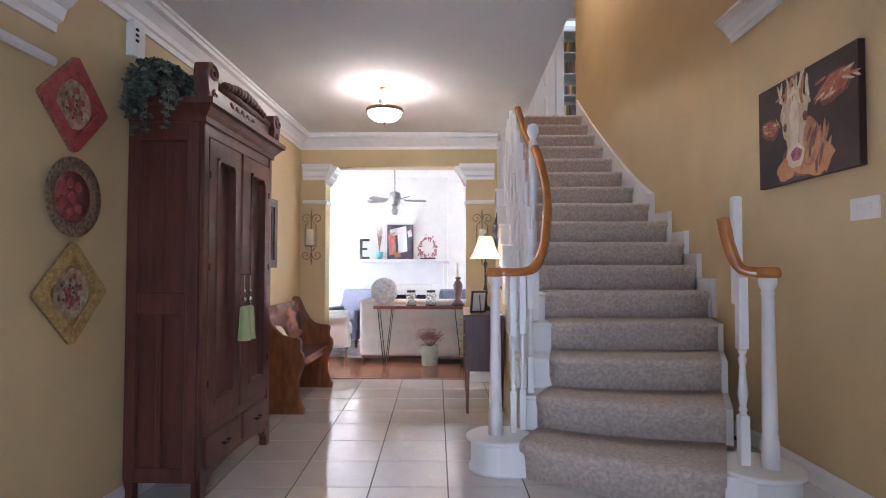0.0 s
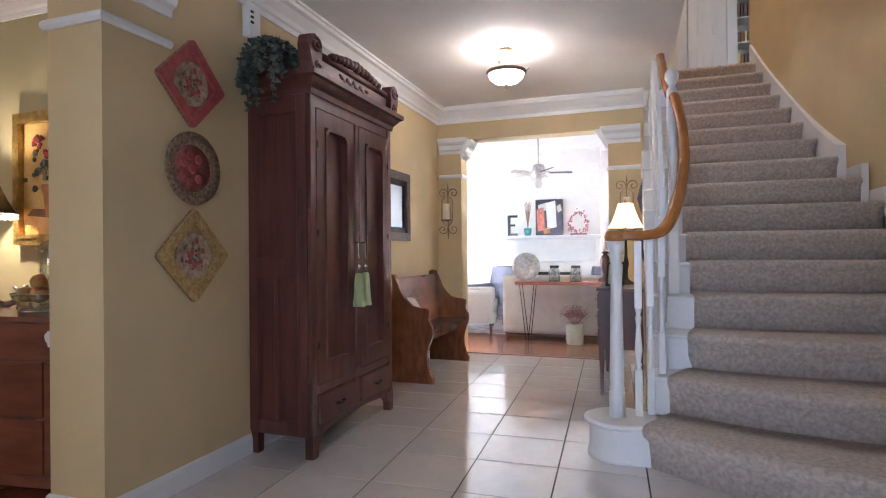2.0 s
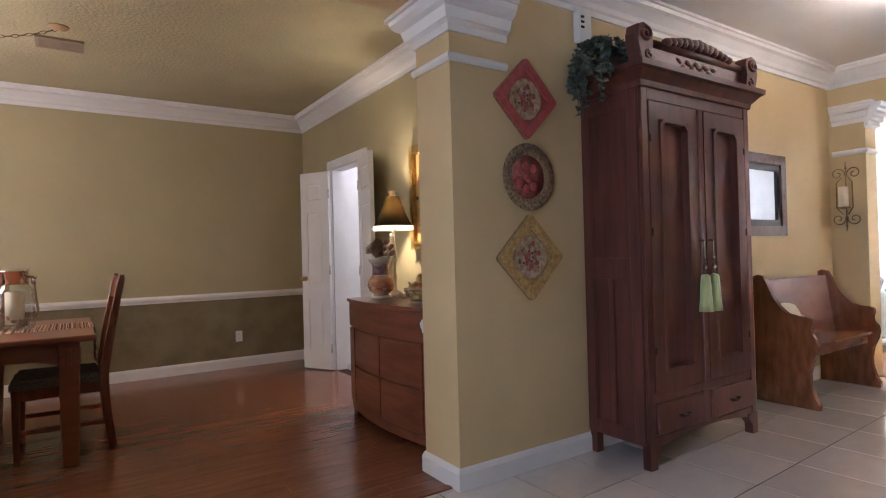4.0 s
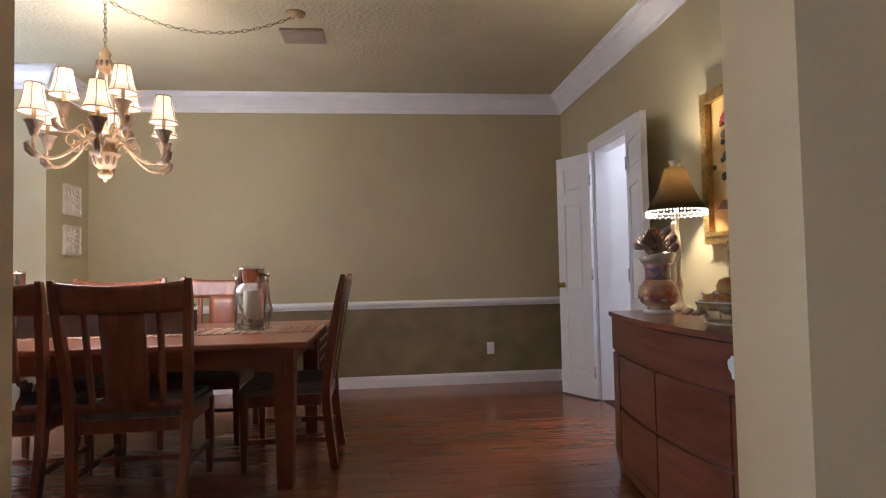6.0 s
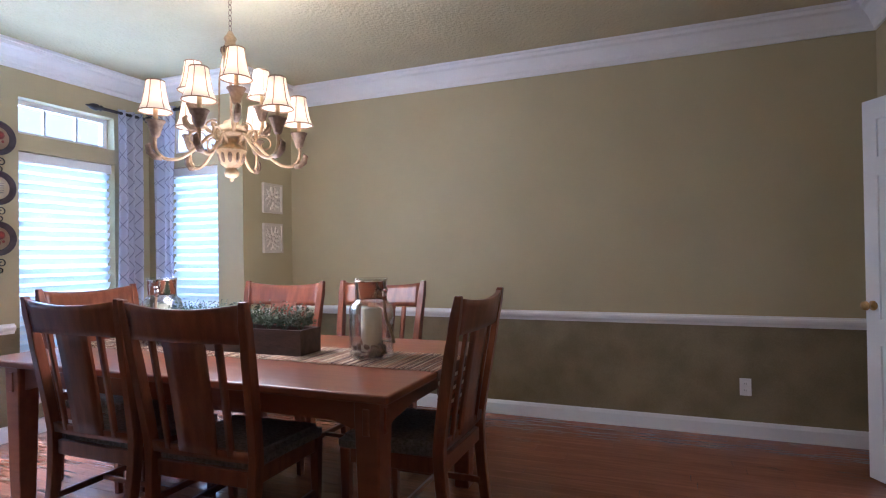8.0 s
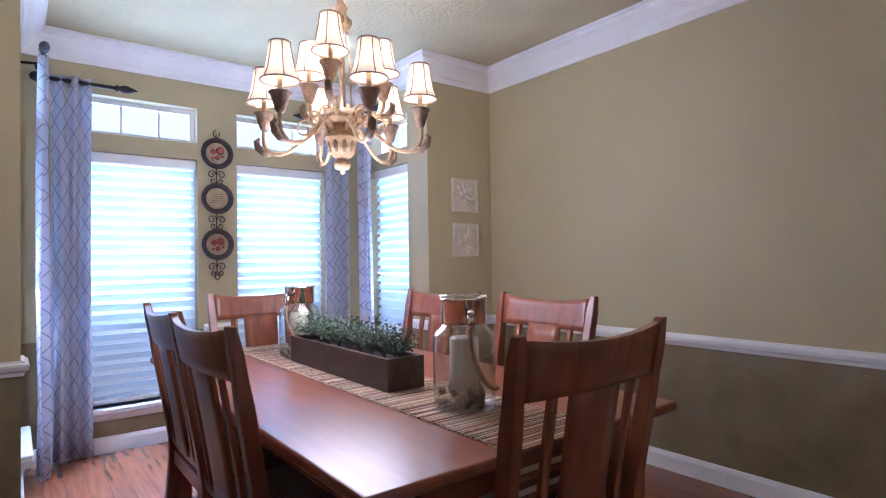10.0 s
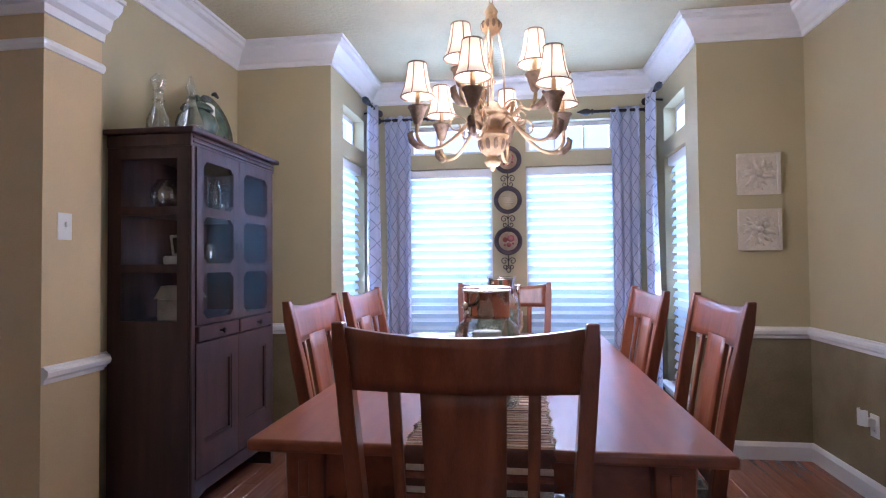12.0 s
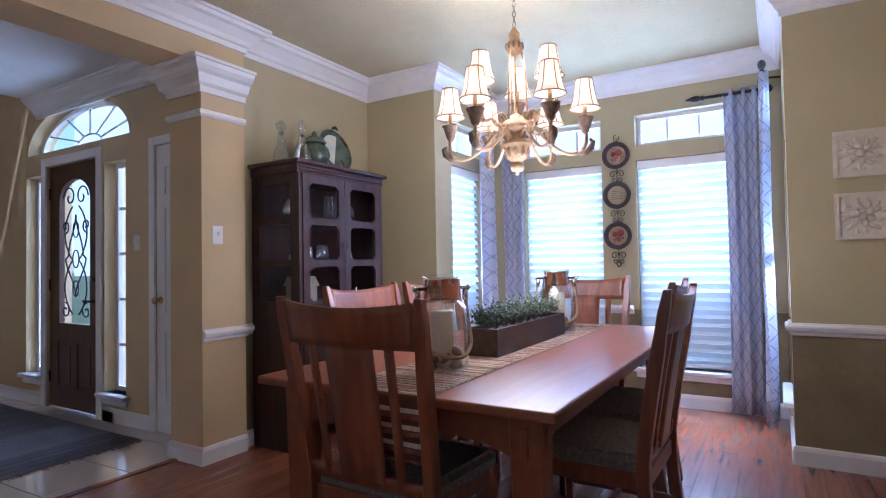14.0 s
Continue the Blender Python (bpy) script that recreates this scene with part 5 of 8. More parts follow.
# ---- floor pieces ----
TW, TL, TURN = 0.443, 0.424, 2.3     # pitch across and along the hall, and the turn of the grid
me = mesh_of("tile", box(0.0035, TW - 0.0035, 0.0035, TL - 0.0035, -0.004, 0.0, 0.0015), TILE)


def clipped(poly, axis, limit, sign):
    """The part of a polygon on one side of a line across an axis."""
    out = []
    for p, q in zip(poly, poly[1:] + poly[:1]):
        dp, dq = sign * (p[axis] - limit), sign * (q[axis] - limit)
        if dp >= 0:
            out.append(p)
        if dp * dq < 0:
            f = dp / (dp - dq)
            out.append((p[0] + (q[0] - p[0]) * f, p[1] + (q[1] - p[1]) * f))
    return out


tc_, tsn = math.cos(radians(TURN)), math.sin(radians(TURN))
for i in range(-5, 8):
    for j in range(-10, 9):
        whole = [(0.107 + u * tc_ - v * tsn, 3.77 + u * tsn + v * tc_) for u, v in
                 ((i * TW, j * TL), ((i + 1) * TW, j * TL), ((i + 1) * TW, (j + 1) * TL), (i * TW, (j + 1) * TL))]
        poly = whole
        for axis, limit, sign in ((0, XE - 0.045, 1), (0, CW, -1), (1, FY - 0.08, 1), (1, 6.80, -1)):
            poly = clipped(poly, axis, limit, sign) if poly else poly
        if len(poly) < 3 or (min(p[0] for p in poly) > 1.4 and min(p[1] for p in poly) > 4.4):
            continue
        if poly == whole:
            part("tile", me, None, tile_floor, at=pose(whole[0][0], whole[0][1], 0.0, 0, 0, TURN))
            continue
        cx, cy = sum(p[0] for p in poly) / len(poly), sum(p[1] for p in poly) / len(poly)
        if max(math.hypot(p[0] - cx, p[1] - cy) for p in poly) < 0.05:
            continue
        part("tile", prism([(cx + (px - cx) * 0.983, cy + (py - cy) * 0.983) for px, py in poly], -0.004, 0.0), TILE, tile_floor)


def planks(x0, x1, y0, y1, width, length, parent, seed):
    rnd = random.Random(seed)
    x = x0
    while x < x1 - 0.01:
        y = y0 - rnd.random() * length
        while y < y1:
            a, b = max(y, y0), min(y + length, y1)
            if b - a > 0.03:
                part("plank", box(x + 0.0006, min(x + width, x1) - 0.0006, a + 0.0006, b - 0.0006, -0.004, 0.0, 0.0008), PLANK, parent)
            y += length
        x += width


planks(XW + 0.002, XE - 0.09, YS, YN, 0.10, 1.2, dining_floor, 3)
planks(BX0, BX1, BY, YS, 0.10, 1.2, dining_floor, 4)
planks(-2.0, 2.0, 6.83, 8.8, 0.125, 1.25, living_floor, 5)
planks(-3.2, 3.2, 8.8, LY + 0.4, 0.25, 2.0, living_floor, 6)

# ---- chandelier ----
ANTIQUE = mat("distressed_cream_wood", (0.38, 0.235, 0.105), 0.6, scale=14, bump=0.5, bscale=70, col2=(0.60, 0.44, 0.235))
ANTIQUEDARK = mat("distressed_brown_wood", (0.15, 0.09, 0.05), 0.6, scale=18, bump=0.5, bscale=70, col2=(0.33, 0.23, 0.14))
SHADE = sheer("cream_lamp_shade", (0.95, 0.83, 0.64), 0.5, 0.3)
BULB = mat("lit_bulb", (1, 0.85, 0.6), 0.4, emit=200.0, emit_col=(1.0, 0.80, 0.52))
PIPING = mat("tan_shade_binding", (0.30, 0.20, 0.11), 0.9)
CX, CY = -3.27, -0.155
ch = thing("chandelier", pose(CX, CY, 0), "nine-light antique cream chandelier with lit fabric shades", "chandelier")
part("stem", lathe([(0.004, 1.655), (0.012, 1.662), (0.010, 1.672), (0.030, 1.680), (0.040, 1.698), (0.030, 1.716), (0.022, 1.724), (0.034, 1.730), (0.052, 1.745), (0.064, 1.775), (0.068, 1.80),
                    (0.080, 1.816), (0.080, 1.826), (0.060, 1.830), (0.045, 1.850), (0.050, 1.880), (0.092, 1.893), (0.100, 1.905), (0.098, 1.918), (0.078, 1.930), (0.070, 1.945), (0.045, 1.955), (0.036, 1.975),
                    (0.008, 1.990), (0.006, 2.30), (0.030, 2.315), (0.046, 2.335), (0.050, 2.355), (0.034, 2.375), (0.026, 2.40), (0.034, 2.42), (0.020, 2.44), (0.010, 2.46)], 24), ANTIQUE, ch, "turned cream wood stem")
for k in range(10):
    a = radians(36 * k)
    bm = bmesh.new()
    bmesh.ops.create_icosphere(bm, subdivisions=2, radius=1, matrix=pose(0.060 * math.cos(a), 0.060 * math.sin(a), 1.777, 0, 0, 36 * k) @ pose(0, 0, 0, 0, 14, 0) @ Matrix.Diagonal((0.009, 0.012, 0.030, 1)))
    part("carved_leaf", bm, ANTIQUEDARK, ch)
    bm = bmesh.new()
    bmesh.ops.create_icosphere(bm, subdivisions=2, radius=1, matrix=pose(0.044 * math.cos(a), 0.044 * math.sin(a), 2.352, 0, 0, 36 * k) @ Matrix.Diagonal((0.008, 0.010, 0.020, 1)))
    part("carved_leaf", bm, ANTIQUEDARK, ch)
for k in range(3):
    a = radians(75 + 120 * k)
    part("strut", tube([(0.034 * math.cos(a), 0.034 * math.sin(a), 2.34), (0.056 * math.cos(a), 0.056 * math.sin(a), 2.2), (0.062 * math.cos(a), 0.062 * math.sin(a), 1.95)], 0.0052, 6), ANTIQUE, ch)


def arm(a, r, z0, zc):
    """An S arm with leaf, cup, candle and shade at the angle a."""
    ca, sa = math.cos(a), math.sin(a)

    def at(u, z):
        return (u * ca, u * sa, z)
    low = zc - 0.19 if r > 0.3 else zc - 0.16
    pts = smooth_path([at(0.055, z0), at(0.10, z0 + 0.045), at(r * 0.45, z0 - 0.02), at(r * 0.68, low + 0.01), at(r * 0.88, low), at(r, low + 0.045), at(r * 1.01, zc - 0.08)], 5)
    ar = part("arm", tube(pts, 0.0090, 8), ANTIQUE, ch)
    part("leaf_scroll", tube([at(r * 0.92 + 0.030 * u, z) for u, z in ((0, low), (1.0, low + 0.005), (1.9, low + 0.03), (2.2, low + 0.06), (1.7, low + 0.075))], [0.012, 0.016, 0.018, 0.014, 0.006], 7), ANTIQUEDARK, ar)
    part("curl", tube([at(r * 0.42 + u, z0 - 0.005 + w) for u, w in spiral(0.02, 0.02, 0.055, 0.008, 200, -240, 20)], 0.0045, 6), ANTIQUE, ar)
    part("cup", lathe([(0.012, zc - 0.085), (0.020, zc - 0.075), (0.026, zc - 0.055), (0.040, zc - 0.012), (0.047, zc - 0.006), (0.047, zc), (0.012, zc + 0.002)], 14, at(r, 0)), ANTIQUEDARK, ar)
    part("candle", lathe([(0.011, zc), (0.011, zc + 0.075), (0.008, zc + 0.078)], 10, at(r, 0)), ANTIQUE, ar)
    part("bulb", lathe([(0.004, zc + 0.078), (0.012, zc + 0.098), (0.010, zc + 0.12), (0.003, zc + 0.145)], 8, at(r, 0)), BULB, ar, "glowing candle bulb")
    z1 = zc + 0.045
    bm = bm_new()
    seg = 20
    rings = [[bm.verts.new((r * ca + q * math.cos(2 * math.pi * i / seg), r * sa + q * math.sin(2 * math.pi * i / seg), z)) for i in range(seg)]
             for q, z in ((0.078, z1), (0.061, z1 + 0.042), (0.050, z1 + 0.098), (0.042, z1 + 0.155))]
    for p, q in zip(rings, rings[1:]):
        for i in range(seg):
            f = bm.faces.new((p[i], p[(i + 1) % seg], q[(i + 1) % seg], q[i]))
            f.smooth = True
    sh = part("shade", bm, SHADE, ar, "lit cream fabric shade")
    ob = sh.modifiers.new("thickness", 'SOLIDIFY')
    ob.thickness = 0.0015
    rim = bm_new()
    for q, z in ((0.0785, z1), (0.0425, z1 + 0.155)):
        tube([(r * ca + q * math.cos(2 * math.pi * i / seg), r * sa + q * math.sin(2 * math.pi * i / seg), z) for i in range(seg)], 0.0036, 5, rim, closed=True)
    for k in range(6):
        b = a + math.pi * k / 3
        tube([(r * ca + q * math.cos(b), r * sa + q * math.sin(b), z) for q, z in ((0.0785, z1), (0.0615, z1 + 0.042), (0.0505, z1 + 0.098), (0.0425, z1 + 0.155))], 0.0026, 4, rim)
    part("shade_binding", rim, PIPING, ar)


for k in range(6):
    arm(radians(20 + 60 * k), 0.36, 1.850, 1.945)
for k in range(3):
    arm(radians(50 + 120 * k), 0.205, 1.93, 2.10)


# fill lamps added under and over the stem in place of the bulbs' light
point("chandelier_fill_down", CX, CY, 1.46, 24, (1.0, 0.84, 0.66), 0.34)
point("chandelier_fill_up", CX, CY, 2.36, 15, (1.0, 0.84, 0.66), 0.10)


AGEDBRONZE = mat("aged_bronze", (0.20, 0.13, 0.075), 0.45, 0.5, var=0.3, scale=30)


def chain(name, pts, label):
    t = thing(name, pose(0, 0, 0), label, "chain")
    n = len(pts) - 1
    for i, (a, b) in enumerate(zip(pts, pts[1:])):
        a, b = Vector(a), Vector(b)
        d = b - a
        side = d.cross(Vector((0, 0, 1)))
        side = side.normalized() if side.length > 1e-5 else Vector((1, 0, 0))
        if i % 2:
            side = side.cross(d).normalized()
        d2 = d * 0.62
        mid = (a + b) / 2
        part("link", tube([mid + d2 * math.cos(q * math.pi / 5) + side * 0.009 * math.sin(q * math.pi / 5) for q in range(10)], 0.0019, 5, closed=True), AGEDBRONZE, t)
    return t


chain("hanging_chain", [(CX, CY, 2.46 + 0.0285 * i) for i in range(11)], "dark metal chain holding the chandelier")
HX, HY = -3.43, 0.93
chain("swag_chain", [(CX + (HX - CX) * i / 30, CY + (HY - CY) * i / 30, C - 0.015 - 0.62 * (i / 30) * (1 - i / 30)) for i in range(31)], "dark metal chain swagged across the ceiling")
for x, y in ((CX, CY), (HX, HY)):
    hk = thing("ceiling_canopy", pose(x, y, C), "small round antique ceiling canopy", "ceiling canopy", "ceiling canopies")
    part("canopy", lathe([(0.010, -0.030), (0.030, -0.024), (0.055, -0.012), (0.062, 0.0)], 20), ANTIQUE, hk)
CREAMWV = mat("tan_vent_paint", (0.30, 0.23, 0.16), 0.6, var=0.1)
vent = thing("ceiling_vent", pose(-3.76, 0.93, C - 0.004) @ Matrix.Diagonal((1.28, 0.86, 1.3, 1)), "tan slatted ceiling air vent", "air vent")
part("frame", ring_prism([(-0.09, -0.17), (0.09, -0.17), (0.09, 0.17), (-0.09, 0.17)], [(-0.065, -0.145), (0.065, -0.145), (0.065, 0.145), (-0.065, 0.145)], -0.010, 0.002), CREAMWV, vent)
part("backing", box(-0.065, 0.065, -0.145, 0.145, -0.001, 0.001), BLACKIRON, vent)
for k in range(9):
    part("slat", prism([(-0.004, -0.012), (0.004, -0.002), (0.006, -0.002), (-0.002, -0.012)], -0.145, 0.145, 'y'), CREAMWV, vent, at=pose(-0.056 + 0.014 * k, 0, 0.002))

# ---- table dressing ----


def striped(name, cols, scale, axis=1):
    m = mat(name, cols[0], 0.95, var=0.1, scale=60, bump=0.8, bscale=300)
    nt = m.node_tree
    b = nt.nodes["Principled BSDF"]
    tc = nt.nodes.new("ShaderNodeTexCoord")
    sep = nt.nodes.new("ShaderNodeSeparateXYZ")
    nt.links.new(tc.outputs["Object"], sep.inputs[0])
    n = nt.nodes.new("ShaderNodeTexNoise")
    n.noise_dimensions = '1D'
    n.inputs["Scale"].default_value, n.inputs["Detail"].default_value = scale, 2.0
    nt.links.new(sep.outputs[axis], n.inputs["W"])
    r = nt.nodes.new("ShaderNodeValToRGB")
    r.color_ramp.interpolation = 'CONSTANT'
    els = r.color_ramp.elements
    for i, c in enumerate(cols):
        e = els[i] if i < 2 else els.new(0.5)
        e.position = 0.30 + 0.40 * i / len(cols) if i else 0.0
        e.color = (*c, 1)
    nt.links.new(n.outputs["Fac"], r.inputs[0])
    nt.links.new(r.outputs[0], b.inputs["Base Color"])
    return m


RUNNER = striped("striped_rag_cloth", [(0.78, 0.62, 0.42), (0.28, 0.10, 0.06), (0.82, 0.68, 0.48), (0.15, 0.075, 0.055), (0.60, 0.36, 0.21), (0.84, 0.72, 0.54)], 46)
run = thing("table_runner", pose(-3.285, tcy, 0.7555), "striped woven rag table runner draped over the end", "table runner")


def cloth(path, half, t, wob=0.006):
    bm = bm_new()
    rows = []
    for s in (0, 1):
        rr = []
        for i, (y, z, ny, nz) in enumerate(path):
            w = half + wob * math.sin(i * 2.3) + wob * 0.6 * math.sin(i * 0.9)
            rr.append([bm.verts.new((x * w, y + ny * t * s, z + nz * t * s)) for x in (-1, -0.5, 0, 0.5, 1)])
        rows.append(rr)
    for i in range(len(path) - 1):
        for j in range(4):
            for s in (0, 1):
                f = bm.faces.new((rows[s][i][j], rows[s][i][j + 1], rows[s][i + 1][j + 1], rows[s][i + 1][j]))
                f.smooth = True
        for j in (0, 4):
            bm.faces.new((rows[0][i][j], rows[0][i + 1][j], rows[1][i + 1][j], rows[1][i][j]))
    for i in (0, -1):
        for j in range(4):
            bm.faces.new((rows[0][i][j], rows[0][i][j + 1], rows[1][i][j + 1], rows[1][i][j]))
    bmesh.ops.recalc_face_normals(bm, faces=bm.faces)
    return bm


ypath = [(y / 40.0 * (hl + 0.0), 0, 0, 1) for y in range(-38, 40)] + [(hl + 0.003, -0.001, 0.5, 0.8), (hl + 0.007, -0.008, 1, 0)] + [(hl + 0.007, -0.008 - 0.012 * k, 1, 0) for k in range(1, 18)]
part("cloth", cloth(ypath, 0.185, 0.004), RUNNER, run)
WOVENCREAM = mat("cream_rag_weave", (0.66, 0.54, 0.38), 0.95, scale=60, bump=0.8, bscale=260, col2=(0.82, 0.72, 0.56))
WOVENRED = mat("russet_rag_weave", (0.24, 0.08, 0.05), 0.95, scale=60, bump=0.8, bscale=260, col2=(0.40, 0.17, 0.11))
for k, z in enumerate((-0.050, -0.070, -0.105, -0.125, -0.160, -0.180)):
    part("woven_band", box(-0.184, 0.184, hl + 0.0105, hl + 0.0135, z - 0.008, z + 0.008, 0.001), WOVENCREAM if k % 2 == 0 else WOVENRED, run)
part("hem", tube([(-0.185 + 0.37 * i / 24, hl + 0.010, -0.214 + 0.002 * math.sin(i * 2.1)) for i in range(25)], 0.006, 6), WOVENRED, run)
for sx in (-1, 1):
    bm = bm_new()
    for k in range(110):
        y = -0.94 * hl + (1.92 * hl) * k / 110
        w = 0.185 + 0.004 * math.sin(k * 1.3)
        tube([(sx * w, y, 0.003), (sx * (w + 0.007), y + 0.004, 0.003), (sx * w, y + 0.010, 0.003)], 0.0022, 4, bm)
    tagged(part("edge_loops", bm, WOVENCREAM, run), kind="stuff")
ROPE = mat("jute_rope", (0.27, 0.18, 0.10), 0.95, scale=40, bump=0.8, bscale=160, col2=(0.42, 0.30, 0.18))
WAX = mat("ivory_candle_wax", (0.82, 0.74, 0.56), 0.5, var=0.04)
STONE = mat("brown_river_stone", (0.16, 0.105, 0.07), 0.55, scale=9, bump=0.2, bscale=50, col2=(0.30, 0.22, 0.16), per_piece=0.3)


def lantern_jar(y, turn):
    j = thing("glass_jar", pose(-3.285, y, 0.7600, 0, 0, turn) @ Matrix.Diagonal((1.20, 1.20, 1.13, 1)), "clear glass jar with candle, stones and rope handle", "jar", "jars on the table")
    part("body", lathe([(0.070, 0.0), (0.084, 0.006), (0.088, 0.02), (0.088, 0.20), (0.082, 0.225), (0.064, 0.243), (0.058, 0.255), (0.0555, 0.255), (0.061, 0.242), (0.079, 0.223), (0.085, 0.198), (0.085, 0.022), (0.08, 0.010), (0.02, 0.008)], 32), VESSEL, j, "clear thick glass")
    part("collar", lathe([(0.060, 0.250), (0.063, 0.252), (0.063, 0.318), (0.0655, 0.322), (0.0655, 0.328), (0.057, 0.328), (0.057, 0.250)], 32), CHROME, j, "polished metal collar")
    part("glass_rim", lathe([(0.056, 0.328), (0.066, 0.329), (0.067, 0.336), (0.056, 0.338)], 32), VESSEL, j)
    part("candle", lathe([(0.041, 0.03), (0.041, 0.205), (0.037, 0.210), (0.004, 0.206)], 20), WAX, j, "ivory pillar candle")
    rnd = random.Random(int(y * 100))
    for k in range(16):
        a = k * 2.399
        rr = 0.032 + 0.026 * ((k * 7) % 5) / 4
        bm = bmesh.new()
        bmesh.ops.create_icosphere(bm, subdivisions=2, radius=1, matrix=pose(rr * math.cos(a) * (1.15 if k < 10 else 0.95), rr * math.sin(a) * (1.15 if k < 10 else 0.95), 0.024 + 0.022 * (k // 7), rnd.random() * 90, rnd.random() * 60, rnd.random() * 180) @ Matrix.Diagonal((0.017 + 0.009 * rnd.random(), 0.014 + 0.006 * rnd.random(), 0.011, 1)))
        for f in bm.faces:
            f.smooth = True
        part("stone", bm, STONE, j)
    part("rope_handle", tube(smooth_path([(0.094, 0, 0.265), (0.103, 0, 0.18), (0.085, 0.045, 0.085), (0.0, 0.094, 0.055), (-0.085, 0.045, 0.085), (-0.103, 0, 0.18), (-0.094, 0, 0.265)]), 0.0065, 8), ROPE, j, "twisted jute rope")
    for s in (-1, 1):
        part("handle_clip", lathe([(0.010, 0.245), (0.010, 0.285), (0.004, 0.287)], 10, (s * 0.094, 0, 0)), CHROME, j)
        part("handle_stud", lathe([(0.006, 0), (0.006, 0.045), (0.011, 0.048), (0.004, 0.056)] if s > 0 else [(0.006, 0), (0.006, -0.045), (0.011, -0.048), (0.004, -0.056)], 10, (s * 0.058, 0, 0.29), axis='x'), CHROME, j)
    return j


lantern_jar(0.675, 62)
lantern_jar(-0.685, 35)
PLANTERWOOD = mat("dark_rustic_board", (0.045, 0.026, 0.018), 0.6, scale=5, bump=0.14, bscale=40, stretch=(6, 1, 4), col2=(0.095, 0.055, 0.038))
FOLIAGE = mat("grey_green_boxwood", (0.045, 0.075, 0.035), 0.7, scale=20, bump=0.1, col2=(0.11, 0.15, 0.085), per_piece=0.2)
pl = thing("planter", pose(-3.28, -0.13, 0.7600), "long dark rustic wooden planter with greenery", "planter")
part("trough", ring_prism([(-0.085, -0.46), (0.085, -0.46), (0.085, 0.46), (-0.085, 0.46)], [(-0.068, -0.44), (0.068, -0.44), (0.068, 0.44), (-0.068, 0.44)], 0.0, 0.125), PLANTERWOOD, pl)
part("soil", box(-0.068, 0.068, -0.44, 0.44, 0.0, 0.10), BLACKIRON, pl)


def leaf_spray(bm, c, r, n, rnd, size, up=0.6):
    """Many small leaves on thin stems round c."""
    for _ in range(n):
        d = Vector((rnd.gauss(0, 1), rnd.gauss(0, 1), abs(rnd.gauss(0, 1)) * up + 0.15)).normalized()
        p = Vector(c) + Vector((d.x * r[0], d.y * r[1], d.z * r[2])) * (0.35 + 0.65 * rnd.random())
        t = Vector((rnd.gauss(0, 1), rnd.gauss(0, 1), rnd.gauss(0, 0.7))).normalized()
        s = t.cross(d)
        if s.length < 1e-3:
            continue
        s.normalize()
        L, W = size * (0.7 + 0.6 * rnd.random()), size * 0.42
        tip = t.cross(s).normalized() * 0.15 * size
        vs = [bm.verts.new(q) for q in (p, p + t * L * 0.5 + s * W + tip, p + t * L, p + t * L * 0.5 - s * W + tip)]
        bm.faces.new(vs)


rnd = random.Random(11)
for k in range(9):
    y = -0.40 + 0.10 * k
    bm = bm_new()
    for q in range(14):
        a, e = rnd.random() * 6.28, 0.04 + 0.05 * rnd.random()
        tube([(0, y, 0.10), (e * 0.5 * math.cos(a), y + e * 0.5 * math.sin(a), 0.16), (e * 1.2 * math.cos(a), y + e * 1.2 * math.sin(a), 0.19 + 0.035 * rnd.random())], 0.0012, 3, bm)
    leaf_spray(bm, (0, y, 0.135), (0.088, 0.085, 0.128), 420, rnd, 0.0135)
    part("plant", bm, FOLIAGE, pl, "fine grey-green leafy sprig")

# ---- curtains and rods ----
CURTAIN = sheer("grey_blue_curtain", (0.56, 0.57, 0.68), 0.35)
nt = CURTAIN.node_tree
tc = nt.nodes.new("ShaderNodeUVMap")
sep = nt.nodes.new("ShaderNodeSeparateXYZ")
nt.links.new(tc.outputs[0], sep.inputs[0])


def lattice(a, b):
    """Distance to a family of wavy crossing lines."""
    w = nt.nodes.new("ShaderNodeMath")
    w.operation = 'SINE'
    s = nt.nodes.new("ShaderNodeMath")
    s.operation = 'MULTIPLY_ADD'
    nt.links.new(sep.outputs[0], s.inputs[0])
    s.inputs[1].default_value = a
    m2 = nt.nodes.new("ShaderNodeMath")
    m2.operation = 'MULTIPLY'
    nt.links.new(sep.outputs[1], m2.inputs[0])
    m2.inputs[1].default_value = b
    nt.links.new(m2.outputs[0], s.inputs[2])
    nt.links.new(s.outputs[0], w.inputs[0])
    ab = nt.nodes.new("ShaderNodeMath")
    ab.operation = 'ABSOLUTE'
    nt.links.new(w.outputs[0], ab.inputs[0])
    return ab


la, lb = lattice(22.0, 22.0), lattice(22.0, -22.0)
mn = nt.nodes.new("ShaderNodeMath")
mn.operation = 'MINIMUM'
nt.links.new(la.outputs[0], mn.inputs[0])
nt.links.new(lb.outputs[0], mn.inputs[1])
rp = nt.nodes.new("ShaderNodeMapRange")
rp.inputs["From Min"].default_value, rp.inputs["From Max"].default_value = 0.07, 0.17
nt.links.new(mn.outputs[0], rp.inputs["Value"])
mx = nt.nodes.new("ShaderNodeMix")
mx.data_type = 'RGBA'
mx.inputs["A"].default_value = (0.33, 0.34, 0.43, 1)
mx.inputs["B"].default_value = (0.60, 0.61, 0.70, 1)
nt.links.new(rp.outputs[0], mx.inputs["Factor"])
for nd in nt.nodes:
    if nd.type == 'BSDF_PRINCIPLED':
        nt.links.new(mx.outputs["Result"], nd.inputs["Base Color"])
    if nd.type == 'BSDF_TRANSLUCENT':
        nt.links.new(mx.outputs["Result"], nd.inputs[0])


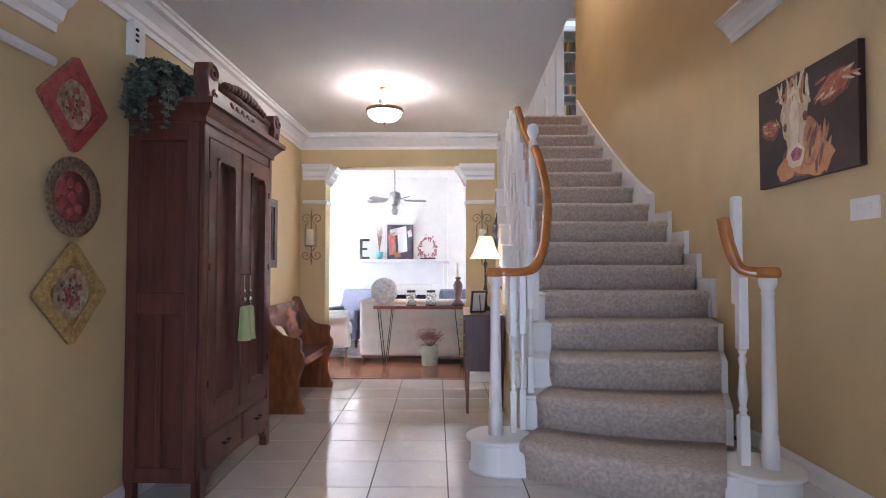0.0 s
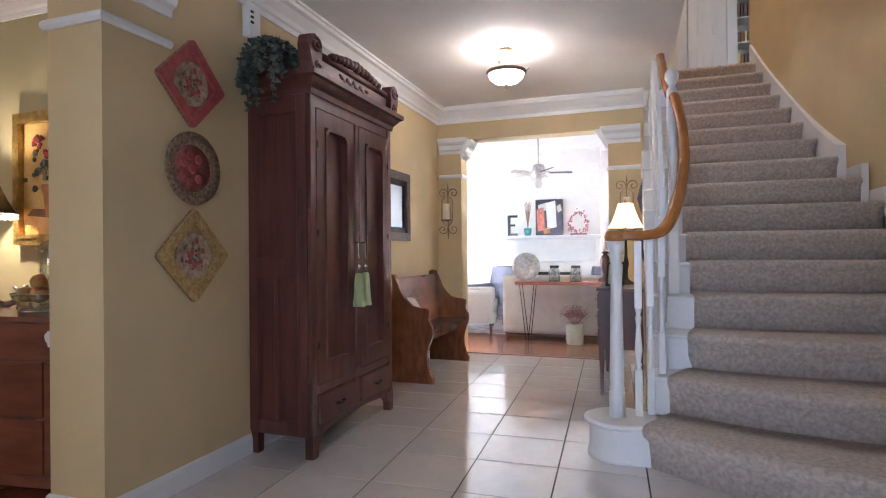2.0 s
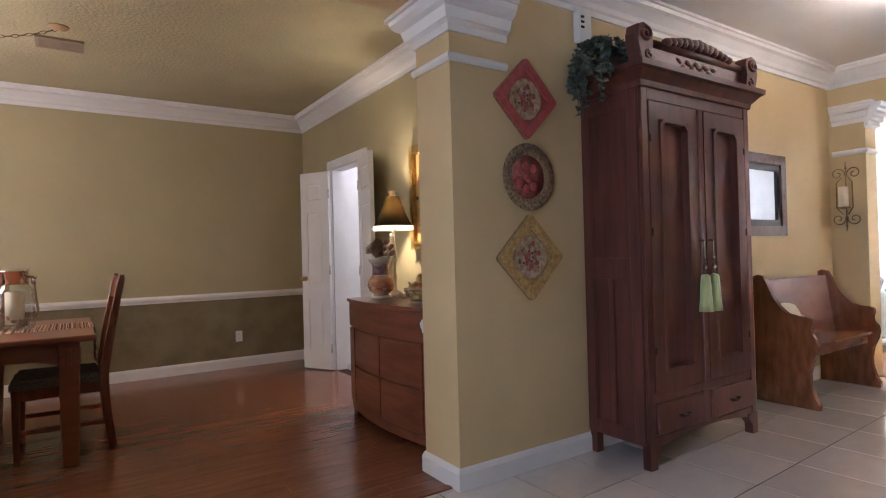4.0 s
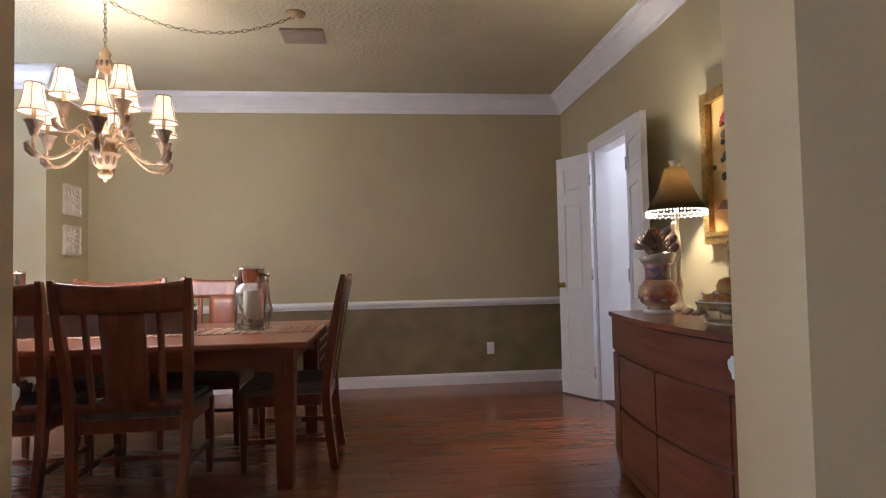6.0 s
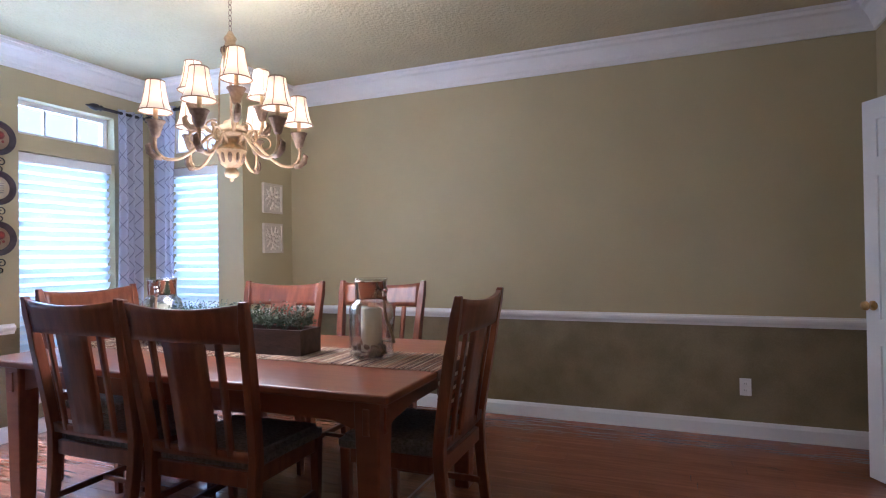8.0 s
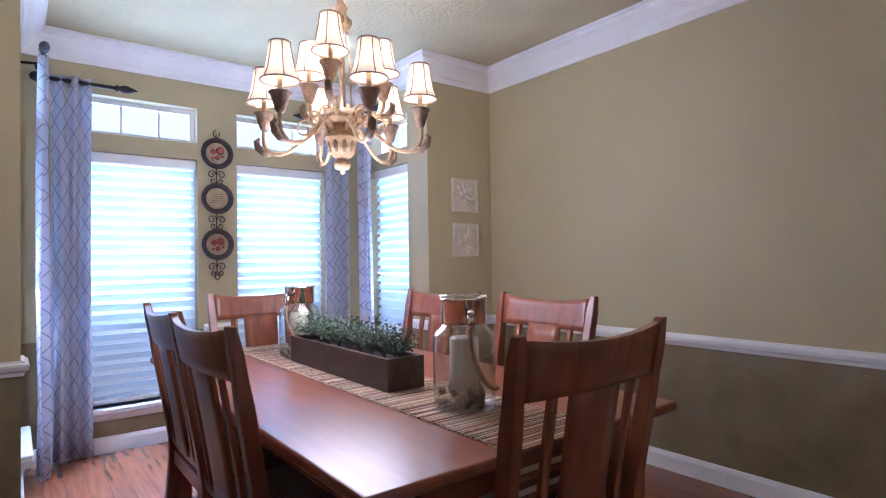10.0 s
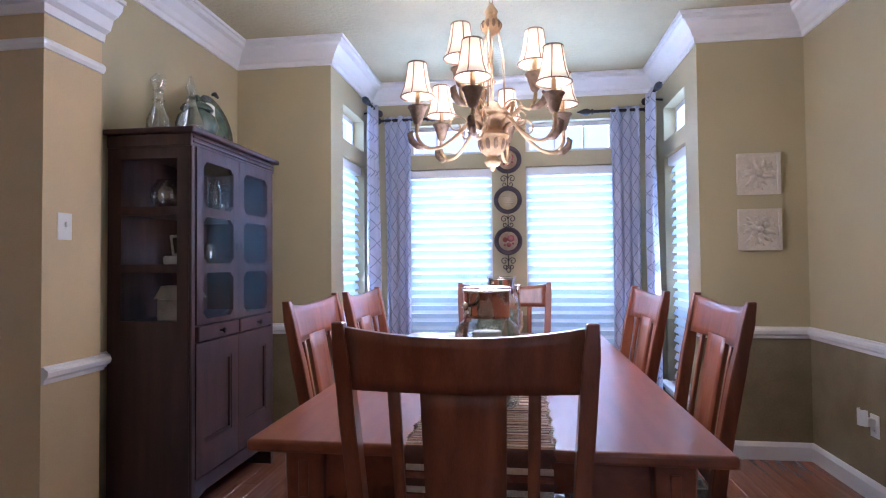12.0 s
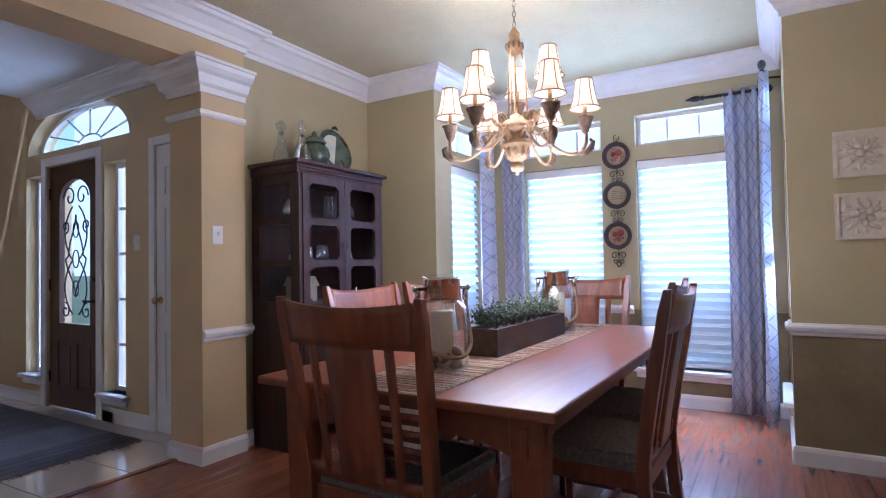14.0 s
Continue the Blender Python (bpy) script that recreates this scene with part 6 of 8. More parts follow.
def curtain(x0, y0, x1, y1, z0, z1, folds, depth, seed):
    c = thing("curtain", pose(0, 0, 0), "grey-blue trellis-patterned curtain panel hanging in folds", "curtain", "bay curtains")
    bm = bm_new()
    uv = bm.loops.layers.uv.new("UVMap")
    n, m = folds * 10, 14
    d = Vector((x1 - x0, y1 - y0))
    nrm = Vector((-d.y, d.x)).normalized()
    rnd = random.Random(seed)
    ph = [rnd.random() * 0.8 for _ in range(folds + 1)]
    rows = []
    for j in range(m + 1):
        v = j / m
        row = []
        for i in range(n + 1):
            u = i / n
            k = 2 * math.pi * u * folds
            amp = depth * (1.0 - 0.25 * v) * (0.85 + 0.3 * ph[int(u * folds)])
            off = amp * math.sin(k + 0.25 * math.sin(5 * v + seed)) + 0.012 * math.sin(9 * u + 4 * v)
            spread = 1 - 0.10 * math.sin(math.pi * v)
            p = Vector((x0, y0)) + d * (0.5 + (u - 0.5) * spread) + nrm * off
            row.append((bm.verts.new((p.x, p.y, z0 + (z1 - z0) * v)), (u * folds * 0.16, (z1 - z0) * v)))
        rows.append(row)
    for a, b in zip(rows, rows[1:]):
        for i in range(n):
            q = (a[i], a[i + 1], b[i + 1], b[i])
            f = bm.faces.new([t[0] for t in q])
            f.smooth = True
            for lp, t in zip(f.loops, q):
                lp[uv].uv = t[1]
    ob = part("cloth", bm, CURTAIN, c)
    md = ob.modifiers.new("thickness", 'SOLIDIFY')
    md.thickness = 0.002
    return c


curtain(-4.13, BY + 0.11, -4.36, BY + 0.11, 0.03, 2.47, 3, 0.030, 1)
curtain(-4.40, BY + 0.19, -4.40, BY + 0.44, 0.03, 2.52, 3, 0.030, 2)
curtain(-2.49, BY + 0.11, -2.26, BY + 0.11, 0.03, 2.47, 3, 0.030, 3)
curtain(-2.22, BY + 0.19, -2.22, BY + 0.44, 0.03, 2.52, 3, 0.030, 4)


def rod(x0, y0, x1, y1, z, fin):
    r = thing("curtain_rod", pose(0, 0, 0), "short dark bronze curtain rod with carved finial", "curtain rod", "bay curtain rods")
    part("bar", tube([(x0, y0, z), (x1, y1, z)], 0.0125, 10), BLACKIRON, r)
    d = (Vector((x1, y1, 0)) - Vector((x0, y0, 0))).normalized()
    pr = [(0.012, 0), (0.024, 0.01), (0.015, 0.025), (0.027, 0.05), (0.024, 0.08), (0.010, 0.115), (0.004, 0.135)]
    pts = [Vector((x1, y1, z)) + d * b for a, b in pr]
    part("finial", tube(pts, [a for a, b in pr], 12), BLACKIRON, r)
    part("bracket", tube([(x0 + d.x * 0.06, y0 + d.y * 0.06, z), (x0 + d.x * 0.06 + fin[0], y0 + d.y * 0.06 + fin[1], z - 0.01)], 0.008, 8), BLACKIRON, r)
    e = Vector((x0, y0, z)) - d * 0.005
    part("end_knob", lathe([(0.012, -0.03), (0.030, -0.02), (0.038, 0.0), (0.030, 0.02), (0.012, 0.03)], 14, e), BLACKIRON, r)


rod(-4.42, BY + 0.11, -4.00, BY + 0.11, 2.44, (0, -0.108))
rod(-4.40, BY + 0.16, -4.40, BY + 0.50, 2.49, (-0.112, 0))
rod(-2.20, BY + 0.11, -2.62, BY + 0.11, 2.44, (0, -0.108))
rod(-2.22, BY + 0.16, -2.22, BY + 0.50, 2.49, (0.11, 0))

# ---- plates on the bay pier, wall plaques ----
PLATEDARK = mat("dark_bronze_plate", (0.05, 0.035, 0.04), 0.45, 0.3, var=0.3, scale=20, bump=0.3, bscale=60)
PLATECREAM = mat("cream_glaze", (0.44, 0.35, 0.20), 0.35, var=0.08, scale=15)
PLATETAN = mat("tan_painted_glaze", (0.33, 0.22, 0.13), 0.35, scale=22, col2=(0.46, 0.34, 0.22))
POPPY = mat("poppy_red", (0.24, 0.035, 0.025), 0.4, var=0.3, scale=30)
pr_ = thing("plate_rack", pose(-3.297, BY, 0), "wrought-iron wall rack holding three decorative plates", "plate rack")
zs = (2.085, 1.745, 1.40)
part("iron_scroll", tube([(0, 0.012, 2.26)] + [(0.022 * math.sin(q), 0.012, 2.235 + 0.028 * math.cos(q)) for q in [i * 0.6 for i in range(10)]], 0.004, 6), BLACKIRON, pr_)
for z in (1.915, 1.575, 1.22):
    for s in (-1, 1):
        part("iron_scroll", tube([(s * x, 0.012, z + w) for x, w in spiral(0.034, 0.012, 0.032, 0.008, 180, 180 - 460)], 0.004, 6), BLACKIRON, pr_)
        part("iron_scroll", tube([(s * x, 0.012, z - 0.03 + w) for x, w in spiral(0.025, -0.005, 0.024, 0.006, 180, 180 + 420)], 0.004, 6), BLACKIRON, pr_)
part("iron_loop", tube([(0.018 * math.sin(q), 0.012, 1.165 + 0.03 * math.cos(q)) for q in [i * 0.63 for i in range(10)]], 0.004, 6, closed=True), BLACKIRON, pr_)
part("spine", tube([(0, 0.006, 2.24), (0, 0.006, 1.19)], 0.004, 6), BLACKIRON, pr_)
for i, z in enumerate(zs):
    p = part("plate", lathe([(0.02, 0.012), (0.09, 0.014), (0.112, 0.030), (0.118, 0.038), (0.112, 0.042), (0.088, 0.024), (0.085, 0.022), (0.01, 0.022)], 32, (0, 0, z), axis='y'), PLATEDARK, pr_, "dark rimmed plate")
    part("plate_face", lathe([(0.01, 0.0225), (0.080, 0.0225), (0.080, 0.0245), (0.01, 0.0245)], 32, (0, 0, z), axis='y'), PLATECREAM if i == 1 else PLATETAN, p)
    if i != 1:
        for dx, dz, r in ((-0.022, 0.022, 0.030), (0.026, 0.012, 0.022), (-0.004, -0.030, 0.020), (0.03, -0.035, 0.010), (-0.04, -0.02, 0.010)):
            part("poppy", lathe([(r * 0.5, 0.0245), (r, 0.0255), (r * 0.6, 0.0275), (0.002, 0.0272)], 10, (dx, 0, z + dz), axis='y'), POPPY, p)
    else:
        for k in range(5):
            part("lettering_bar", box(-0.045, 0.045, 0.0245, 0.0255, z + 0.032 - 0.016 * k, z + 0.035 - 0.016 * k), PLATEDARK, p)
PLASTER = mat("cream_plaster", (0.62, 0.55, 0.44), 0.75, var=0.08, scale=20, bump=0.2, bscale=80)
for z in (1.755, 1.41):
    q = thing("wall_plaque", pose(-4.862, YS, z), "square cream plaster plaque with flower relief", "wall plaque", "plaster plaques")
    part("tile", box(-0.125, 0.125, 0.0, 0.018, -0.128, 0.128, 0.004), PLASTER, q)
    part("rim", ring_prism([(-0.125, -0.128), (0.125, -0.128), (0.125, 0.128), (-0.125, 0.128)], [(-0.105, -0.108), (0.105, -0.108), (0.105, 0.108), (-0.105, 0.108)], 0.016, 0.026, 'y'), PLASTER, q)
    for ring, n, u, v, w in ((0.040, 6, 0.024, 0.016, 0.019), (0.068, 9, 0.024, 0.011, 0.012), (0.092, 12, 0.012, 0.008, 0.007)):
        for k in range(n):
            a = k * 2 * math.pi / n + ring * 9
            bm = bmesh.new()
            bmesh.ops.create_icosphere(bm, subdivisions=2, radius=1, matrix=pose(ring * math.cos(a), 0.018, ring * math.sin(a), 0, -math.degrees(a) + 12, 0) @ Matrix.Diagonal((u, v, w, 1)))
            part("petal", bm, PLASTER, q)
    for k in range(4):
        a = math.pi / 4 + k * math.pi / 2
        bm = bmesh.new()
        bmesh.ops.create_icosphere(bm, subdivisions=2, radius=1, matrix=pose(0.09 * math.cos(a), 0.018, 0.09 * math.sin(a), 0, -math.degrees(a), 0) @ Matrix.Diagonal((0.02, 0.009, 0.011, 1)))
        part("petal", bm, PLASTER, q)
    part("flower_heart", lathe([(0.022, 0.018), (0.020, 0.030), (0.006, 0.036)], 12, (0, 0, 0), axis='y'), PLASTER, q)


# ---- switches and outlets ----
def switch_plate(name, m, w, toggles, label, cat):
    s = thing(name, m, label, cat)
    part("plate", box(-w / 2, w / 2, 0, 0.006, -0.0575, 0.0575, 0.003, 2), PORCELAIN, s)
    for k in range(toggles):
        x = (k - (toggles - 1) / 2) * 0.046
        part("toggle", box(x - 0.005, x + 0.005, 0.005, 0.018, -0.002, 0.020, 0.002), PORCELAIN, s)
        part("toggle_slot", box(x - 0.008, x + 0.008, 0.0055, 0.0065, -0.014, 0.014), TRIM, s)
    return s


switch_plate("light_switch", pose(XE - 0.315, 0.36, 1.39, 0, 0, 90), 0.075, 1, "white dimmer switch on the pier", "light switch")
switch_plate("light_switch", pose(-0.32, FY, 1.385), 0.075, 2, "white light switch by the front door", "light switch")
switch_plate("light_switch", pose(CW, 3.46, 1.555, 0, 0, 90), 0.21, 3, "white triple light switch below the painting", "light switch")
switch_plate("light_switch", pose(-4.52, 3.85, 1.22, 0, 0, -90), 0.075, 1, "white light switch in the passage", "light switch")


def outlet(m, label):
    s = thing("outlet", m, label, "outlet")
    part("plate", box(-0.035, 0.035, 0, 0.006, -0.0575, 0.0575, 0.003, 2), PORCELAIN, s)
    for z in (-0.022, 0.022):
        sk = part("socket", box(-0.016, 0.016, 0.005, 0.009, z - 0.013, z + 0.013, 0.004, 2), PORCELAIN, s)
        for x in (-0.006, 0.006):
            part("slot", box(x - 0.001, x + 0.001, 0.0085, 0.0095, z - 0.004, z + 0.006), BLACKIRON, sk)
    return s


outlet(pose(XW, 2.46, 0.335, 0, 0, -90), "white wall outlet on the olive wall")
outlet(pose(XW, -0.585, 0.385, 0, 0, -90), "white wall outlet with a night light beside the corner")
nl = thing("night_light", pose(XW + 0.009, -0.585, 0.407, 0, 0, -90), "small white plug-in night light with a curved shade", "night light")
part("body", box(-0.018, 0.018, 0.0, 0.045, -0.022, 0.018, 0.006, 2), PORCELAIN, nl)
part("bulb", lathe([(0.007, 0.0), (0.011, 0.012), (0.009, 0.03), (0.002, 0.038)], 12, (0, 0.036, 0.016)), VESSEL, nl)
ARC = [(math.sin(radians(a)), math.cos(radians(a))) for a in range(-80, 81, 20)]
part("shade", prism([(0.034 * x, 0.038 + 0.034 * y) for x, y in ARC] + [(0.031 * x, 0.038 + 0.031 * y) for x, y in reversed(ARC)], -0.018, 0.062, 'z'), PORCELAIN, nl, "curved white shade")

# ---- things on and in the china cabinet ----


def place_cab(u, v, z):
    """u: out from the wall; v: from the north side to the south."""
    return pose(XD - 0.012 - u, 0.065 - v, z)


def decanter(name, m, prof, stop, label):
    d = thing(name, m, label, "decanter", "decanters on the cabinet")
    part("body", lathe(prof, 18), CUTGLASS, d)
    part("stopper", lathe(stop, 12), CUTGLASS, d)


CRYSTAL = glass("cut_crystal", (0.92, 0.95, 0.94), 0.06, 0.72)
decanter("decanter", place_cab(0.22, 0.06, 1.872), [(0.045, 0), (0.055, 0.01), (0.052, 0.06), (0.030, 0.11), (0.018, 0.15), (0.030, 0.155), (0.018, 0.16), (0.020, 0.20), (0.026, 0.205)], [(0.012, 0.19), (0.014, 0.215), (0.034, 0.235), (0.036, 0.26), (0.012, 0.285)], "cut crystal decanter with a round stopper")
decanter("decanter", place_cab(0.36, 0.11, 1.872), [(0.055, 0), (0.065, 0.012), (0.058, 0.05), (0.035, 0.11), (0.020, 0.16), (0.024, 0.175)], [(0.010, 0.165), (0.018, 0.20), (0.026, 0.22), (0.018, 0.25), (0.003, 0.285)], "cut crystal decanter with a pointed stopper")
GREENGLAZE = mat("mottled_green_glaze", (0.035, 0.060, 0.040), 0.25, scale=14, bump=0.4, bscale=36, col2=(0.10, 0.13, 0.085), coat=0.4)
gj = thing("ginger_jar", place_cab(0.25, 0.34, 1.872), "lidded mottled green ceramic jar", "jar")
part("body", lathe([(0.055, 0), (0.065, 0.008), (0.100, 0.06), (0.108, 0.10), (0.095, 0.145), (0.070, 0.168), (0.066, 0.178)], 28), GREENGLAZE, gj)
part("lid", lathe([(0.080, 0.176), (0.084, 0.184), (0.070, 0.205), (0.035, 0.225), (0.014, 0.232), (0.020, 0.245), (0.012, 0.260), (0.003, 0.265)], 24), GREENGLAZE, gj)
pt = thing("platter", place_cab(0.18, 0.62, 1.876) @ pose(0, 0, 0, 0, 0, 90), "round harlequin platter leaning on a dark stand", "platter")
HARL = mat("pale_cream_glaze", (0.46, 0.46, 0.38), 0.3, scale=8, col2=(0.62, 0.60, 0.52), coat=0.3)
part("plate", lathe([(0.02, 0.0), (0.11, 0.004), (0.165, 0.016), (0.170, 0.020), (0.13, 0.012), (0.02, 0.008)], 32, (0, 0, 0), axis='y'), GREENGLAZE, pt, at=pose(0, 0.0, 0.172, 16))
part("pale_half", prism([(0.128 * math.sin(radians(18 * k - 22)), 0.128 * math.cos(radians(18 * k - 22))) for k in range(11)], 0.0122, 0.0142, 'y'), HARL, pt, "pale cream glazed half", pose(0, 0.0, 0.172, 16))
part("crest", tube([(-0.03, 0.012, 0.338), (0.0, 0.008, 0.352), (0.03, 0.012, 0.338)], [0.008, 0.014, 0.008], 8), BLACKIRON, pt)
for s in (-1, 1):
    part("stand_arm", tube([(s * 0.08, 0.06, 0.006), (s * 0.085, 0.02, 0.015), (s * 0.09, -0.03, 0.03), (s * 0.085, -0.045, 0.055)], 0.006, 6), BLACKIRON, pt)
part("stand_back", tube([(-0.08, 0.06, 0.006), (0, 0.07, 0.10), (0.08, 0.06, 0.006)], 0.005, 6), BLACKIRON, pt)


def vessel(name, m, prof, label, cat, material=None):
    v = thing(name, m, label, cat, "glassware in the cabinet")
    part("body", lathe(prof, 18), material or VESSEL, v)


for u, v, z, r, h, nm in ((0.2, 0.2, 1.493, 0.10, 0.16, "glass_bowl"), (0.3, 0.42, 1.493, 0.04, 0.19, "glass_vase"), (0.25, 0.66, 1.493, 0.09, 0.15, "glass_pitcher"), (0.3, 0.35, 1.213, 0.05, 0.12, "glass_tumbler"),
                          (0.36, 0.16, 1.213, 0.03, 0.10, "glass_tumbler"), (0.30, 0.62, 1.213, 0.05, 0.07, "glass_bowl"), (0.24, 0.72, 1.213, 0.03, 0.07, "glass_tumbler"), (0.3, 0.70, 0.943, 0.035, 0.09, "glass_tumbler")):
    vessel(nm, place_cab(u, v, z), [(r * 0.6, 0), (r * 0.75, 0.006), (r, h * 0.4), (r * 0.95, h * 0.75), (r * 0.7, h * 0.95), (r * 0.72, h)], "clear glass vessel on a cabinet shelf", "glassware", CRYSTAL)
PALE = mat("pale_ceramic", (0.60, 0.57, 0.50), 0.4, var=0.1, scale=10)
hs = thing("ceramic_house", place_cab(0.25, 0.20, 0.943), "pale ceramic house-shaped box on the cabinet shelf", "figurine")
AGEDCREAM = mat("aged_cream_tin", (0.34, 0.30, 0.25), 0.6, scale=14, bump=0.2, col2=(0.46, 0.42, 0.36))
part("walls", box(-0.09, 0.09, -0.06, 0.06, 0, 0.11, 0.004), AGEDCREAM, hs)
part("roof", prism([(-0.10, 0.11), (0.10, 0.11), (0.06, 0.175), (-0.06, 0.175)], -0.07, 0.07, 'y'), AGEDCREAM, hs)
dish = thing("butter_dish", place_cab(0.25, 0.18, 1.213), "pale covered dish on the cabinet shelf", "dish")
part("tray", box(-0.08, 0.08, -0.05, 0.05, 0, 0.012, 0.004), PALE, dish)
part("cover", box(-0.065, 0.065, -0.036, 0.036, 0.012, 0.055, 0.012, 3), PALE, dish)
ph = thing("photo_frame", place_cab(0.265, 0.175, 1.269) @ pose(0, 0, 0, -12), "small pale photo frame on the cabinet shelf", "photo frame")
FR = [(-0.042, 0.0), (0.042, 0.0), (0.042, 0.105), (-0.042, 0.105)]
part("frame", ring_prism(FR, [(x * 0.72, 0.0525 + (z - 0.0525) * 0.78) for x, z in FR], -0.006, 0.006, 'y'), PEWTER, ph)
part("picture", box(-0.031, 0.031, -0.003, 0.003, 0.011, 0.094), CABWOOD, ph, "dark picture behind the frame")

# ---- on the buffet ----
LAMPX, LAMPY = -2.64, 3.02
BZ = BUT
bl = thing("table_lamp", pose(LAMPX, LAMPY, BZ), "buffet lamp with a dark bell shade and beaded fringe, lit", "lamp")
CREAMW = mat("aged_ivory_resin", (0.55, 0.45, 0.27), 0.5, scale=16, bump=0.3, col2=(0.70, 0.60, 0.42))
part("base", lathe([(0.055, 0), (0.060, 0.015), (0.045, 0.03), (0.020, 0.045), (0.014, 0.10), (0.022, 0.14), (0.012, 0.18), (0.016, 0.25), (0.024, 0.30), (0.016, 0.36), (0.010, 0.42), (0.008, 0.735)], 18), CREAMW, bl)
DARKSHADE = sheer("brown_bell_shade", (0.080, 0.058, 0.027), 0.58)
bm = bm_new()
rings = [[bm.verts.new((q * math.cos(2 * math.pi * i / 28), q * math.sin(2 * math.pi * i / 28), z)) for i in range(28)] for q, z in ((0.150, 0.53), (0.128, 0.565), (0.100, 0.62), (0.072, 0.69), (0.052, 0.755))]
for p, q in zip(rings, rings[1:]):
    for i in range(28):
        f = bm.faces.new((p[i], p[(i + 1) % 28], q[(i + 1) % 28], q[i]))
        f.smooth = True
ob = part("shade", bm, DARKSHADE, bl, "dark brown bell shade, lit from inside")
ob.modifiers.new("thickness", 'SOLIDIFY').thickness = 0.002
# the bulb's light on the beads is put into their colour as emission
PEARL = mat("glowing_pearl_fringe", (0.95, 0.90, 0.75), 0.3, emit=0.9, emit_col=(1.0, 0.86, 0.60))
fr_ = bm_new()
for i in range(56):
    a = 2 * math.pi * i / 56
    bmesh.ops.create_icosphere(fr_, subdivisions=1, radius=0.0065, matrix=pose(0.149 * math.cos(a), 0.149 * math.sin(a), 0.525))
    bmesh.ops.create_icosphere(fr_, subdivisions=1, radius=0.0065, matrix=pose(0.149 * math.cos(a), 0.149 * math.sin(a), 0.509 - 0.006 * (i % 2)))
part("bead_fringe", fr_, PEARL, bl, "pearl bead fringe")
part("finial", lathe([(0.012, 0.755), (0.03, 0.76), (0.022, 0.77), (0.034, 0.795), (0.010, 0.80)], 14), CREAMW, bl)
part("tassel", lathe([(0.004, 0.47), (0.014, 0.455), (0.010, 0.435), (0.020, 0.42), (0.026, 0.325), (0.022, 0.32)], 14, (0.035, -0.04, 0)), CREAMW, bl, "ivory silk tassel")
point("buffet_lamp_bulb", LAMPX, LAMPY, BZ + 0.69, 30, (1.0, 0.82, 0.54), 0.03)
VASEM = mat("painted_rust_vase", (0.36, 0.085, 0.035), 0.18, scale=16, bump=0.1, col2=(0.50, 0.36, 0.20), coat=0.6)
VASEBLUE = mat("painted_blue_vase_neck", (0.07, 0.09, 0.20), 0.18, scale=22, bump=0.1, col2=(0.42, 0.22, 0.13), coat=0.6)
COLLAR = mat("pale_grey_green_glaze", (0.36, 0.36, 0.27), 0.3, scale=18, col2=(0.50, 0.48, 0.36), coat=0.4)
vs = thing("vase", pose(-2.53, 2.85, BZ), "painted rust and blue ceramic pitcher vase with dried flowers", "vase")
part("body", lathe([(0.060, 0.020), (0.050, 0.030), (0.085, 0.055), (0.100, 0.095), (0.092, 0.13), (0.070, 0.158), (0.064, 0.170)], 28), VASEM, vs)
part("neck", lathe([(0.064, 0.170), (0.060, 0.195), (0.062, 0.225), (0.070, 0.250)], 28), VASEBLUE, vs, "blue and rust painted neck")
bm = lathe([(0.070, 0.250), (0.082, 0.262), (0.090, 0.280), (0.086, 0.284), (0.066, 0.262)], 28)
for v in bm.verts:
    v.co.z += 0.022 * max(0.0, math.cos(math.atan2(v.co.y, v.co.x) - 0.3)) * (v.co.z > 0.255)
part("lip", bm, COLLAR, vs, "pale flared pitcher lip")
part("foot_band", lathe([(0.073, 0.0), (0.078, 0.006), (0.073, 0.020), (0.05, 0.021)], 28), PALE, vs)
part("handle", tube(smooth_path([(-0.07, 0, 0.265), (-0.105, 0, 0.25), (-0.125, 0, 0.19), (-0.098, 0, 0.125)]), [0.013] * 9 + [0.010] * 10, 8), COLLAR, vs)
for k in range(16):
    a = k * 2.399
    zz = 0.065 + 0.06 * ((k * 5) % 8) / 8
    rr = 0.099 - 260 * abs(zz - 0.095) ** 3 - 0.25 * abs(zz - 0.095)
    bm = bmesh.new()
    bmesh.ops.create_icosphere(bm, subdivisions=1, radius=1, matrix=pose(rr * math.cos(a), rr * math.sin(a), zz, 0, 0, math.degrees(a)) @ Matrix.Diagonal((0.003, 0.013 + 0.006 * (k % 3), 0.012, 1)))
    part("painted_blossom", bm, (VASEBLUE, COLLAR, POPPY)[k % 3], vs)
DRY = mat("dried_brown_petals", (0.16, 0.09, 0.06), 0.8, scale=20, bump=0.3, col2=(0.30, 0.20, 0.13))
rnd = random.Random(5)
bm = bm_new()
c = Vector((-0.035, 0.0, 0.335))
for k in range(150):
    a, e = k * 2.399, 0.15 + 1.75 * (k / 150)
    d = Vector((math.sin(e) * math.cos(a), math.sin(e) * math.sin(a), math.cos(e)))
    t = d.cross(Vector((0, 0, 1))).normalized()
    out_ = 0.060 + 0.035 * (k / 150) + 0.02 * rnd.random()
    p0, p1, p2 = c + d * 0.038, c + d * out_ * 0.8 + Vector((0, 0, 0.012)), c + d * out_ + Vector((0, 0, 0.026))
    vv = [bm.verts.new(q) for q in (p0 + t * 0.006, p0 - t * 0.006, p1 - t * 0.008, p2, p1 + t * 0.008)]
    bm.faces.new(vv)
bmesh.ops.create_icosphere(bm, subdivisions=2, radius=0.048, matrix=pose(c.x, c.y, c.z))
part("protea_flower", bm, DRY, vs, "dried brown protea bloom")
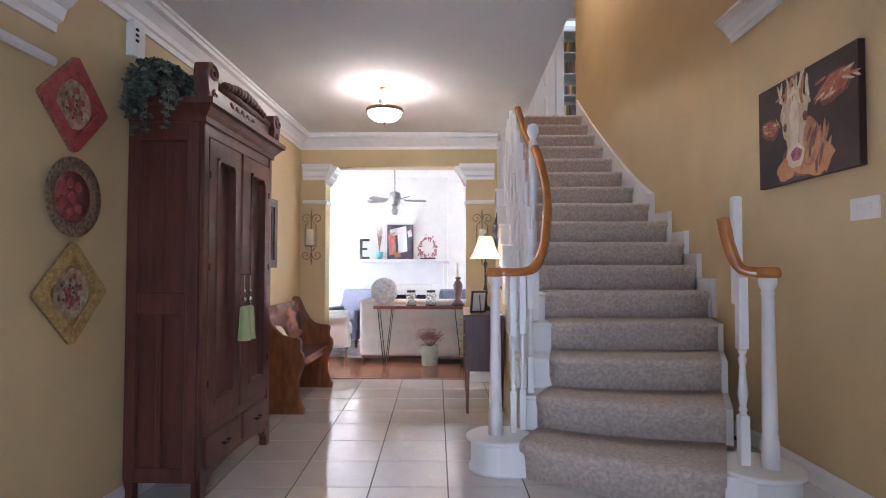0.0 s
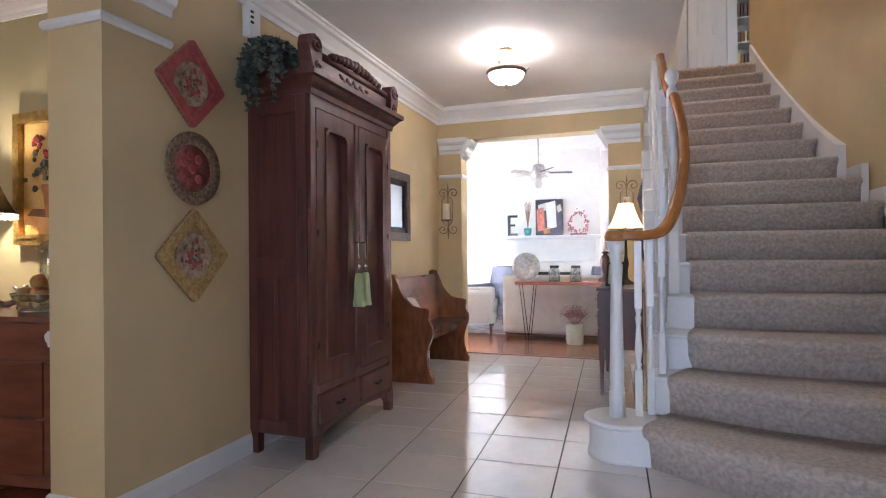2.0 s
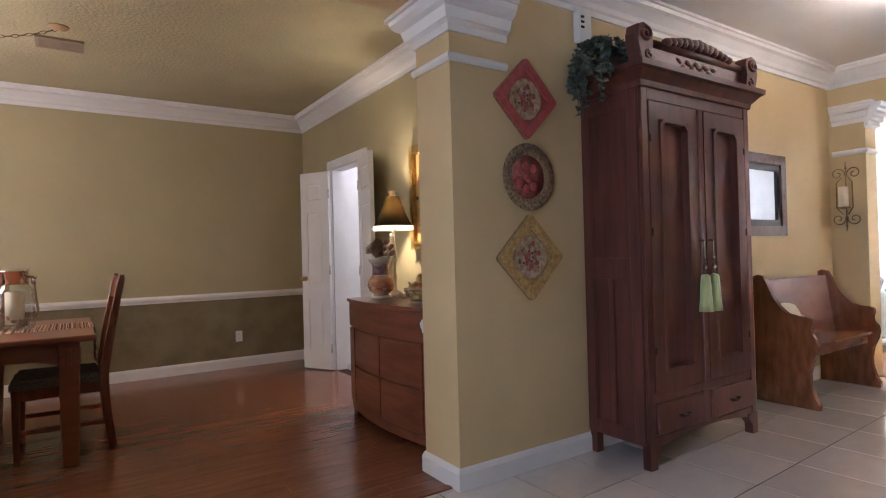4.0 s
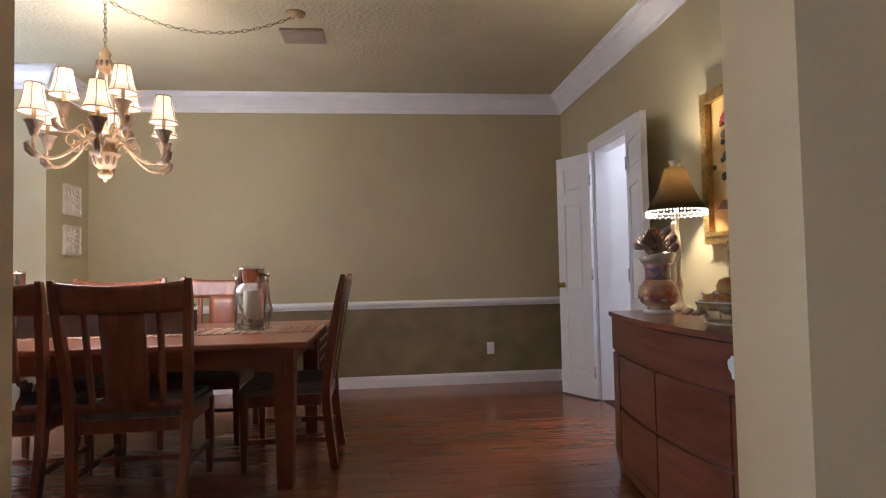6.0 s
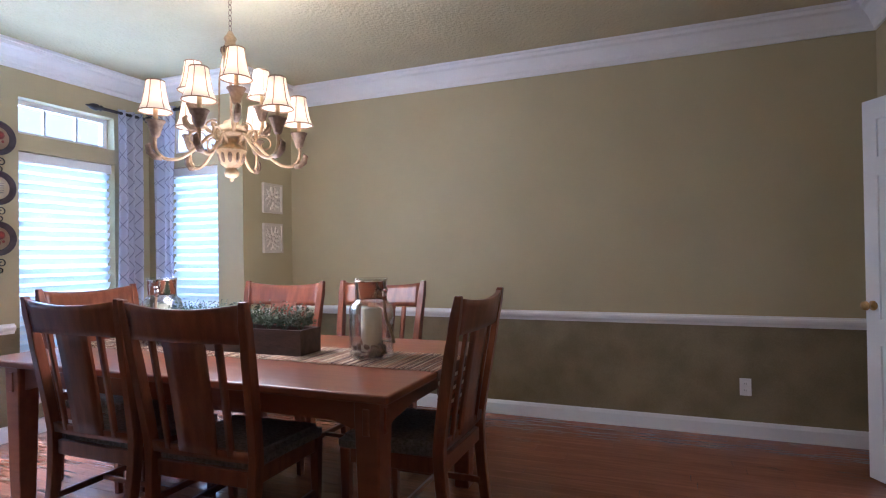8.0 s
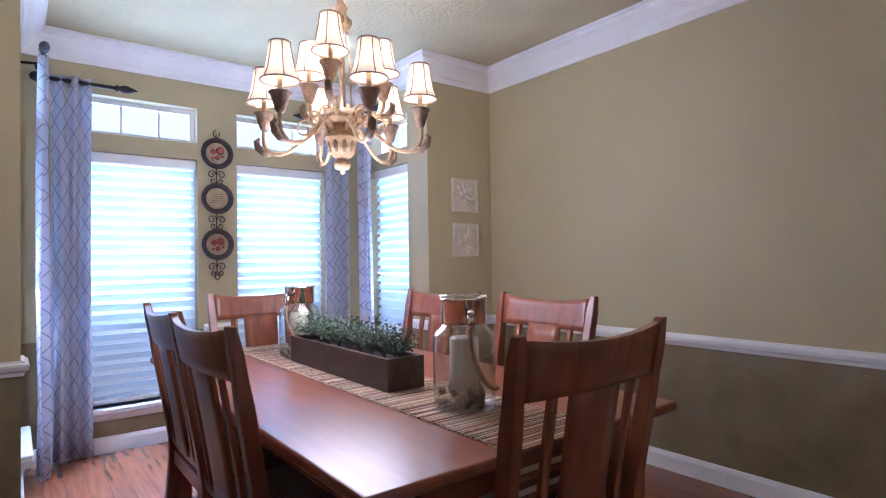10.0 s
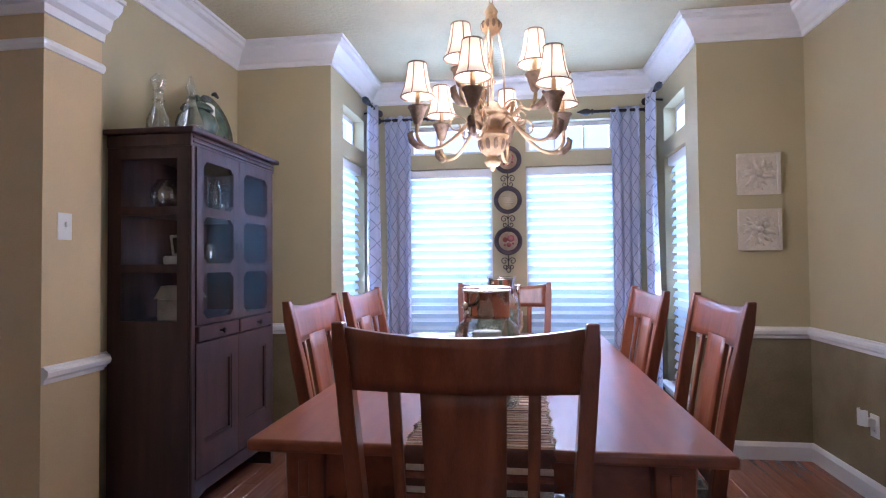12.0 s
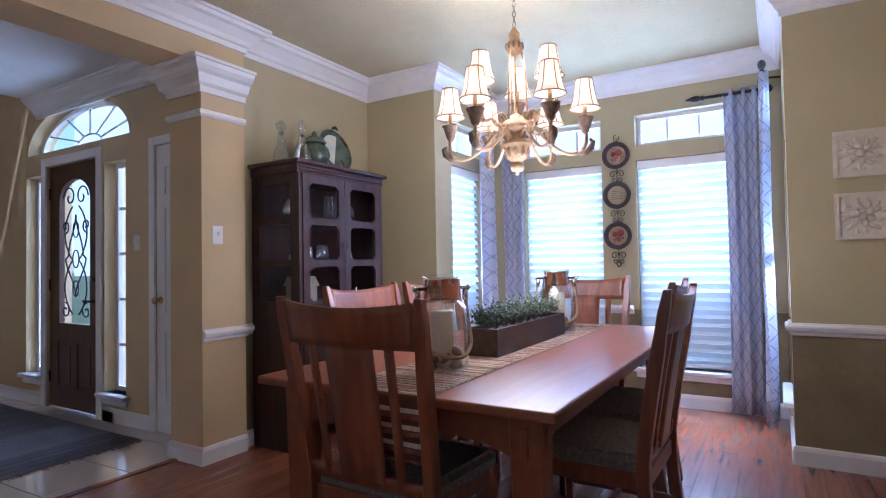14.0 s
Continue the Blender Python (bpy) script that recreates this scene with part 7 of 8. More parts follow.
for x, y, z in ((0.135, -0.02, 0.395), (0.130, 0.02, 0.315), (0.06, 0.05, 0.36)):
    st = part("dried_stem", tube([(0.02, 0, 0.26), (x * 0.6, y * 0.6, 0.25 + (z - 0.25) * 0.6), (x, y, z)], 0.003, 5), DRY, vs)
    bm = bmesh.new()
    bmesh.ops.create_icosphere(bm, subdivisions=2, radius=1, matrix=pose(x + 0.01, y, z + 0.01, 0, 60, 0) @ Matrix.Diagonal((0.019, 0.019, 0.033, 1)))
    part("seed_pod", bm, DRY, st)
for i, (x, y) in enumerate(((-2.40, 2.93), (-2.34, 2.95))):
    c = thing("pine_cone", pose(x, y, BZ + 0.018, 0, 80, 20 * i), "small dried brown seed pod lying on the buffet", "dried pod", "pods on the buffet")
    part("cone", lathe([(0.004, -0.05), (0.016, -0.03), (0.018, 0.0), (0.014, 0.03), (0.004, 0.05)], 10), DRY, c)
pot = thing("pewter_teapot", pose(-2.17, 2.93, BZ), "small pewter footed teapot on the buffet", "teapot")
part("body", lathe([(0.012, 0.035), (0.04, 0.045), (0.05, 0.075), (0.042, 0.10), (0.018, 0.11), (0.008, 0.125)], 18), PEWTER, pot)
part("spout", tube([(-0.045, 0, 0.08), (-0.075, 0, 0.10), (-0.10, 0, 0.115)], [0.012, 0.008, 0.007], 8), PEWTER, pot)
for k in range(3):
    a = k * 2.09
    part("foot", tube([(0.03 * math.cos(a), 0.03 * math.sin(a), 0.05), (0.04 * math.cos(a), 0.04 * math.sin(a), 0.0)], 0.005, 6), PEWTER, pot)
cl = thing("glass_apothecary_jar", pose(-2.06, 3.06, BZ), "tall clear glass lidded jar", "jar")
part("body", lathe([(0.10, 0), (0.115, 0.01), (0.118, 0.30), (0.112, 0.315), (0.108, 0.31), (0.112, 0.012), (0.02, 0.008)], 28), VESSEL, cl)
part("lid", lathe([(0.130, 0.315), (0.132, 0.325), (0.11, 0.345), (0.06, 0.375), (0.02, 0.385), (0.028, 0.41), (0.016, 0.435), (0.004, 0.44)], 28), VESSEL, cl)
bw_ = thing("fruit_bowl", pose(-1.96, 2.87, BZ), "glass bowl on a wire stand", "bowl")
part("bowl", lathe([(0.04, 0.005), (0.09, 0.012), (0.125, 0.05), (0.135, 0.09), (0.130, 0.09), (0.118, 0.05), (0.085, 0.018), (0.02, 0.012)], 24), VESSEL, bw_)
part("rim_wire", tube([(0.136 * math.cos(i * 0.314), 0.136 * math.sin(i * 0.314), 0.09) for i in range(20)], 0.004, 6, closed=True), PEWTER, bw_)
part("base_wire", tube([(0.10 * math.cos(i * 0.314), 0.10 * math.sin(i * 0.314), 0.004) for i in range(20)], 0.004, 6, closed=True), PEWTER, bw_)
FRUIT = mat("red_yellow_apple", (0.30, 0.025, 0.022), 0.35, scale=5, bump=0.0, col2=(0.42, 0.30, 0.06), coat=0.3)
for k, (x, y, z) in enumerate(((-0.06, -0.04, 0.085), (0.05, -0.05, 0.085), (0.0, 0.06, 0.088), (-0.01, -0.01, 0.145), (0.07, 0.04, 0.10))):
    a = thing("apple", pose(-1.96 + x, 2.87 + y, BZ + z, 20 * k, 15 * k, 40 * k), "red and yellow apple in the glass bowl", "apple", "apples in the bowl")
    part("fruit", lathe([(0.006, -0.030), (0.024, -0.036), (0.042, -0.015), (0.044, 0.010), (0.034, 0.032), (0.014, 0.036), (0.004, 0.028)], 18), FRUIT, a)
    part("stem", tube([(0, 0, 0.028), (0.003, 0, 0.045)], 0.0022, 5), DRY, a)
# framed flower painting
GOLD = mat("antique_gold_leaf", (0.48, 0.32, 0.10), 0.38, 0.85, var=0.3, scale=18, bump=0.6, bscale=60)
fp = thing("flower_painting", pose(-2.30, YN, 1.60), "still-life flower painting in an ornate gold frame", "painting")
OUTL = [(-0.34, -0.40), (0.34, -0.40), (0.34, 0.40), (-0.34, 0.40)]
part("frame", ring_prism(OUTL, [(x * 0.86, y * 0.88) for x, y in OUTL], -0.045, 0.0, 'y'), GOLD, fp)
part("inner_moulding", ring_prism([(x * 0.88, y * 0.90) for x, y in OUTL], [(x * 0.82, y * 0.84) for x, y in OUTL], -0.052, -0.01, 'y'), GOLD, fp)
part("canvas", box(-0.29, 0.29, -0.018, -0.004, -0.35, 0.35), mat("ochre_oil_paint", (0.55, 0.30, 0.07), 0.5, scale=5, bump=0.3, bscale=50, col2=(0.66, 0.46, 0.16)), fp)
CRIMSON = mat("bright_red_oil_paint", (0.46, 0.05, 0.04), 0.5, var=0.3, scale=20)
LEAFP = mat("dark_green_oil_paint", (0.05, 0.065, 0.03), 0.5, var=0.4, scale=16)
TERRA = mat("terracotta_oil_paint", (0.42, 0.16, 0.05), 0.5, var=0.25, scale=8)
GLOWP = mat("warm_orange_oil_paint", (0.60, 0.27, 0.06), 0.5, scale=6, bump=0.3, bscale=50, col2=(0.72, 0.42, 0.14))
SHADOWP = mat("brown_shadow_oil_paint", (0.20, 0.09, 0.03), 0.5, var=0.3, scale=8)
PALEP = mat("pale_yellow_oil_paint", (0.70, 0.52, 0.20), 0.5, scale=5, bump=0.3, bscale=50, col2=(0.76, 0.62, 0.32))
part("painted_table", box(-0.279, 0.279, -0.0192, -0.0178, -0.335, -0.17), GLOWP, fp)
part("painted_light", prism([(0.10, -0.17), (0.279, -0.17), (0.279, 0.335), (0.16, 0.335)], -0.0190, -0.0178, 'y'), PALEP, fp)
part("painted_shadow", prism([(-0.25, -0.22), (-0.03, -0.24), (0.02, -0.19), (-0.20, -0.18)], -0.0200, -0.0190, 'y'), SHADOWP, fp)
part("painted_pot", prism([(-0.085, -0.235), (0.065, -0.235), (0.095, -0.06), (-0.115, -0.06)], -0.0212, -0.018, 'y'), TERRA, fp)
part("painted_pot_rim", prism([(-0.125, -0.075), (0.105, -0.075), (0.105, -0.035), (-0.125, -0.035)], -0.0218, -0.018, 'y'), TERRA, fp)
rnd = random.Random(8)
for k in range(64):
    x, z, r = rnd.gauss(-0.01, 0.095), 0.045 + rnd.gauss(0.0, 0.06), 0.010 + 0.016 * rnd.random()
    part("painted_leaf", lathe([(r, -0.0222 - 0.0002 * (k % 8)), (r * 0.9, -0.0185)], 7, (x, 0, max(z, -0.06)), axis='y'), (LEAFP, OLIVE, LEAFP)[k % 3], fp)
for bx, bz, spread in ((-0.05, 0.13, 0.035), (0.10, 0.16, 0.03), (0.17, 0.10, 0.025), (0.02, 0.24, 0.022), (-0.15, 0.22, 0.028), (0.14, 0.24, 0.02)):
    for k in range(13):
        x, z, r = bx + rnd.gauss(0, spread), bz + rnd.gauss(0, spread * 0.7), 0.007 + 0.010 * rnd.random()
        part("painted_bloom", lathe([(r, -0.0246 - 0.0002 * (k % 6)), (r * 0.9, -0.0185)], 8, (x, 0, z), axis='y'), (POPPY, CRIMSON, POPPY)[k % 3], fp)

# ---- hall: wall plates, box, mirror, sconces, lamp ----
REDGLAZE = mat("red_floral_glaze", (0.33, 0.045, 0.045), 0.35, scale=26, bump=0.05, col2=(0.46, 0.10, 0.09), coat=0.3)
YELGLAZE = mat("yellow_floral_glaze", (0.33, 0.19, 0.055), 0.35, scale=44, bump=0.05, col2=(0.56, 0.39, 0.14), coat=0.3)
CREAMFLOR = mat("cream_floral_glaze", (0.56, 0.46, 0.31), 0.35, scale=34, bump=0.05, col2=(0.26, 0.13, 0.07), coat=0.3)
LEOPARD = mat("brown_mottled_glaze", (0.075, 0.048, 0.028), 0.4, scale=60, bump=0.05, col2=(0.34, 0.23, 0.13), coat=0.2)
MAROON = mat("maroon_floral_glaze", (0.13, 0.014, 0.014), 0.35, scale=22, bump=0.05, col2=(0.36, 0.12, 0.10), coat=0.3)


def square_tray(y, z, half, rim, face, label, spin=45):
    t = thing("wall_plate", pose(XE, y, z), label, "plate", "plates on the hall wall")
    o = [(a * half, b * half) for a, b in ((-1, -1), (1, -1), (1, 1), (-1, 1))]
    ca, sa = math.cos(radians(spin)), math.sin(radians(spin))

    def turn(pts, k):
        return [((x * ca - y_ * sa) * k, (x * sa + y_ * ca) * k) for x, y_ in pts]
    rd = rounded(-half, half, -half, half, half * 0.12, 3)
    part("rim", ring_prism(turn(rd, 1.0), turn(rd, 0.70), 0.018, 0.032, 'x'), rim, t)
    # dark band added round the rim as the plate's shadow outline
    part("rim_shadow_band", ring_prism(turn(rd, 1.012), turn(rd, 0.93), 0.008, 0.0178, 'x'), LEOPARD, t, "dark band standing in for the plate's shadow edge")
    part("base", prism(turn(rd, 0.98), 0.0, 0.0118, 'x'), rim, t)
    part("medallion", lathe([(half * 0.70, 0.0120), (half * 0.71, 0.018), (half * 0.66, 0.0205), (half * 0.62, 0.0165), (0.01, 0.0165)], 28, (0, 0, 0), axis='x'), face, t)
    for k in range(26):
        a = k * 2.4
        r = half * (0.10 + 0.42 * ((k * 5) % 7) / 7)
        part("painted_flower", lathe([(0.008 + 0.004 * (k % 3), 0.0165), (0.007, 0.0185), (0.003, 0.0187)], 7, (0, r * math.cos(a), r * math.sin(a)), axis='x'), (MAROON, LEOPARD, REDGLAZE)[k % 3], t)
    return t


square_tray(3.03, 1.985, 0.158, REDGLAZE, CREAMFLOR, "red square plate with cream floral centre hung as a diamond")
square_tray(3.035, 1.132, 0.167, YELGLAZE, CREAMFLOR, "yellow square plate with floral centre hung as a diamond")
rp_ = thing("wall_plate", pose(XE, 3.035, 1.565), "round maroon floral plate with mottled brown rim", "plate", "plates on the hall wall")
part("rim", lathe([(0.10, 0.0), (0.165, 0.012), (0.182, 0.022), (0.180, 0.027), (0.118, 0.016), (0.112, 0.010)], 36, (0, 0, 0), axis='x'), LEOPARD, rp_)
part("centre", lathe([(0.01, 0.004), (0.118, 0.006), (0.118, 0.0155), (0.01, 0.012)], 36, (0, 0, 0), axis='x'), MAROON, rp_)
for k in range(7):
    a = k * 0.9
    part("painted_rose", lathe([(0.026, 0.0125), (0.020, 0.0185), (0.004, 0.0175)], 9, (0, 0.065 * math.cos(a) * (k > 0), 0.065 * math.sin(a) * (k > 0)), axis='x'), REDGLAZE, rp_)
al = thing("alarm_box", pose(XE, 3.49, 2.47), "white plastic alarm siren box high on the wall", "alarm box")
part("housing", prism([(0.0, -0.055), (0.038, -0.045), (0.045, 0.045), (0.0, 0.055)], -0.10, 0.10, 'z', None, 0.006), PORCELAIN, al)
for k in range(3):
    part("grille_slot", box(0.040, 0.0465, -0.036, -0.014, 0.040 - 0.030 * k, 0.052 - 0.030 * k), BLACKIRON, al)
# ivy on the armoire
IVY = mat("variegated_ivy", (0.030, 0.050, 0.030), 0.5, scale=45, bump=0.1, col2=(0.20, 0.22, 0.17), per_piece=0.2)
iv = thing("ivy_plant", pose(-0.985, 3.555, 2.132) @ Matrix.Diagonal((1.15, 1.35, 0.95, 1)), "artificial variegated ivy trailing over the armoire top", "plant")
part("pot", lathe([(0.06, 0), (0.075, 0.01), (0.09, 0.09), (0.085, 0.095), (0.02, 0.09)], 18), PLANTERWOOD, iv)
rnd = random.Random(21)


def ivy_leaf(bm, p, d, s):
    d = Vector(d).normalized()
    t = d.cross(Vector((rnd.gauss(0, 1), rnd.gauss(0, 1), rnd.gauss(0, 1)))).normalized()
    n = d.cross(t)
    out = [(0, 0), (0.25, 0.45), (0.5, 0.30), (0.62, 0.55), (0.75, 0.22), (1.0, 0.0), (0.75, -0.22), (0.62, -0.55), (0.5, -0.30), (0.25, -0.45)]
    bm.faces.new([bm.verts.new(p + d * a * s + t * b * s + n * (0.10 * s * abs(b))) for a, b in out])


for k in range(34):
    a = rnd.random() * 2 * math.pi
    reach = 0.10 + 0.14 * rnd.random()
    drop = -0.23 * rnd.random() if (math.sin(a) < -0.3) else 0.02
    reach = reach if drop > 0 else 0.11 + 0.06 * rnd.random()
    x1, y1 = reach * math.cos(a) * 0.8, min(reach * math.sin(a), 0.3)
    y1 = min(y1, -0.115 - 0.06 * rnd.random()) if drop < -0.03 else y1
    pts = smooth_path([(0, 0, 0.09), (x1 * 0.4, y1 * 0.5, 0.17 + 0.05 * rnd.random()), (max(x1, -0.10), y1, 0.10 * rnd.random() + 0.04), (max(x1 * 1.15, -0.11), y1 * 1.1, drop)], 6)
    bm = bm_new()
    tube(pts, 0.0018, 4, bm)
    for p in pts[3:]:
        for _ in range(3):
            d = Vector((rnd.gauss(0, 1), rnd.gauss(0, 1), rnd.gauss(-0.2, 0.8)))
            if p.x < -0.085:
                d.x = abs(d.x)
            ivy_leaf(bm, p, d, 0.020 + 0.018 * rnd.random())
    part("trailing_stem", bm, IVY, iv, "trailing stem with pale-edged leaves")
# tassels on the armoire door pulls
GREENSILK = mat("pale_green_silk", (0.34, 0.40, 0.13), 0.6, scale=30, bump=0.5, bscale=160, stretch=(1, 1, 0.1), col2=(0.50, 0.56, 0.26), sheen=0.4)
for y in (3.965, 4.055):
    ts_ = thing("tassel", pose(-0.705, y, 0.80), "pale green silk tassel with glass beads", "tassel", "tassels on the armoire")
    part("skirt", lathe([(0.012, 0.21), (0.024, 0.20), (0.028, 0.16), (0.034, 0.05), (0.040, 0.0), (0.030, 0.004)], 20), GREENSILK, ts_)
    for k, r in enumerate((0.012, 0.015, 0.011, 0.008)):
        part("bead", lathe([(0.003, -r), (r, 0), (0.003, r)], 12, (0, 0, 0.225 + 0.026 * k)), CHROME if k % 2 else VESSEL, ts_)
    part("cord", tube([(0, 0, 0.31), (0, 0, 0.40)], 0.002, 5), GREENSILK, ts_)
    part("hook", tube([(0, 0, 0.40), (-0.02, 0, 0.405), (-0.03, 0, 0.40)], 0.004, 6), BLACKIRON, ts_)
# mirror
mi = thing("wall_mirror", pose(XE, 5.40, 1.56), "dark framed wall mirror with a grey mat border", "mirror")
MIRROR = mat("mirror_silver", (0.66, 0.71, 0.78), 0.02, 1.0, var=0.0, bump=0.0)
FRAMEDK = mat("tooled_bronze_frame", (0.075, 0.038, 0.026), 0.45, 0.0, var=0.4, scale=40, bump=0.6, bscale=90)


def frame4(hw_, hh_, w, lo, hi, axis):
    o = [(-hw_, -hh_), (hw_, -hh_), (hw_, hh_), (-hw_, hh_)]
    return ring_prism(o, [(x - math.copysign(w, x), y - math.copysign(w, y)) for x, y in o], lo, hi, axis)


part("frame", frame4(0.42, 0.32, 0.075, 0, 0.035, 'x'), FRAMEDK, mi)
part("inner_frame", frame4(0.35, 0.25, 0.055, 0.0, 0.020, 'x'), BLACKIRON, mi)
part("glass", box(0.004, 0.010, -0.30, 0.30, -0.20, 0.20), MIRROR, mi, "silvered mirror glass")


def sconce(x):
    s = thing("wall_sconce", pose(x, OW, 1.58), "scrolled bronze wall sconce with a pillar candle", "sconce", "hall sconces")
    IRON = ANTIQUEDARK
    part("spine", tube([(0, -0.015, -0.30), (0, -0.015, 0.30)], 0.006, 6), IRON, s)
    part("spike", lathe([(0.010, 0.24), (0.004, 0.31)], 8, (0, -0.015, 0)), IRON, s)
    part("spike", lathe([(0.004, -0.31), (0.010, -0.24)], 8, (0, -0.015, 0)), IRON, s)
    for sx in (-1, 1):
        part("scroll", tube([(sx * a, -0.015, b) for a, b in spiral(0.062, 0.20, 0.058, 0.010, 200, 200 - 480)], 0.0055, 6), IRON, s)
        part("scroll", tube([(sx * a, -0.015, b) for a, b in spiral(0.062, -0.20, 0.058, 0.010, 160, 160 + 480)], 0.0055, 6), IRON, s)
        part("side_bar", tube([(sx * 0.02, -0.03, 0.17), (sx * 0.06, -0.05, 0.12), (sx * 0.062, -0.05, -0.10), (sx * 0.02, -0.03, -0.16)], 0.005, 6), IRON, s)
    part("candle_plate", lathe([(0.01, -0.115), (0.055, -0.105), (0.058, -0.095), (0.01, -0.098)], 18, (0, -0.075, 0)), IRON, s)
    part("candle", lathe([(0.037, -0.095), (0.037, 0.075), (0.032, 0.08), (0.004, 0.074)], 18, (0, -0.075, 0)), WAX, s, "ivory pillar candle")


sconce(-1.02)
sconce(0.865)
FROST = mat("lit_frosted_glass", (0.95, 0.88, 0.74), 0.4, var=0.05, emit=7.0, emit_col=(1.0, 0.90, 0.72))
cl_ = thing("ceiling_light", pose(0.0, 5.10, CH) @ Matrix.Diagonal((0.86, 0.86, 0.85, 1)), "bronze semi-flush ceiling light with frosted bowl, lit", "ceiling light")
part("canopy", lathe([(0.065, 0), (0.065, -0.02), (0.02, -0.035), (0.012, -0.05), (0.012, -0.16)], 20), ANTIQUEDARK, cl_)
part("bowl", lathe([(0.165, -0.225), (0.150, -0.265), (0.11, -0.30), (0.05, -0.318), (0.01, -0.32)], 32), FROST, cl_, "glowing frosted glass bowl")
part("ring", lathe([(0.150, -0.195), (0.178, -0.20), (0.182, -0.215), (0.168, -0.232), (0.150, -0.228)], 32), ANTIQUEDARK, cl_)
part("finial", lathe([(0.012, -0.318), (0.018, -0.33), (0.008, -0.345), (0.003, -0.365)], 12), ANTIQUEDARK, cl_)
for k in range(3):
    a = radians(25 + 120 * k)
    part("arm", tube([(0.012 * math.cos(a), 0.012 * math.sin(a), -0.15), (0.12 * math.cos(a), 0.12 * math.sin(a), -0.17), (0.19 * math.cos(a), 0.19 * math.sin(a), -0.19), (0.21 * math.cos(a), 0.21 * math.sin(a), -0.165)], 0.007, 7), ANTIQUEDARK, cl_)
# cushion on the pew
cu = thing("throw_pillow", pose(-0.955, 5.62, 0.455, 0, -22, 10), "small cream and tan throw pillow on the pew", "pillow")
bm = bm_new()
add_box(bm, -0.045, 0.045, -0.15, 0.15, 0.0, 0.28)
bmesh.ops.subdivide_edges(bm, edges=bm.edges, cuts=5, use_grid_fill=True)
for v in bm.verts:
    f = (1 - (v.co.y / 0.15) ** 2) * (1 - ((v.co.z - 0.14) / 0.14) ** 2)
    v.co.x *= 0.25 + 1.1 * max(0, f) ** 0.5
for f in bm.faces:
    f.smooth = True
part("cover", bm, mat("cream_linen", (0.55, 0.44, 0.30), 0.95, scale=8, bump=0.5, bscale=200, col2=(0.66, 0.57, 0.44)), cu)
part("band", box(-0.052, 0.052, -0.151, 0.151, 0.125, 0.155, 0.01), mat("tan_linen", (0.36, 0.26, 0.16), 0.95), cu)
# abstracted canvas on the foyer wall
cv = thing("canvas_painting", pose(CW, 3.905, 2.098), "dark unframed canvas painted with cream and rust shapes", "painting")
part("canvas", box(-0.04, 0.0, -0.47, 0.47, -0.325, 0.325, 0.004), mat("black_brown_oil_paint", (0.022, 0.012, 0.014), 0.55, scale=4, bump=0.3, bscale=60, col2=(0.055, 0.022, 0.020)), cv)
RUST = mat("rust_oil_paint", (0.30, 0.10, 0.035), 0.5, scale=9, bump=0.5, bscale=50, col2=(0.46, 0.24, 0.10))
CREAMP = mat("cream_oil_paint", (0.50, 0.36, 0.20), 0.5, scale=12, bump=0.6, bscale=60, stretch=(1, 3, 1), col2=(0.68, 0.57, 0.42))
CRIM = mat("crimson_oil_paint", (0.34, 0.055, 0.045), 0.5, scale=16, bump=0.6, bscale=60, col2=(0.52, 0.20, 0.13))


def blob(y, z, ry, rz, d, material, tilt=0):
    n = 26
    pts = []
    for i in range(n):
        a = 2 * math.pi * i / n
        k = 1 + 0.06 * math.sin(5 * a) + 0.04 * math.sin(9 * a + 1)
        p, q = ry * k * math.cos(a), rz * k * math.sin(a)
        c, s = math.cos(radians(tilt)), math.sin(radians(tilt))
        pts.append((y + p * c - q * s, z + p * s + q * c))
    part("painted_shape", prism(pts, -0.0405 - d, -0.04, 'x'), material, cv)


# y grows towards the stairs
ROSE = mat("rose_oil_paint", (0.40, 0.10, 0.16), 0.5, var=0.3, scale=20)
IVORYP = mat("ivory_oil_paint", (0.62, 0.50, 0.34), 0.5, scale=14, bump=0.6, bscale=60, col2=(0.80, 0.72, 0.58))
UMBERP = mat("umber_oil_paint", (0.10, 0.035, 0.02), 0.5, scale=14, bump=0.6, bscale=60, col2=(0.22, 0.08, 0.04))
blob(-0.045, -0.20, 0.235, 0.115, 0.0004, UMBERP, 8)
ORANGEP = mat("orange_oil_paint", (0.46, 0.17, 0.05), 0.5, scale=9, bump=0.5, bscale=50, col2=(0.60, 0.32, 0.13))
blob(-0.06, -0.19, 0.215, 0.120, 0.0006, ORANGEP, 14)
blob(-0.03, -0.10, 0.185, 0.130, 0.0008, RUST, 30)
blob(0.16, -0.24, 0.10, 0.070, 0.0008, ORANGEP, -10)
blob(-0.29, 0.140, 0.150, 0.078, 0.0008, UMBERP, -14)
blob(-0.29, 0.150, 0.135, 0.058, 0.0010, CRIM, -14)
blob(0.335, 0.045, 0.105, 0.066, 0.0008, UMBERP, 18)
blob(0.335, 0.050, 0.085, 0.046, 0.0010, CRIM, 18)
blob(0.075, 0.075, 0.135, 0.165, 0.0012, CREAMP)
blob(0.065, -0.080, 0.085, 0.150, 0.0014, CREAMP)
blob(0.065, -0.170, 0.088, 0.075, 0.0016, IVORYP)
blob(0.070, 0.03, 0.045, 0.170, 0.0018, IVORYP)
blob(-0.035, 0.045, 0.022, 0.030, 0.0020, UMBERP)
blob(0.165, 0.020, 0.018, 0.028, 0.0020, UMBERP)
blob(0.055, -0.165, 0.056, 0.040, 0.0020, ROSE)
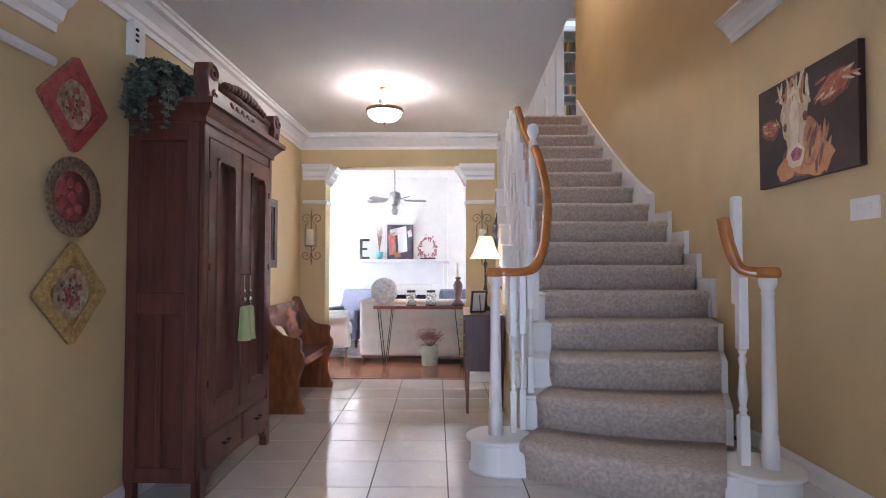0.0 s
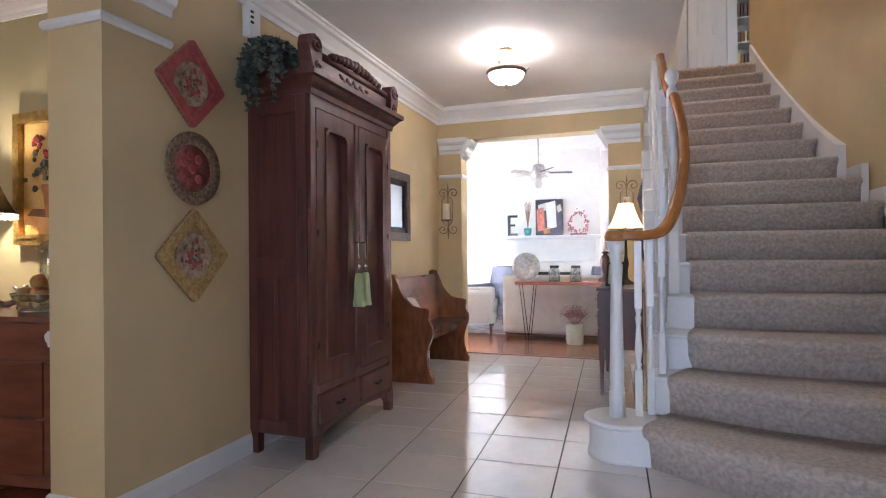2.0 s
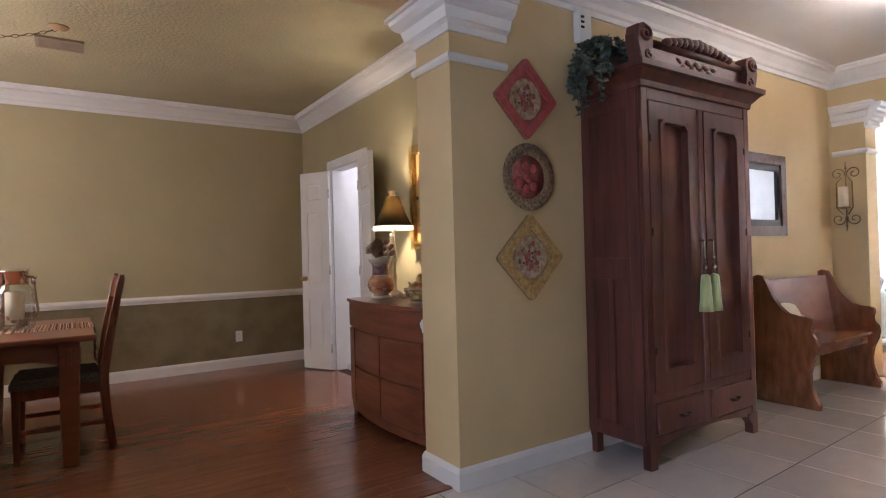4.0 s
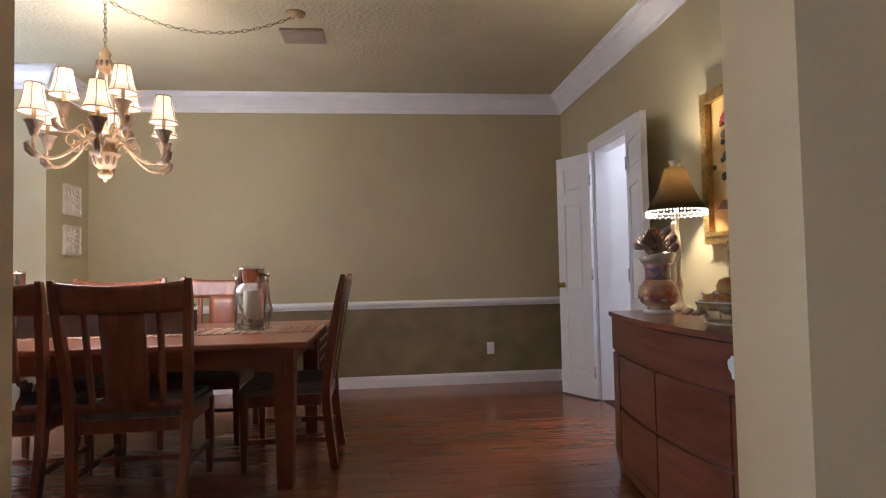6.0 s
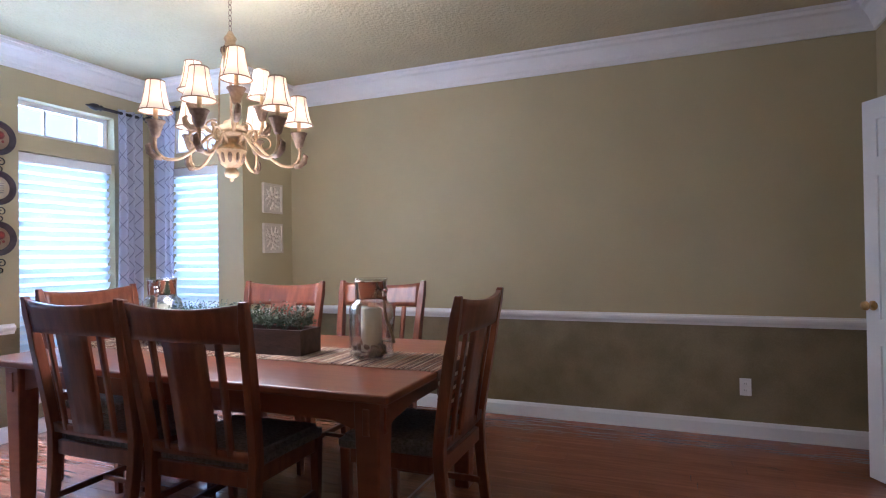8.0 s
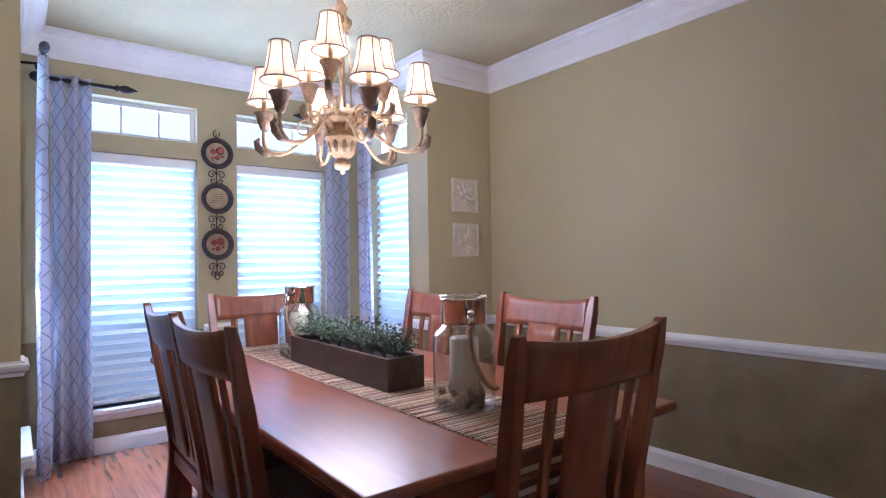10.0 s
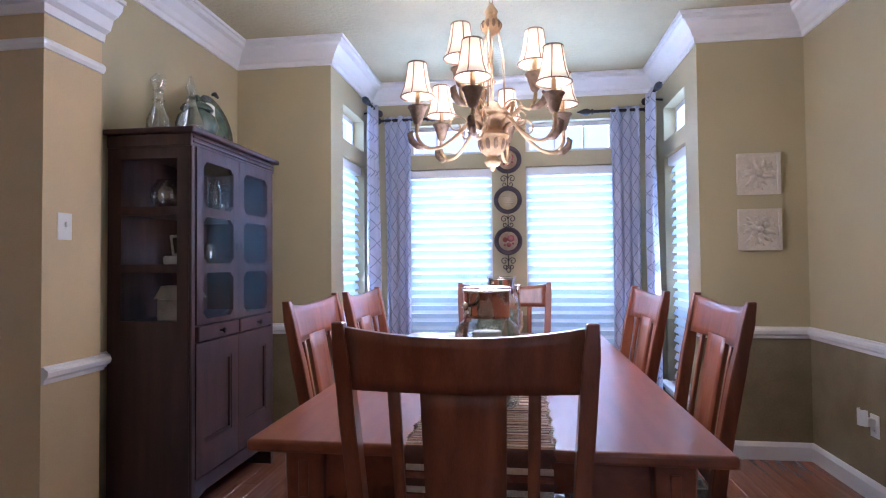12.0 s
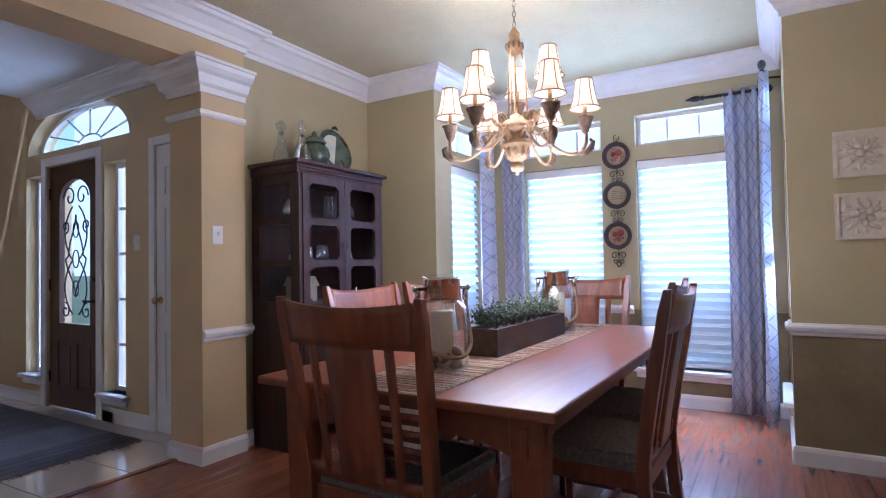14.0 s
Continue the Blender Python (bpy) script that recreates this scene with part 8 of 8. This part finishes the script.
for ny in (0.025, 0.085):
    blob(ny, -0.168, 0.012, 0.018, 0.0022, UMBERP, 20)
rnd = random.Random(44)
for k in range(30):
    blob(0.075 + rnd.gauss(0, 0.075), 0.215 + rnd.gauss(0, 0.035), 0.011, 0.045 + 0.03 * rnd.random(), 0.0022 + 0.00005 * k, (CREAMP, IVORYP, RUST)[k % 3], rnd.gauss(0, 32))
for k in range(20):
    blob(-0.29 + rnd.gauss(0, 0.075), 0.15 + rnd.gauss(0, 0.028), 0.040 + 0.03 * rnd.random(), 0.008, 0.0014 + 0.00005 * k, (CRIM, RUST, CREAMP)[k % 3], -14 + rnd.gauss(0, 22))
for k in range(14):
    blob(0.335 + rnd.gauss(0, 0.045), 0.05 + rnd.gauss(0, 0.022), 0.030 + 0.02 * rnd.random(), 0.007, 0.0014 + 0.00005 * k, (CRIM, RUST, CREAMP)[k % 3], 18 + rnd.gauss(0, 24))
for k in range(24):
    blob(-0.07 + rnd.gauss(0, 0.075), -0.16 + rnd.gauss(0, 0.05), 0.012, 0.05 + 0.03 * rnd.random(), 0.0009 + 0.00001 * k, (RUST, UMBERP, ORANGEP)[k % 3] if k % 4 else ORANGEP, 25 + rnd.gauss(0, 18))
# stars
STARM = mat("dark_tin", (0.045, 0.036, 0.038), 0.45, 0.7, var=0.4, scale=20, bump=0.3)
for y, z, r in ((6.42, 1.62, 0.23), (5.92, 1.16, 0.17)):
    st = thing("metal_star", pose(1.012, y, z), "dark tin barn star hung on the wall", "wall star", "barn stars")
    bm = bm_new()
    tip = bm.verts.new((-0.05, 0, 0))
    ring = [bm.verts.new((0, (r if k % 2 == 0 else r * 0.42) * math.sin(k * math.pi / 5), (r if k % 2 == 0 else r * 0.42) * math.cos(k * math.pi / 5))) for k in range(10)]
    for k in range(10):
        bm.faces.new((tip, ring[k], ring[(k + 1) % 10]))
    bm.faces.new(ring)
    bmesh.ops.recalc_face_normals(bm, faces=bm.faces)
    part("star", bm, STARM, st)
# side chest with lamp
sc_ = thing("side_chest", pose(0.665, 5.36, 0), "dark wooden chest of drawers on tall legs", "chest")
SL = 0.92
part("top", box(-0.015, 0.335, -0.02, SL + 0.02, 0.815, 0.84, 0.006, 2), DARKWOOD, sc_)
part("case", box(0.0, 0.33, 0.0, SL, 0.36, 0.815, 0.003), DARKWOOD, sc_)
for k in range(3):
    dr = part("drawer", box(-0.012, 0.2, 0.04, SL - 0.04, 0.385 + 0.143 * k, 0.515 + 0.143 * k, 0.005), DARKWOOD, sc_)
    for y in (0.22, SL - 0.22):
        part("pull", lathe([(0.005, 0), (0.005, -0.014), (0.013, -0.02), (0.008, -0.03)], 10, (-0.012, y, 0.45 + 0.143 * k), axis='x'), BRASS, dr)
for x in (0.02, 0.31):
    for y in (0.02, SL - 0.02):
        bm = box(x - 0.02, x + 0.02, y - 0.02, y + 0.02, 0, 0.37, 0.003)
        for v in bm.verts:
            if v.co.z < 0.05:
                v.co.x, v.co.y = x + (v.co.x - x) * 0.55, y + (v.co.y - y) * 0.55
        part("leg", bm, DARKWOOD, sc_)
tl = thing("table_lamp", pose(0.865, 5.90, 0.84), "slim bronze table lamp with a cream bell shade, lit", "lamp")
part("base", lathe([(0.065, 0), (0.070, 0.012), (0.040, 0.03), (0.018, 0.05), (0.014, 0.12), (0.024, 0.18), (0.012, 0.24), (0.010, 0.40), (0.022, 0.44), (0.008, 0.47), (0.006, 0.70)], 16), BLACKIRON, tl)
bm = bm_new()
rings = [[bm.verts.new((q * math.cos(2 * math.pi * i / 24), q * math.sin(2 * math.pi * i / 24), z)) for i in range(24)] for q, z in ((0.150, 0.49), (0.118, 0.54), (0.085, 0.62), (0.062, 0.70))]
for p, q in zip(rings, rings[1:]):
    for i in range(24):
        f = bm.faces.new((p[i], p[(i + 1) % 24], q[(i + 1) % 24], q[i]))
        f.smooth = True
ob = part("shade", bm, sheer("ivory_bell_shade", (0.92, 0.80, 0.52), 0.5, 1.1), tl, "glowing ivory bell shade")
ob.modifiers.new("thickness", 'SOLIDIFY').thickness = 0.002
part("finial", lathe([(0.012, 0.70), (0.016, 0.715), (0.004, 0.735)], 10), BRASS, tl)
point("side_lamp_bulb", 0.865, 5.90, 1.42, 6, (1.0, 0.80, 0.50), 0.03)
pf = thing("photo_frame", pose(0.78, 5.55, 0.846, -12, 0, 200), "dark photo frame standing on the chest", "photo frame")
part("frame", frame4(0.075, 0.10, 0.018, -0.008, 0.008, 'y'), BLACKIRON, pf, at=pose(0, 0, 0.10))
part("picture", box(-0.06, 0.06, -0.003, 0.003, 0.015, 0.185), PALE, pf)
part("prop", tube([(0, 0.008, 0.16), (0, 0.07, 0.012)], 0.005, 5), BLACKIRON, pf)
# foyer rug
RUG = striped("blue_grey_woven_rug", [(0.13, 0.13, 0.15), (0.22, 0.18, 0.155), (0.08, 0.085, 0.11), (0.17, 0.15, 0.14), (0.27, 0.225, 0.195)], 46, 0)
rg = thing("foyer_rug", pose(0.62, 0.95, 0.0), "blue-grey striped woven rug before the front door", "rug")
part("weave", box(-1.28, 1.28, -0.58, 0.58, 0.0005, 0.010, 0.003), RUG, rg)
fr2 = bm_new()
for k in range(60):
    y = -0.57 + 1.14 * k / 59
    add_box(fr2, -1.315, -1.28, y - 0.003, y + 0.003, 0.0006, 0.004)
fo = part("fringe", fr2, RUNNER, rg)
tagged(fo, kind="stuff")

# ---- living room ----
SOFAC = mat("beige_sofa_cloth", (0.52, 0.46, 0.39), 0.95, scale=8, bump=0.4, bscale=180, col2=(0.60, 0.54, 0.47))
sf = thing("sofa", pose(-0.71, 7.95, 0), "beige upholstered sofa seen from behind", "sofa")
part("back", box(0, 2.05, 0, 0.24, 0.07, 0.815, 0.05, 4), SOFAC, sf)
part("base", box(0.02, 2.03, 0.10, 0.90, 0.07, 0.40, 0.03, 3), SOFAC, sf)
for x in (0.0, 1.85):
    part("arm", box(x, x + 0.20, 0.05, 0.92, 0.07, 0.62, 0.05, 4), SOFAC, sf)
for k in range(2):
    part("seat_cushion", box(0.21 + 0.82 * k, 1.02 + 0.82 * k, 0.25, 0.93, 0.40, 0.53, 0.04, 3), SOFAC, sf)
for x in (0.05, 1.98):
    for y in (0.06, 0.85):
        part("foot", lathe([(0.018, 0), (0.026, 0.07)], 10, (x, y, 0)), DARKWOOD, sf)
# dark strip put in for the shade under the sofa base
part("base_shade_strip", box(0.06, 1.98, 0.012, 0.03, 0.045, 0.069), DARKWOOD, sf)
cn = thing("console_table", pose(-0.47, 7.60, 0), "live-edge wood console table with hairpin legs", "console table")
bm = prism([(0, 0), (0.3, 0.012), (0.7, -0.006), (1.26, 0.006), (1.26, 0.28), (0.8, 0.29), (0.3, 0.276), (0, 0.285)], 0.715, 0.755, 'z', None, 0.006)
part("top", bm, TABLEWOOD, cn)
for x in (0.14, 1.12):
    for y in (0.05, 0.23):
        for d in (-0.09, 0.09):
            part("hairpin_leg", tube([(x + d, y, 0.715), (x + 0.012 * (1 if d > 0 else -1), y, 0.012), (x, y, 0.005)], 0.0055, 6), BLACKIRON, cn)
sp = thing("silver_charger", pose(-0.35, 7.72, 0.757, 82, 0, 0), "embossed silver charger plate leaning on the sofa", "plate")
part("plate", lathe([(0.005, 0.0), (0.09, 0.0), (0.10, 0.008), (0.170, 0.018), (0.176, 0.022), (0.170, 0.026), (0.10, 0.014), (0.09, 0.006), (0.005, 0.006)], 36, (0, 0.178, 0)), PEWTER, sp)
for x in (0.0, 0.255):
    j = thing("glass_jar", pose(x, 7.72, 0.755), "clear glass jar filled with silver balls", "jar", "jars on the console")
    part("body", lathe([(0.055, 0), (0.068, 0.008), (0.070, 0.13), (0.058, 0.165), (0.050, 0.172), (0.047, 0.170), (0.064, 0.128), (0.063, 0.012), (0.02, 0.006)], 22), VESSEL, j)
    part("rim", lathe([(0.052, 0.170), (0.056, 0.172), (0.056, 0.195), (0.048, 0.195)], 22), BLACKIRON, j)
    part("base_band", lathe([(0.056, -0.0), (0.070, 0.0), (0.071, 0.010), (0.056, 0.010)], 22), BLACKIRON, j)
    for k in range(7):
        a = k * 2.4
        bm = bmesh.new()
        bmesh.ops.create_icosphere(bm, subdivisions=2, radius=0.024, matrix=pose(0.032 * math.cos(a), 0.032 * math.sin(a), 0.034 + 0.016 * k))
        part("ball", bm, PEWTER, j)
cs = thing("candlestick", pose(0.60, 7.73, 0.755), "carved dark wooden candlestick with a cream candle", "candlestick")
part("stick", lathe([(0.085, 0), (0.09, 0.02), (0.06, 0.05), (0.035, 0.08), (0.05, 0.14), (0.062, 0.26), (0.045, 0.30), (0.02, 0.33), (0.045, 0.35), (0.02, 0.37)], 16), DARKWOOD, cs)
part("candle", lathe([(0.021, 0.36), (0.021, 0.55), (0.003, 0.553)], 14), WAX, cs)
bk = thing("flower_bucket", pose(0.24, 7.72, 0), "weathered pale green bucket of dried red flowers", "bucket")
part("bucket", lathe([(0.095, 0), (0.10, 0.005), (0.112, 0.25), (0.108, 0.25), (0.02, 0.23)], 22), mat("weathered_green_tin", (0.33, 0.36, 0.27), 0.6, scale=9, bump=0.2, col2=(0.50, 0.48, 0.38)), bk)
bm = bm_new()
rnd = random.Random(3)
for k in range(26):
    a, e = rnd.random() * 6.28, 0.06 + 0.13 * rnd.random()
    tube([(0, 0, 0.2), (e * 0.6 * math.cos(a), e * 0.6 * math.sin(a), 0.33), (e * math.cos(a), e * math.sin(a), 0.36 + 0.11 * rnd.random())], 0.002, 3, bm)
leaf_spray(bm, (0, 0, 0.32), (0.19, 0.19, 0.17), 420, rnd, 0.020)
part("dried_flowers", bm, mat("dried_red_flowers", (0.17, 0.055, 0.050), 0.8, scale=16, col2=(0.33, 0.16, 0.13)), bk)
WHITEC = mat("white_chair_cloth", (0.66, 0.63, 0.58), 0.95, var=0.05, scale=8, bump=0.3, bscale=180)
GREYC = mat("blue_grey_leather", (0.10, 0.10, 0.14), 0.5, var=0.2, scale=8, bump=0.2)


def armchair(m, cloth_, label):
    a = thing("armchair", m, label, "armchair", "living room chairs")
    part("base", box(-0.36, 0.36, -0.36, 0.38, 0.14, 0.30, 0.03, 3), cloth_, a)
    part("seat_cushion", box(-0.26, 0.26, -0.26, 0.40, 0.30, 0.45, 0.045, 4), cloth_, a)
    part("backrest", prism([(-0.42, 0.14), (-0.24, 0.14), (-0.28, 0.60), (-0.34, 0.86), (-0.42, 0.88), (-0.48, 0.80)], -0.33, 0.33, 'x', None, 0.03), cloth_, a)
    for s in (-1, 1):
        part("arm", box(min(s * 0.26, s * 0.40), max(s * 0.26, s * 0.40), -0.36, 0.36, 0.14, 0.60, 0.05, 4), cloth_, a)
        part("foot", lathe([(0.016, 0), (0.026, 0.14)], 10, (s * 0.32, 0.32, 0)), DARKWOOD, a)
        part("foot", lathe([(0.016, 0), (0.026, 0.14)], 10, (s * 0.32, -0.32, 0)), DARKWOOD, a)
    return a


armchair(pose(-1.32, 8.50, 0, 0, 0, -78), WHITEC, "white rolled-arm armchair with a striped pillow")
tp = thing("throw_pillow", pose(-1.52, 8.48, 0.45, 0, 18, 12), "grey and white striped throw pillow on the armchair", "pillow")
bm = bm_new()
add_box(bm, -0.05, 0.05, -0.20, 0.20, 0.0, 0.34, 0.04, 3)
part("cover", bm, striped("grey_white_stripe", [(0.70, 0.68, 0.64), (0.33, 0.31, 0.31), (0.66, 0.64, 0.60)], 30), tp)
armchair(pose(-1.15, 9.50, 0, 0, 0, 160), GREYC, "blue-grey leather recliner beyond the sofa")
armchair(pose(0.72, 9.45, 0, 0, 0, 195), GREYC, "blue-grey leather recliner beyond the sofa")
lr = thing("living_rug", pose(-0.4, 9.0, 0), "pale grey patterned area rug", "rug")
part("weave", box(-1.35, 1.5, -0.75, 0.75, 0.0005, 0.012, 0.003), mat("grey_patterned_rug", (0.30, 0.29, 0.30), 0.95, scale=7, bump=0.5, bscale=150, col2=(0.62, 0.60, 0.58)), lr)
fpz = tagged(new("fireplace"), "white painted fireplace with a mantel", "fireplace", "", "structure")
part("breast", wall_boxes('y', LY + 0.04, LY + 0.42, -1.12, 0.42, 0, C, [(-0.75, 0.05, 0.0, 0.72)]), LIVWALL, fpz)
part("firebox", box(-0.75, 0.05, LY + 0.35, LY + 0.40, 0, 0.72), BLACKIRON, fpz)
part("mantel_shelf", box(-1.15, 0.45, LY - 0.16, LY + 0.04, 1.32, 1.375, 0.008, 2), TRIM, fpz)
part("frieze", box(-1.05, 0.35, LY - 0.02, LY + 0.04, 0.95, 1.32, 0.006), TRIM, fpz)
for x0, x1 in ((-1.05, -0.85), (0.15, 0.35)):
    part("pilaster", box(x0, x1, LY - 0.02, LY + 0.04, 0, 0.95, 0.006), TRIM, fpz)
part("firebox_trim", box(-0.80, 0.10, LY + 0.01, LY + 0.04, 0.72, 0.78, 0.004), BLACKIRON, fpz)
mp = thing("mantel_painting", pose(-0.375, LY - 0.03, 1.378), "abstract canvas in red, white and dark blue", "painting")
part("canvas", box(-0.22, 0.22, -0.015, 0.015, 0, 0.58, 0.003), mat("navy_oil_paint", (0.03, 0.03, 0.05), 0.5, scale=6, bump=0.2, col2=(0.10, 0.08, 0.10)), mp)
for x0, x1, z0, z1, c in ((-0.20, -0.07, 0.06, 0.46, CRIM), (-0.05, 0.12, 0.10, 0.56, WHITEWALL), (-0.18, -0.02, 0.38, 0.53, PALE), (-0.10, 0.02, 0.01, 0.14, RUST), (0.12, 0.20, 0.36, 0.50, PALE)):
    part("painted_shape", prism([(x0 + 0.02, z0), (x1, z0 + 0.03), (x1 - 0.02, z1), (x0, z1 - 0.04)], -0.0165 - 0.0004 * (x1 > 0), -0.0148, 'y'), c, mp)
le = thing("letter_decoration", pose(-0.98, LY - 0.06, 1.376), "dark wooden letter E standing on the mantel", "letter")
bm = box(-0.075, -0.03, -0.02, 0.02, 0, 0.34, 0.003)
for z0, z1, x1 in ((0.0, 0.04, 0.09), (0.155, 0.19, 0.05), (0.30, 0.34, 0.09)):
    add_box(bm, -0.0301, x1, -0.0195, 0.0195, z0 + 0.0005, z1 - 0.0005)
part("letter", bm, BLACKIRON, le)
tv = thing("turquoise_vase", pose(-0.72, LY - 0.06, 1.376), "small turquoise pot with tall dried stalks", "vase")
part("pot", lathe([(0.045, 0), (0.06, 0.06), (0.065, 0.12), (0.06, 0.12), (0.02, 0.1)], 16), mat("turquoise_glaze", (0.10, 0.38, 0.38), 0.3, var=0.2), tv)
for k in range(7):
    part("stalk", tube([(0, 0, 0.1), (0.02 * (k - 3) * 0.5, 0, 0.35), (0.018 * (k - 3), 0, 0.52 + 0.02 * (k % 3))], [0.002, 0.006, 0.003], 5), DRY, tv)
wr = thing("berry_wreath", pose(0.09, LY - 0.05, 1.40), "red berry wreath propped on the mantel", "wreath")
bm = bm_new()
rnd = random.Random(9)
for k in range(110):
    a = rnd.random() * 6.283
    r = 0.135 + rnd.gauss(0, 0.018)
    bmesh.ops.create_icosphere(bm, subdivisions=1, radius=0.012 + 0.006 * rnd.random(), matrix=pose(r * math.cos(a), rnd.gauss(0, 0.015), 0.165 + r * 1.15 * math.sin(a)))
part("berries", bm, mat("dusty_red_berries", (0.36, 0.12, 0.13), 0.6, var=0.4, scale=40), wr)
part("stand", box(-0.13, 0.13, -0.03, 0.03, -0.023, 0.0, 0.003), DARKWOOD, wr)
fan = thing("ceiling_fan", pose(-0.30, 8.43, C) @ Matrix.Diagonal((0.70, 0.70, 1.3, 1)), "ceiling fan with pale blades and a small light", "ceiling fan")
part("canopy", lathe([(0.07, 0), (0.065, -0.04), (0.015, -0.06), (0.013, -0.34)], 18), PEWTER, fan)
part("motor", lathe([(0.03, -0.34), (0.11, -0.36), (0.125, -0.42), (0.115, -0.48), (0.05, -0.50)], 24), PEWTER, fan)
part("light_kit", lathe([(0.05, -0.50), (0.045, -0.52), (0.07, -0.55), (0.055, -0.59), (0.02, -0.60)], 16), PALE, fan)
for k in range(5):
    a = 72 * k + 12
    bl_ = part("blade", prism([(0.20, -0.05), (0.60, -0.068), (0.64, -0.05), (0.64, 0.05), (0.60, 0.068), (0.20, 0.05)], -0.004, 0.004, 'z', None, 0.002), (GREYC if k in (0, 4) else PALE), fan, at=pose(0, 0, -0.44, 0, 0, a) @ pose(0, 0, 0, 10))
    part("blade_iron", box(0.10, 0.24, -0.02, 0.02, 0.005, 0.012, 0.003), PEWTER, bl_)
# the second curtain hangs at the added, unseen east window
for x0, x1, sd in ((-3.12, -3.05, 31), (3.05, 3.12, 33)):
    c = thing("sheer_curtain", pose(0, 0, 0), "white sheer curtain over the bright window", "curtain", "living room sheers")
    bm = bm_new()
    rows = [[bm.verts.new((x0 + 0.035 * (1 + math.sin(i * 0.9)), 7.35 + 2.9 * i / 60, z)) for i in range(61)] for z in (0.02, 1.2, 2.5)]
    for a, b in zip(rows, rows[1:]):
        for i in range(60):
            f = bm.faces.new((a[i], a[i + 1], b[i + 1], b[i]))
            f.smooth = True
    part("cloth", bm, SHEERCLOTH, c).modifiers.new("thickness", 'SOLIDIFY').thickness = 0.0015

# ---- outdoors ----
structure("ground", box(-400, 400, -400, 400, -0.42, -0.30), mat("lawn", (0.05, 0.085, 0.025), 0.95, scale=0.8, bump=0.4, bscale=30, col2=(0.10, 0.13, 0.05)), "lawn around the house")
# glowing sheet added far behind the garden to whiten the transom panes
SKYSHEET = bpy.data.materials.new("glowing_sky_sheet")
SKYSHEET.use_nodes = True
SKYSHEET.node_tree.nodes["Principled BSDF"].inputs["Base Color"].default_value = (0, 0, 0, 1)
SKYSHEET.node_tree.nodes["Principled BSDF"].inputs["Emission Color"].default_value = (0.72, 0.88, 1.0, 1)
SKYSHEET.node_tree.nodes["Principled BSDF"].inputs["Emission Strength"].default_value = 0.85
structure("backdrop", box(-150, 150, -72, -71, -1, 90), SKYSHEET, "glowing sheet added for the bright sky beyond the garden")
BARK = mat("tree_bark", (0.10, 0.075, 0.055), 0.9, scale=8, bump=0.8, bscale=40, var=0.3)
LEAVES = mat("tree_leaves", (0.07, 0.12, 0.05), 0.7, scale=3, bump=0.1, col2=(0.14, 0.20, 0.09))
rnd = random.Random(17)
for x, y, h in ((-2.3, -9.5, 2.7), (-5.4, -11.0, 3.3), (-8.8, -8.5, 3.1), (1.8, -12.0, 3.6)):
    t = thing("tree", pose(x, y, -0.30), "leafy garden tree beyond the windows", "tree", "garden trees")
    tk = part("trunk", tube([(0, 0, 0), (0.05, 0.02, h * 0.3), (-0.05, 0.05, h * 0.6), (0.05, 0, h * 0.9)], [0.17, 0.13, 0.09, 0.03], 9), BARK, t)
    bm = bm_new()
    for k in range(16):
        a, z = k * 2.399, h * (0.38 + 0.6 * k / 16)
        r = h * 0.30 * (1.1 - 0.55 * k / 16)
        tube([(0, 0, z - 0.3), (r * 0.5 * math.cos(a), r * 0.5 * math.sin(a), z), (r * math.cos(a), r * math.sin(a), z + 0.35)], [0.05, 0.035, 0.012], 5, bm)
    part("limbs", bm, BARK, t)
    bm = bm_new()
    for k in range(16):
        a, z = k * 2.399, h * (0.38 + 0.6 * k / 16)
        r = h * 0.30 * (1.1 - 0.55 * k / 16)
        for q in (0.5, 0.8, 1.05):
            leaf_spray(bm, (r * q * math.cos(a), r * q * math.sin(a), z + 0.3 * q), (0.55, 0.55, 0.45), 90, rnd, 0.11)
    part("crown", bm, LEAVES, t)
